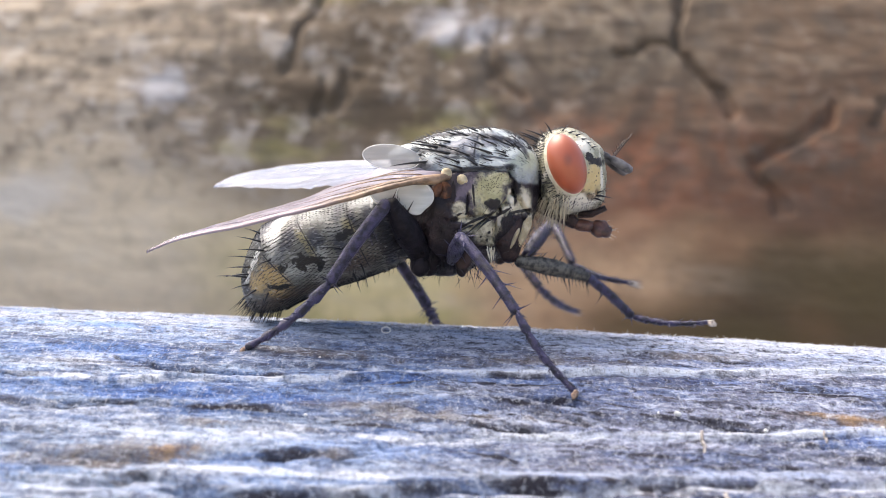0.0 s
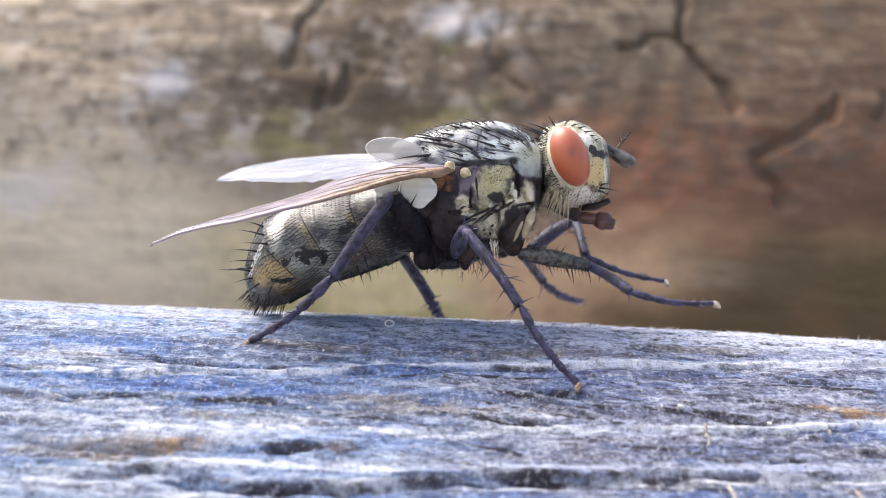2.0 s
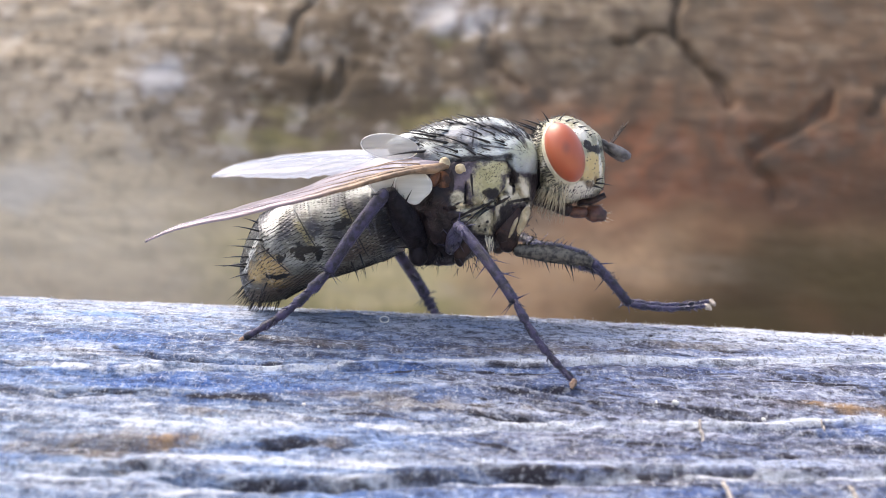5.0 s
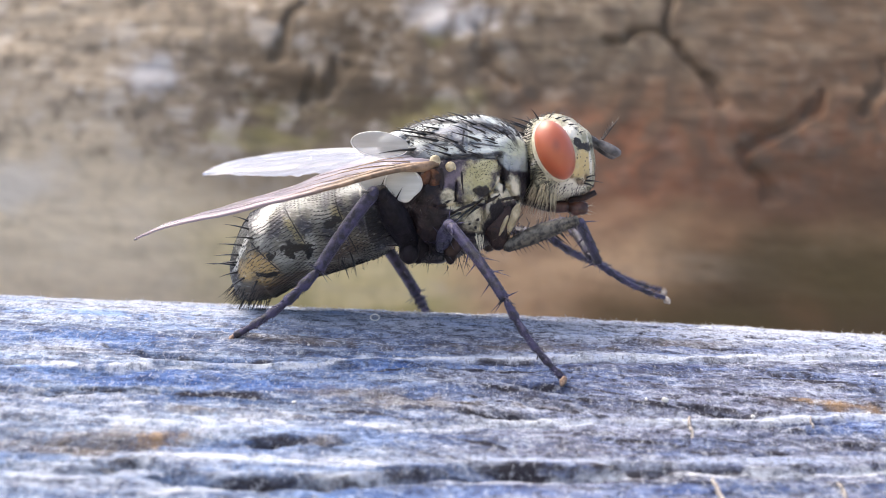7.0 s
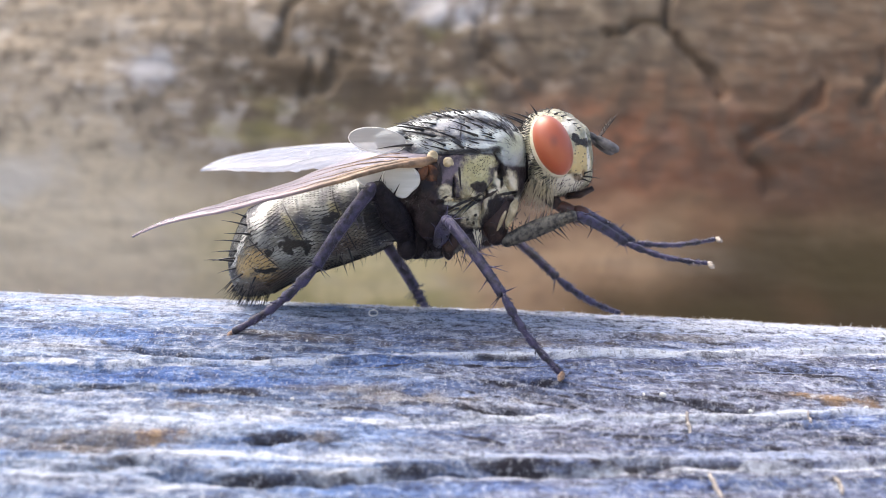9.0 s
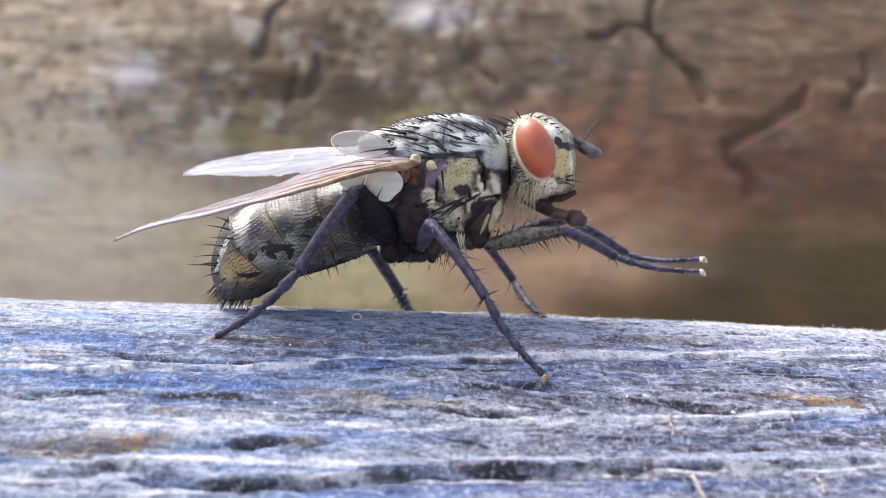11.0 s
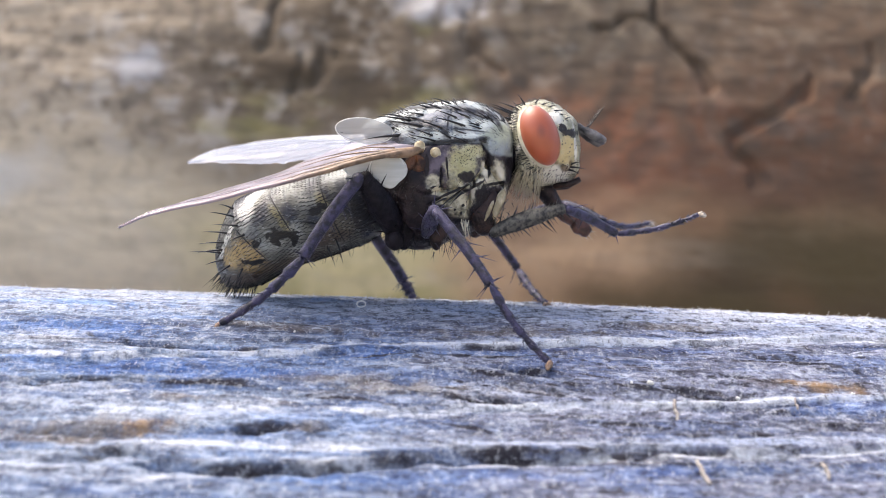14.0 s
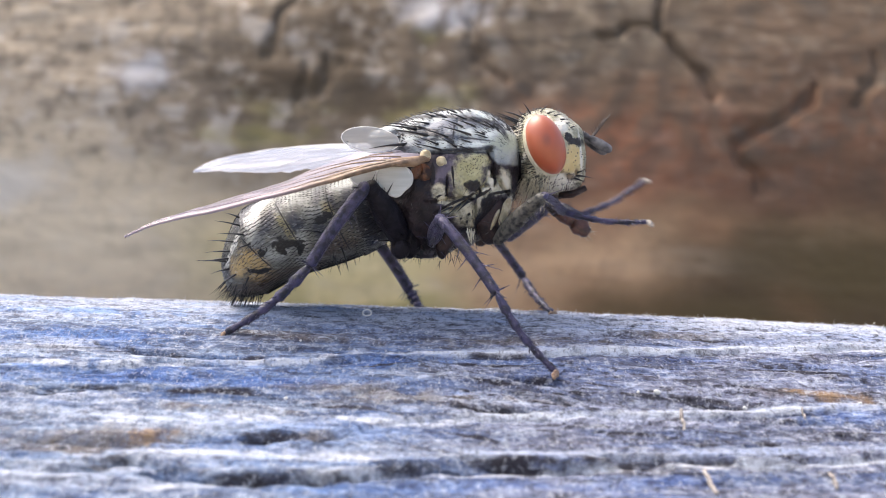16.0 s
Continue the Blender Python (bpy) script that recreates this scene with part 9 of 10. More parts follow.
        (12.3, limb((4.79, -0.74, 0.28), (6.90, 0.76, 0.84))),
        (12.4, limb((6.57, 0.13, -0.63), (9.17, -0.21, -0.23))),
        (12.5, limb((6.81, 1.93, -0.45), (8.54, -0.07, -0.42))),
        (12.6, limb((6.74, 1.92, -0.38), (8.66, 0.10, -0.23))),
        (12.7, limb((6.62, 1.91, -0.28), (8.76, 0.38, 0.03))),
        (12.8, limb((6.53, 1.91, -0.22), (8.80, 0.61, 0.21))),
        (12.9, limb((6.60, 1.91, -0.20), (8.23, -0.15, 0.14))),
        (13.0, limb((6.67, 1.91, -0.18), (7.43, -0.63, 0.02))),
        (13.1, limb((6.90, 1.21, -0.60), (8.34, -1.00, -0.30))),
        (13.2, limb((6.68, 0.22, -0.90), (8.84, -1.24, -0.49))),
        (13.3, limb((6.16, -0.32, -0.89), (8.65, -1.10, -0.44))),
        (13.4, limb((6.75, 0.03, -0.51), (9.37, 0.29, -0.22))),
        (13.5, limb((6.98, 0.56, -0.00), (9.31, 1.81, 0.08))),
        (13.6, limb((6.99, 1.00, -0.05), (9.59, 1.45, 0.20))),
        (13.7, limb((6.88, 1.60, -0.06), (9.40, 0.89, 0.36))),
        (13.8, limb((6.71, 2.00, -0.04), (8.85, 0.52, 0.46))),
        (13.9, limb((6.92, 0.77, -0.31), (9.53, 1.08, 0.02))),
        (14.0, limb((5.81, -0.12, -0.05), (7.61, 1.83, -0.06))),
        (14.1, limb((5.75, 0.04, -0.12), (8.38, 0.33, -0.21))),
        (14.2, limb((5.64, 0.25, -0.22), (7.34, -1.78, -0.35))),
        (14.3, limb((5.55, 0.40, -0.30), (5.50, -2.25, -0.38))),
        (14.4, limb((5.59, -0.57, -0.09), (7.58, -1.00, -1.78))),
        (14.5, limb((5.32, -1.52, 0.06), (6.04, 0.98, -0.43))),
        (14.6, limb((5.29, -1.52, 0.14), (6.01, 1.01, -0.16))),
        (14.7, limb((5.24, -1.52, 0.25), (5.97, 1.03, 0.21))),
        (14.8, limb((5.21, -1.52, 0.33), (5.93, 1.03, 0.48))),
        (14.9, limb((5.17, -0.77, -0.17), (5.87, 1.78, -0.39))),
        (15.0, limb((4.83, -0.06, -0.71), (5.50, 2.44, -1.29))),
        (15.1, limb((6.13, -0.05, -0.82), (8.19, 1.49, -1.43))),
        (15.2, limb((7.13, 0.77, -0.62), (9.68, 0.11, -0.89))),
        (15.3, limb((7.02, 1.59, -0.20), (8.70, -0.46, -0.07))),
        (15.4, limb((6.84, 1.80, -0.25), (8.90, 0.15, -0.05))),
        (15.5, limb((6.62, 2.00, -0.29), (8.98, 0.82, -0.03))),
        (15.6, limb((6.82, 1.68, -0.37), (9.27, 0.78, 0.06))),
        (15.7, limb((6.78, 1.14, -0.35), (9.31, 0.68, 0.30))),
        (15.8, limb((6.30, 0.60, -0.15), (8.80, 0.65, 0.73))),
        (15.9, limb((5.53, 0.31, 0.17), (7.92, 0.81, 1.22))),
        (16.0, limb((4.87, 0.28, 0.44), (7.13, 1.08, 1.58)))])
    walk(middle_leg["femur"], [
        (0.0, limb((1.22, 1.60, -0.54), (2.06, 3.25, 0.21))),
        (0.1, limb((1.22, 1.60, -0.54), (2.12, 3.22, 0.21))),
        (0.2, limb((1.22, 1.60, -0.54), (2.19, 3.17, 0.21))),
        (0.3, limb((1.22, 1.60, -0.54), (2.25, 3.14, 0.21))),
        (0.4, limb((1.22, 1.60, -0.54), (2.25, 3.14, 0.21))),
        (0.5, limb((1.22, 1.60, -0.54), (2.25, 3.14, 0.21))),
        (0.6, limb((1.22, 1.60, -0.54), (2.25, 3.14, 0.21))),
        (0.7, limb((1.22, 1.60, -0.54), (2.25, 3.14, 0.21))),
        (0.8, limb((1.22, 1.60, -0.54), (2.25, 3.14, 0.21))),
        (0.9, limb((1.22, 1.60, -0.54), (2.29, 3.11, 0.21))),
        (1.0, limb((1.22, 1.60, -0.54), (2.34, 3.08, 0.21))),
        (1.1, limb((1.22, 1.60, -0.54), (2.29, 3.11, 0.21))),
        (1.2, limb((1.22, 1.60, -0.54), (2.25, 3.14, 0.21))),
        (1.3, limb((1.22, 1.60, -0.54), (2.25, 3.14, 0.21))),
        (1.4, limb((1.22, 1.60, -0.54), (2.25, 3.14, 0.21))),
        (1.5, limb((1.22, 1.60, -0.54), (2.25, 3.14, 0.21))),
        (1.6, limb((1.22, 1.60, -0.54), (2.25, 3.14, 0.21))),
        (1.7, limb((1.22, 1.60, -0.54), (2.25, 3.14, 0.21))),
        (1.8, limb((1.22, 1.60, -0.54), (2.25, 3.14, 0.21))),
        (1.9, limb((1.22, 1.60, -0.54), (2.16, 3.20, 0.21))),
        (2.0, limb((1.22, 1.60, -0.54), (2.06, 3.25, 0.21))),
        (2.1, limb((1.22, 1.60, -0.54), (2.25, 3.14, 0.21))),
        (2.2, limb((1.22, 1.60, -0.54), (2.25, 3.14, 0.21))),
        (2.3, limb((1.22, 1.60, -0.54), (2.25, 3.14, 0.21))),
        (2.4, limb((1.22, 1.60, -0.54), (2.25, 3.14, 0.21))),
        (2.5, limb((1.22, 1.60, -0.54), (2.25, 3.14, 0.21))),
        (2.6, limb((1.22, 1.60, -0.54), (2.25, 3.14, 0.21))),
        (2.7, limb((1.22, 1.60, -0.54), (2.25, 3.14, 0.21))),
        (2.8, limb((1.22, 1.60, -0.54), (2.25, 3.14, 0.21))),
        (2.9, limb((1.22, 1.60, -0.54), (2.25, 3.14, 0.21))),
        (3.0, limb((1.22, 1.60, -0.54), (2.25, 3.14, 0.21))),
        (3.1, limb((1.22, 1.60, -0.54), (2.25, 3.14, 0.21))),
        (3.2, limb((1.22, 1.60, -0.54), (2.25, 3.14, 0.21))),
        (3.3, limb((1.22, 1.60, -0.54), (2.25, 3.14, 0.21))),
        (3.4, limb((1.22, 1.60, -0.54), (2.25, 3.14, 0.21))),
        (3.5, limb((1.22, 1.60, -0.54), (2.25, 3.14, 0.21))),
        (3.6, limb((1.22, 1.60, -0.54), (2.25, 3.14, 0.21))),
        (3.7, limb((1.22, 1.60, -0.54), (2.25, 3.14, 0.21))),
        (3.8, limb((1.22, 1.60, -0.54), (2.25, 3.14, 0.21))),
        (3.9, limb((1.22, 1.60, -0.54), (2.25, 3.14, 0.21))),
        (4.0, limb((1.22, 1.60, -0.54), (2.25, 3.14, 0.21))),
        (4.1, limb((1.22, 1.60, -0.54), (2.25, 3.14, 0.21))),
        (4.2, limb((1.22, 1.60, -0.54), (2.25, 3.14, 0.21))),
        (4.46, limb((1.22, 1.60, -0.54), (2.25, 3.14, 0.21))),
        (4.72, limb((1.22, 1.60, -0.54), (2.25, 3.14, 0.21))),
        (4.99, limb((1.22, 1.60, -0.54), (2.25, 3.14, 0.21))),
        (5.25, limb((1.22, 1.60, -0.54), (2.25, 3.14, 0.21))),
        (5.51, limb((1.22, 1.60, -0.54), (2.25, 3.14, 0.21))),
        (5.78, limb((1.22, 1.60, -0.54), (2.25, 3.14, 0.21))),
        (6.04, limb((1.22, 1.60, -0.54), (2.25, 3.14, 0.21))),
        (6.3, limb((1.22, 1.60, -0.54), (2.25, 3.14, 0.21))),
        (6.4, limb((1.22, 1.60, -0.54), (2.25, 3.14, 0.21))),
        (6.5, limb((1.22, 1.60, -0.54), (2.25, 3.14, 0.21))),
        (6.6, limb((1.22, 1.60, -0.54), (2.25, 3.14, 0.21))),
        (6.7, limb((1.22, 1.60, -0.54), (2.25, 3.14, 0.21))),
        (6.8, limb((1.22, 1.60, -0.54), (2.25, 3.14, 0.21))),
        (6.9, limb((1.22, 1.60, -0.54), (2.25, 3.14, 0.21))),
        (7.0, limb((1.22, 1.60, -0.54), (2.25, 3.14, 0.21))),
        (7.1, limb((1.22, 1.60, -0.54), (2.25, 3.14, 0.21))),
        (7.2, limb((1.22, 1.60, -0.54), (2.25, 3.14, 0.21))),
        (7.3, limb((1.22, 1.60, -0.54), (2.25, 3.14, 0.21))),
        (7.4, limb((1.22, 1.60, -0.54), (2.25, 3.14, 0.21))),
        (7.5, limb((1.22, 1.60, -0.54), (2.25, 3.14, 0.21))),
        (7.6, limb((1.22, 1.60, -0.54), (2.52, 3.02, 0.01))),
        (7.7, limb((1.22, 1.60, -0.54), (2.62, 2.95, -0.08))),
        (7.8, limb((1.22, 1.60, -0.54), (2.71, 2.87, -0.17))),
        (7.9, limb((1.22, 1.60, -0.54), (2.71, 2.87, -0.17))),
        (8.0, limb((1.22, 1.60, -0.54), (2.71, 2.87, -0.17))),
        (8.1, limb((1.22, 1.60, -0.54), (2.71, 2.87, -0.17))),
        (8.2, limb((1.22, 1.60, -0.54), (2.71, 2.87, -0.17))),
        (8.3, limb((1.22, 1.60, -0.54), (2.71, 2.87, -0.17))),
        (8.4, limb((1.22, 1.60, -0.54), (2.71, 2.87, -0.17))),
        (8.5, limb((1.22, 1.60, -0.54), (2.71, 2.87, -0.17))),
        (9.2, limb((1.22, 1.60, -0.54), (2.71, 2.87, -0.17))),
        (9.7, limb((1.22, 1.60, -0.54), (2.71, 2.87, -0.17))),
        (10.0, limb((1.22, 1.60, -0.54), (2.54, 2.99, 0.03))),
        (10.3, limb((1.22, 1.60, -0.54), (2.34, 3.08, 0.21))),
        (10.4, limb((1.22, 1.60, -0.54), (2.30, 3.11, 0.20))),
        (10.5, limb((1.22, 1.60, -0.54), (2.24, 3.16, 0.18))),
        (10.6, limb((1.22, 1.60, -0.54), (2.17, 3.21, 0.15))),
        (10.7, limb((1.22, 1.60, -0.54), (2.11, 3.26, 0.13))),
        (10.8, limb((1.22, 1.60, -0.54), (2.07, 3.29, 0.12))),
        (11.3, limb((1.22, 1.60, -0.54), (2.07, 3.29, 0.12))),
        (16.0, limb((1.22, 1.60, -0.54), (2.07, 3.29, 0.12)))])
    walk(middle_leg["tibia"], [
        (0.0, limb((2.06, 3.25, 0.21), (3.22, 2.15, -1.30))),
        (0.1, limb((2.12, 3.22, 0.21), (3.58, 2.19, -1.07))),
        (0.2, limb((2.19, 3.17, 0.21), (4.00, 2.30, -0.68))),
        (0.3, limb((2.25, 3.14, 0.21), (4.24, 2.41, -0.37))),
        (0.4, limb((2.25, 3.14, 0.21), (4.15, 2.23, -0.43))),
        (0.5, limb((2.25, 3.14, 0.21), (4.04, 2.06, -0.48))),
        (0.6, limb((2.25, 3.14, 0.21), (3.91, 1.87, -0.47))),
        (0.7, limb((2.25, 3.14, 0.21), (3.71, 1.63, -0.44))),
        (0.8, limb((2.25, 3.14, 0.21), (3.55, 1.48, -0.41))),
        (0.9, limb((2.29, 3.11, 0.21), (4.41, 2.67, -0.19))),
        (1.0, limb((2.34, 3.08, 0.21), (4.31, 4.06, 0.22))),
        (1.1, limb((2.29, 3.11, 0.21), (4.31, 2.27, -0.06))),
        (1.2, limb((2.25, 3.14, 0.21), (2.90, 1.07, -0.15))),
        (1.3, limb((2.25, 3.14, 0.21), (3.33, 1.32, -0.38))),
        (1.4, limb((2.25, 3.14, 0.21), (3.80, 1.84, -0.64))),
        (1.5, limb((2.25, 3.14, 0.21), (4.04, 2.32, -0.77))),
        (1.6, limb((2.25, 3.14, 0.21), (3.81, 1.85, -0.65))),
        (1.7, limb((2.25, 3.14, 0.21), (3.36, 1.34, -0.40))),
        (1.8, limb((2.25, 3.14, 0.21), (2.95, 1.09, -0.18))),
        (1.9, limb((2.16, 3.20, 0.21), (3.22, 1.62, -0.89))),
        (2.0, limb((2.06, 3.25, 0.21), (3.30, 2.42, -1.41))),
        (2.1, limb((2.25, 3.14, 0.21), (3.58, 1.50, -0.42))),
        (2.2, limb((2.25, 3.14, 0.21), (3.55, 1.49, -0.43))),
        (2.3, limb((2.25, 3.14, 0.21), (3.52, 1.47, -0.45))),
        (2.4, limb((2.25, 3.14, 0.21), (3.49, 1.45, -0.46))),
        (2.5, limb((2.25, 3.14, 0.21), (3.59, 1.53, -0.46))),
        (2.6, limb((2.25, 3.14, 0.21), (3.53, 1.48, -0.47))),
        (2.7, limb((2.25, 3.14, 0.21), (3.44, 1.43, -0.49))),
        (2.8, limb((2.25, 3.14, 0.21), (3.37, 1.39, -0.50))),
        (2.9, limb((2.25, 3.14, 0.21), (4.27, 2.52, -0.39))),
        (3.0, limb((2.25, 3.14, 0.21), (4.29, 3.93, -0.02))),
        (3.1, limb((2.25, 3.14, 0.21), (4.40, 3.12, -0.24))),
        (3.2, limb((2.25, 3.14, 0.21), (4.04, 2.04, -0.42))),
        (3.3, limb((2.25, 3.14, 0.21), (3.46, 1.43, -0.45))),
        (3.4, limb((2.25, 3.14, 0.21), (3.37, 1.36, -0.45))),
        (3.5, limb((2.25, 3.14, 0.21), (3.27, 1.30, -0.45))),
        (3.6, limb((2.25, 3.14, 0.21), (3.26, 1.31, -0.48))),
        (3.7, limb((2.25, 3.14, 0.21), (3.24, 1.32, -0.53))),
        (3.8, limb((2.25, 3.14, 0.21), (3.23, 1.33, -0.56))),
        (3.9, limb((2.25, 3.14, 0.21), (3.06, 1.20, -0.43))),
        (4.0, limb((2.25, 3.14, 0.21), (2.88, 1.09, -0.29))),
        (4.1, limb((2.25, 3.14, 0.21), (2.89, 1.10, -0.29))),
        (4.2, limb((2.25, 3.14, 0.21), (2.91, 1.10, -0.30))),
        (4.46, limb((2.25, 3.14, 0.21), (3.03, 1.15, -0.31))),
        (4.72, limb((2.25, 3.14, 0.21), (3.19, 1.23, -0.32))),
        (4.99, limb((2.25, 3.14, 0.21), (3.38, 1.33, -0.33))),
        (5.25, limb((2.25, 3.14, 0.21), (3.58, 1.47, -0.33))),
        (5.51, limb((2.25, 3.14, 0.21), (3.76, 1.63, -0.32))),
        (5.78, limb((2.25, 3.14, 0.21), (3.90, 1.79, -0.31))),
        (6.04, limb((2.25, 3.14, 0.21), (4.02, 1.93, -0.30))),
        (6.3, limb((2.25, 3.14, 0.21), (4.09, 2.04, -0.29))),
        (6.4, limb((2.25, 3.14, 0.21), (4.10, 2.08, -0.32))),
        (6.5, limb((2.25, 3.14, 0.21), (4.12, 2.13, -0.35))),
        (6.6, limb((2.25, 3.14, 0.21), (4.06, 2.01, -0.31))),
        (6.7, limb((2.25, 3.14, 0.21), (3.97, 1.85, -0.25))),
        (6.8, limb((2.25, 3.14, 0.21), (3.90, 1.74, -0.21))),
        (6.9, limb((2.25, 3.14, 0.21), (3.81, 1.62, -0.08))),
        (7.0, limb((2.25, 3.14, 0.21), (3.72, 1.51, 0.06))),
        (7.1, limb((2.25, 3.14, 0.21), (3.64, 1.46, -0.08))),
        (7.2, limb((2.25, 3.14, 0.21), (3.53, 1.41, -0.26))),
        (7.3, limb((2.25, 3.14, 0.21), (3.44, 1.39, -0.39))),
        (7.4, limb((2.25, 3.14, 0.21), (4.08, 2.02, -0.26))),
        (7.5, limb((2.25, 3.14, 0.21), (4.41, 2.85, -0.05))),
        (7.6, limb((2.52, 3.02, 0.01), (4.51, 2.23, -0.49))),
        (7.7, limb((2.62, 2.95, -0.08), (4.49, 2.04, -0.80))),
        (7.8, limb((2.71, 2.87, -0.17), (4.43, 1.86, -1.10))),
        (7.9, limb((2.71, 2.87, -0.17), (4.31, 1.77, -1.20))),
        (8.0, limb((2.71, 2.87, -0.17), (4.18, 1.68, -1.29))),
        (8.1, limb((2.71, 2.87, -0.17), (4.20, 1.75, -1.34))),
        (8.2, limb((2.71, 2.87, -0.17), (4.22, 1.85, -1.41))),
        (8.3, limb((2.71, 2.87, -0.17), (4.23, 1.98, -1.49))),
        (8.4, limb((2.71, 2.87, -0.17), (4.24, 2.09, -1.55))),
        (8.5, limb((2.71, 2.87, -0.17), (4.24, 2.17, -1.59))),
        (9.2, limb((2.71, 2.87, -0.17), (4.24, 2.17, -1.59))),
        (9.7, limb((2.71, 2.87, -0.17), (4.24, 2.17, -1.59))),
        (10.0, limb((2.54, 2.99, 0.03), (4.24, 3.07, -1.37))),
        (10.3, limb((2.34, 3.08, 0.21), (3.99, 3.92, -0.97))),
        (10.4, limb((2.30, 3.11, 0.20), (3.94, 3.80, -1.10))),
        (10.5, limb((2.24, 3.16, 0.18), (3.83, 3.61, -1.27))),
        (10.6, limb((2.17, 3.21, 0.15), (3.68, 3.40, -1.43))),
        (10.7, limb((2.11, 3.26, 0.13), (3.52, 3.19, -1.55))),
        (10.8, limb((2.07, 3.29, 0.12), (3.40, 3.06, -1.62))),
        (11.3, limb((2.07, 3.29, 0.12), (3.40, 3.06, -1.62))),
        (16.0, limb((2.07, 3.29, 0.12), (3.40, 3.06, -1.62)))])
    walk(middle_leg["tarsus"], [
        (0.0, limb((3.22, 2.15, -1.30), (4.76, 4.16, -2.22))),
        (0.1, limb((3.58, 2.19, -1.07), (5.52, 3.56, -2.34))),
        (0.2, limb((4.00, 2.30, -0.68), (6.18, 2.60, -2.24))),
        (0.3, limb((4.24, 2.41, -0.37), (6.35, 1.88, -1.96))),
        (0.4, limb((4.15, 2.23, -0.43), (6.42, 2.47, -1.86))),
        (0.5, limb((4.04, 2.06, -0.48), (6.27, 3.05, -1.62))),
        (0.6, limb((3.91, 1.87, -0.47), (6.12, 2.93, -1.59))),
        (0.7, limb((3.71, 1.63, -0.44), (5.89, 2.79, -1.53))),
        (0.8, limb((3.55, 1.48, -0.41), (5.70, 2.70, -1.47))),
        (0.9, limb((4.41, 2.67, -0.19), (6.50, 2.43, -1.87))),
        (1.0, limb((4.31, 4.06, 0.22), (5.62, 2.45, -1.50))),
        (1.1, limb((4.31, 2.27, -0.06), (6.52, 2.03, -1.58))),
        (1.2, limb((2.90, 1.07, -0.15), (5.18, 2.28, -0.91))),
        (1.3, limb((3.33, 1.32, -0.38), (5.78, 1.54, -1.47))),
        (1.4, limb((3.80, 1.84, -0.64), (5.89, 0.69, -1.90))),
        (1.5, limb((4.04, 2.32, -0.77), (5.47, 0.35, -1.92))),
        (1.6, limb((3.81, 1.85, -0.65), (5.90, 0.70, -1.90))),
        (1.7, limb((3.36, 1.34, -0.40), (5.82, 1.56, -1.49))),
        (1.8, limb((2.95, 1.09, -0.18), (5.24, 2.29, -0.94))),
        (1.9, limb((3.22, 1.62, -0.89), (5.17, 3.32, -1.64))),
        (2.0, limb((3.30, 2.42, -1.41), (4.81, 4.54, -2.10))),
        (2.1, limb((3.58, 1.50, -0.42), (5.68, 2.44, -1.82))),
        (2.2, limb((3.55, 1.49, -0.43), (5.58, 2.67, -1.74))),
        (2.3, limb((3.52, 1.47, -0.45), (5.42, 2.97, -1.61))),
        (2.4, limb((3.49, 1.45, -0.46), (5.28, 3.17, -1.51))),
        (2.5, limb((3.59, 1.53, -0.46), (5.43, 3.16, -1.55))),
        (2.6, limb((3.53, 1.48, -0.47), (5.37, 3.14, -1.54))),
        (2.7, limb((3.44, 1.43, -0.49), (5.28, 3.11, -1.52))),
        (2.8, limb((3.37, 1.39, -0.50), (5.21, 3.08, -1.50))),
        (2.9, limb((4.27, 2.52, -0.39), (6.48, 2.66, -1.93))),
        (3.0, limb((4.29, 3.93, -0.02), (6.00, 2.46, -1.49))),
        (3.1, limb((4.40, 3.12, -0.24), (6.33, 2.33, -1.95))),
        (3.2, limb((4.04, 2.04, -0.42), (6.02, 2.28, -2.24))),
        (3.3, limb((3.46, 1.43, -0.45), (5.28, 2.41, -2.17))),
        (3.4, limb((3.37, 1.36, -0.45), (5.19, 2.64, -1.96))),
        (3.5, limb((3.27, 1.30, -0.45), (5.07, 2.85, -1.72))),
        (3.6, limb((3.26, 1.31, -0.48), (5.25, 2.50, -1.86))),
        (3.7, limb((3.24, 1.32, -0.53), (5.41, 1.96, -1.99))),
        (3.8, limb((3.23, 1.33, -0.56), (5.47, 1.55, -2.04))),
        (3.9, limb((3.06, 1.20, -0.43), (5.35, 2.01, -1.58))),
        (4.0, limb((2.88, 1.09, -0.29), (5.08, 2.45, -1.04))),
        (4.1, limb((2.89, 1.10, -0.29), (5.17, 2.37, -0.98))),
        (4.2, limb((2.91, 1.10, -0.30), (5.25, 2.29, -0.91))),
        (4.46, limb((3.03, 1.15, -0.31), (5.36, 2.31, -0.99))),
        (4.72, limb((3.19, 1.23, -0.32), (5.52, 2.36, -1.09))),
        (4.99, limb((3.38, 1.33, -0.33), (5.69, 2.43, -1.21))),
        (5.25, limb((3.58, 1.47, -0.33), (5.85, 2.52, -1.32))),
        (5.51, limb((3.76, 1.63, -0.32), (6.00, 2.63, -1.43))),
        (5.78, limb((3.90, 1.79, -0.31), (6.11, 2.75, -1.53))),
        (6.04, limb((4.02, 1.93, -0.30), (6.19, 2.85, -1.60))),
        (6.3, limb((4.09, 2.04, -0.29), (6.24, 2.93, -1.65))),
        (6.4, limb((4.10, 2.08, -0.32), (6.28, 2.80, -1.74))),
        (6.5, limb((4.12, 2.13, -0.35), (6.30, 2.67, -1.83))),
        (6.6, limb((4.06, 2.01, -0.31), (6.27, 2.76, -1.67))),
        (6.7, limb((3.97, 1.85, -0.25), (6.18, 2.87, -1.42))),
        (6.8, limb((3.90, 1.74, -0.21), (6.08, 2.95, -1.22))),
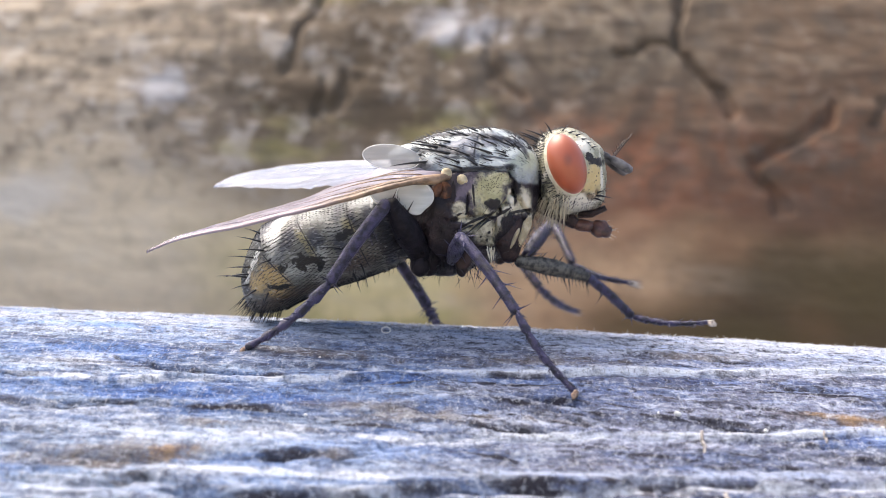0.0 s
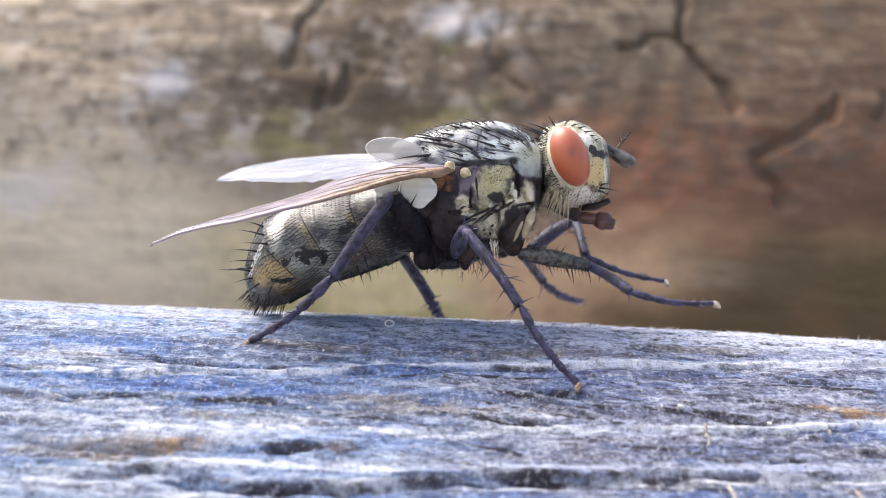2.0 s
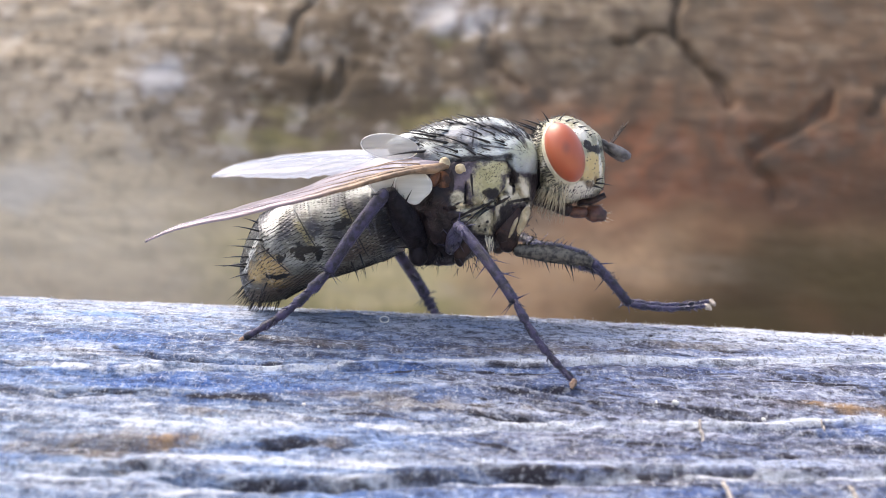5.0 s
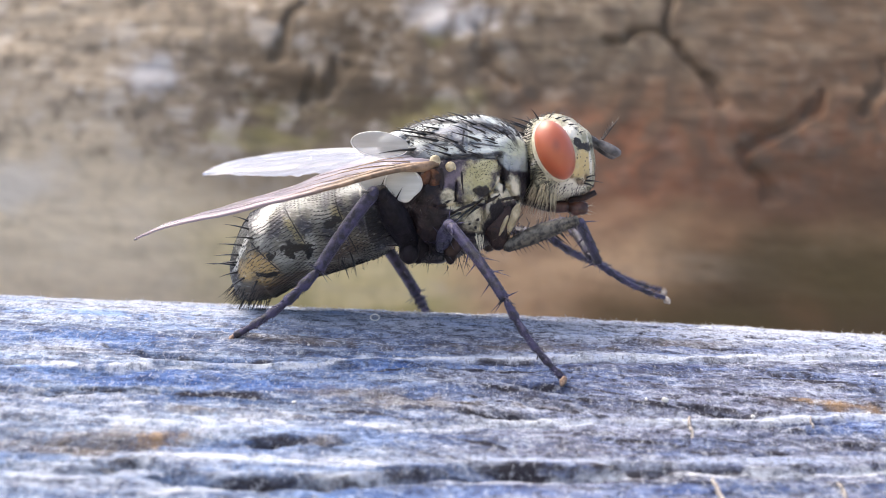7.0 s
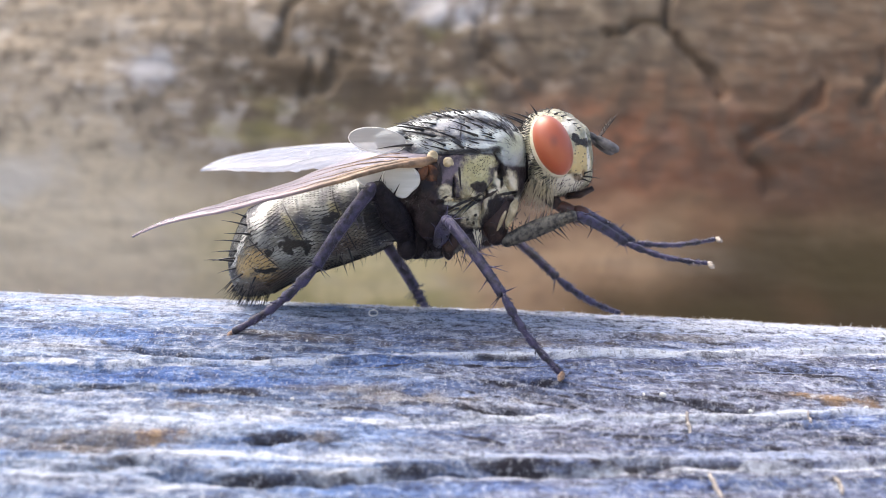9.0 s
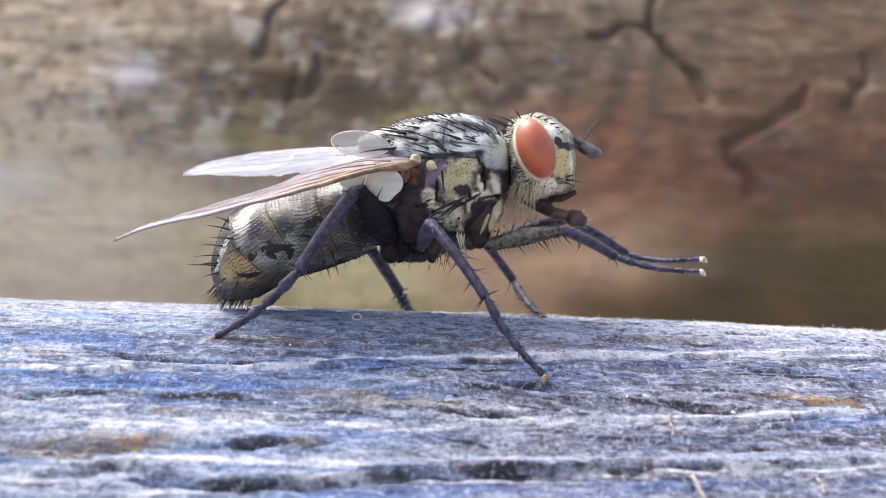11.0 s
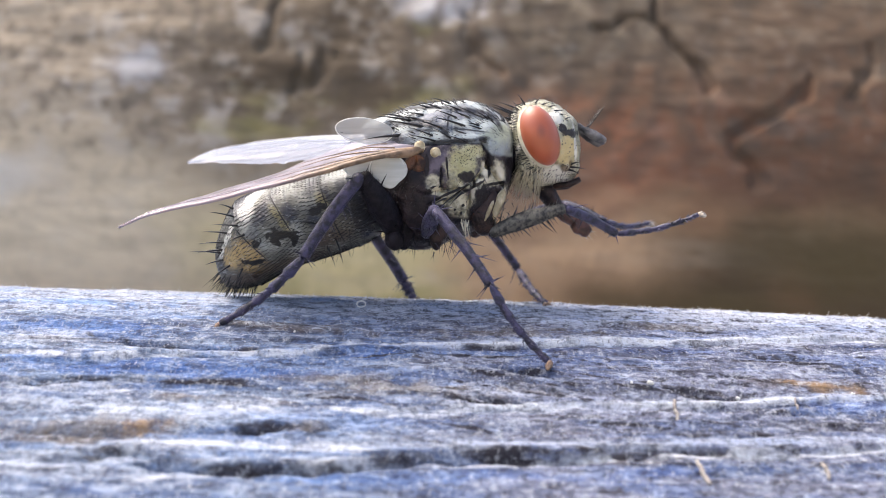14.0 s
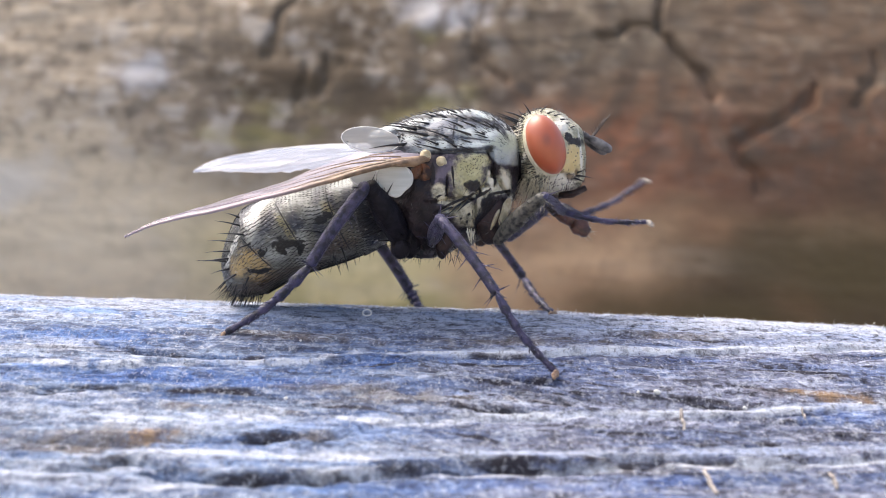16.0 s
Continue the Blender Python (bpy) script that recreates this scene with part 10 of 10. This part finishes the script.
        (6.9, limb((3.81, 1.62, -0.08), (6.01, 2.77, -1.12))),
        (7.0, limb((3.72, 1.51, 0.06), (5.94, 2.59, -1.02))),
        (7.1, limb((3.64, 1.46, -0.08), (5.80, 2.48, -1.33))),
        (7.2, limb((3.53, 1.41, -0.26), (5.60, 2.33, -1.73))),
        (7.3, limb((3.44, 1.39, -0.39), (5.42, 2.22, -2.01))),
        (7.4, limb((4.08, 2.02, -0.26), (6.24, 1.74, -1.85))),
        (7.5, limb((4.41, 2.85, -0.05), (6.37, 1.50, -1.32))),
        (7.6, limb((4.51, 2.23, -0.49), (6.77, 2.46, -1.93))),
        (7.7, limb((4.49, 2.04, -0.80), (6.80, 2.10, -2.18))),
        (7.8, limb((4.43, 1.86, -1.10), (6.78, 1.75, -2.41))),
        (7.9, limb((4.31, 1.77, -1.20), (6.65, 1.96, -2.53))),
        (8.0, limb((4.18, 1.68, -1.29), (6.47, 2.17, -2.62))),
        (8.1, limb((4.20, 1.75, -1.34), (6.48, 2.28, -2.66))),
        (8.2, limb((4.22, 1.85, -1.41), (6.50, 2.45, -2.72))),
        (8.3, limb((4.23, 1.98, -1.49), (6.50, 2.64, -2.77))),
        (8.4, limb((4.24, 2.09, -1.55), (6.50, 2.82, -2.82))),
        (8.5, limb((4.24, 2.17, -1.59), (6.50, 2.94, -2.85))),
        (9.2, limb((4.24, 2.17, -1.59), (6.50, 2.94, -2.85))),
        (9.7, limb((4.24, 2.17, -1.59), (6.50, 2.94, -2.85))),
        (10.0, limb((4.24, 3.07, -1.37), (6.31, 2.25, -2.89))),
        (10.3, limb((3.99, 3.92, -0.97), (5.13, 1.82, -2.22))),
        (10.4, limb((3.94, 3.80, -1.10), (5.01, 1.65, -2.31))),
        (10.5, limb((3.83, 3.61, -1.27), (4.80, 1.38, -2.43))),
        (10.6, limb((3.68, 3.40, -1.43), (4.54, 1.09, -2.53))),
        (10.7, limb((3.52, 3.19, -1.55), (4.26, 0.82, -2.59))),
        (10.8, limb((3.40, 3.06, -1.62), (4.07, 0.65, -2.62))),
        (11.3, limb((3.40, 3.06, -1.62), (4.07, 0.65, -2.62))),
        (16.0, limb((3.40, 3.06, -1.62), (4.07, 0.65, -2.62)))])
    walk(rostrum, [
        (0.0, limb((3.46, 0.00, 1.23), (4.12, 0.00, 0.77))),
        (2.0, limb((3.45, 0.00, 1.22), (4.11, 0.00, 0.78))),
        (4.2, limb((3.40, 0.00, 1.23), (4.07, 0.00, 0.80))),
        (6.3, limb((3.08, 0.00, 1.17), (3.83, 0.00, 0.88))),
        (7.0, limb((2.99, 0.00, 1.25), (3.72, 0.00, 0.91))),
        (7.5, limb((2.91, 0.00, 1.24), (3.65, 0.00, 0.92))),
        (7.8, limb((4.05, 0.00, 0.71), (4.27, 0.00, -0.06))),
        (8.0, limb((4.35, 0.00, 0.42), (4.70, 0.00, -0.30))),
        (8.3, limb((3.89, 0.00, 1.04), (4.31, 0.00, 0.36))),
        (8.5, limb((4.04, 0.00, 0.76), (4.29, 0.00, -0.00))),
        (8.8, limb((3.39, 0.00, 1.49), (3.86, 0.00, 0.85))),
        (9.0, limb((3.41, 0.00, 1.38), (3.96, 0.00, 0.80))),
        (9.2, limb((3.98, 0.00, 0.99), (4.58, 0.00, 0.45))),
        (11.3, limb((3.48, 0.00, 1.23), (4.12, 0.00, 0.76))),
        (11.5, limb((3.34, 0.00, 1.53), (3.82, 0.00, 0.89))),
        (12.0, limb((3.89, 0.00, 1.04), (4.31, 0.00, 0.36))),
        (12.3, limb((3.43, 0.00, 1.45), (3.91, 0.00, 0.81))),
        (12.5, limb((3.27, 0.00, 1.29), (3.94, 0.00, 0.85))),
        (13.0, limb((3.47, 0.00, 1.38), (3.98, 0.00, 0.76))),
        (13.3, limb((3.82, 0.00, 1.89), (3.70, 0.00, 1.10))),
        (13.5, limb((3.56, 0.00, 1.41), (3.96, 0.00, 0.72))),
        (13.8, limb((3.47, 0.00, 1.50), (3.88, 0.00, 0.81))),
        (14.0, limb((3.99, 0.00, 0.93), (4.42, 0.00, 0.26))),
        (14.3, limb((3.93, 0.00, 0.99), (4.32, 0.00, 0.29))),
        (14.5, limb((4.14, 0.00, 0.88), (4.71, 0.00, 0.32))),
        (14.8, limb((3.93, 0.00, 1.02), (4.60, 0.00, 0.58))),
        (15.0, limb((4.07, 0.00, 0.64), (4.27, 0.00, -0.13))),
        (15.3, limb((3.57, 0.00, 1.13), (4.28, 0.00, 0.76))),
        (15.5, limb((3.47, 0.00, 1.54), (3.85, 0.00, 0.84))),
        (16.0, limb((3.76, 0.00, 1.17), (4.20, 0.00, 0.50)))])
    walk(labellum, [
        (0.0, limb((4.12, 0.00, 0.77), (5.05, 0.00, 0.61))),
        (2.0, limb((4.11, 0.00, 0.78), (5.05, 0.00, 0.65))),
        (4.2, limb((4.07, 0.00, 0.80), (5.02, 0.00, 0.68))),
        (6.3, limb((3.83, 0.00, 0.88), (4.77, 0.00, 0.97))),
        (7.0, limb((3.72, 0.00, 0.91), (4.67, 0.00, 0.93))),
        (7.5, limb((3.65, 0.00, 0.92), (4.60, 0.00, 0.97))),
        (7.8, limb((4.27, 0.00, -0.06), (4.90, 0.00, -0.77))),
        (8.0, limb((4.70, 0.00, -0.30), (5.44, 0.00, -0.89))),
        (8.3, limb((4.31, 0.00, 0.36), (5.11, 0.00, -0.16))),
        (8.5, limb((4.29, 0.00, -0.00), (4.95, 0.00, -0.68))),
        (8.8, limb((3.86, 0.00, 0.85), (4.70, 0.00, 0.40))),
        (9.0, limb((3.96, 0.00, 0.80), (4.84, 0.00, 0.46))),
        (9.2, limb((4.58, 0.00, 0.45), (5.49, 0.00, 0.19))),
        (11.3, limb((4.12, 0.00, 0.76), (5.05, 0.00, 0.58))),
        (11.5, limb((3.82, 0.00, 0.89), (4.67, 0.00, 0.46))),
        (12.0, limb((4.31, 0.00, 0.36), (5.11, 0.00, -0.16))),
        (12.3, limb((3.91, 0.00, 0.81), (4.75, 0.00, 0.37))),
        (12.5, limb((3.94, 0.00, 0.85), (4.88, 0.00, 0.72))),
        (13.0, limb((3.98, 0.00, 0.76), (4.84, 0.00, 0.37))),
        (13.3, limb((3.70, 0.00, 1.10), (3.97, 0.00, 0.19))),
        (13.5, limb((3.96, 0.00, 0.72), (4.75, 0.00, 0.19))),
        (13.8, limb((3.88, 0.00, 0.81), (4.67, 0.00, 0.28))),
        (14.0, limb((4.42, 0.00, 0.26), (5.23, 0.00, -0.25))),
        (14.3, limb((4.32, 0.00, 0.29), (5.11, 0.00, -0.25))),
        (14.5, limb((4.71, 0.00, 0.32), (5.61, 0.00, 0.02))),
        (14.8, limb((4.60, 0.00, 0.58), (5.54, 0.00, 0.46))),
        (15.0, limb((4.27, 0.00, -0.13), (4.88, 0.00, -0.86))),
        (15.3, limb((4.28, 0.00, 0.76), (5.23, 0.00, 0.72))),
        (15.5, limb((3.85, 0.00, 0.84), (4.61, 0.00, 0.28))),
        (16.0, limb((4.20, 0.00, 0.50), (5.02, 0.00, 0.02)))])
    walk(head, [
        (0.0, nod(0.0)),
        (1.5, nod(0.3)),
        (2.5, nod(0.9)),
        (4.2, nod(1.3)),
        (6.3, nod(2.3)),
        (7.5, nod(2.3)),
        (8.5, nod(1.6)),
        (9.2, nod(1.2)),
        (11.3, nod(0.6)),
        (14.0, nod(0.5)),
        (16.0, nod(0.6))])


motions()
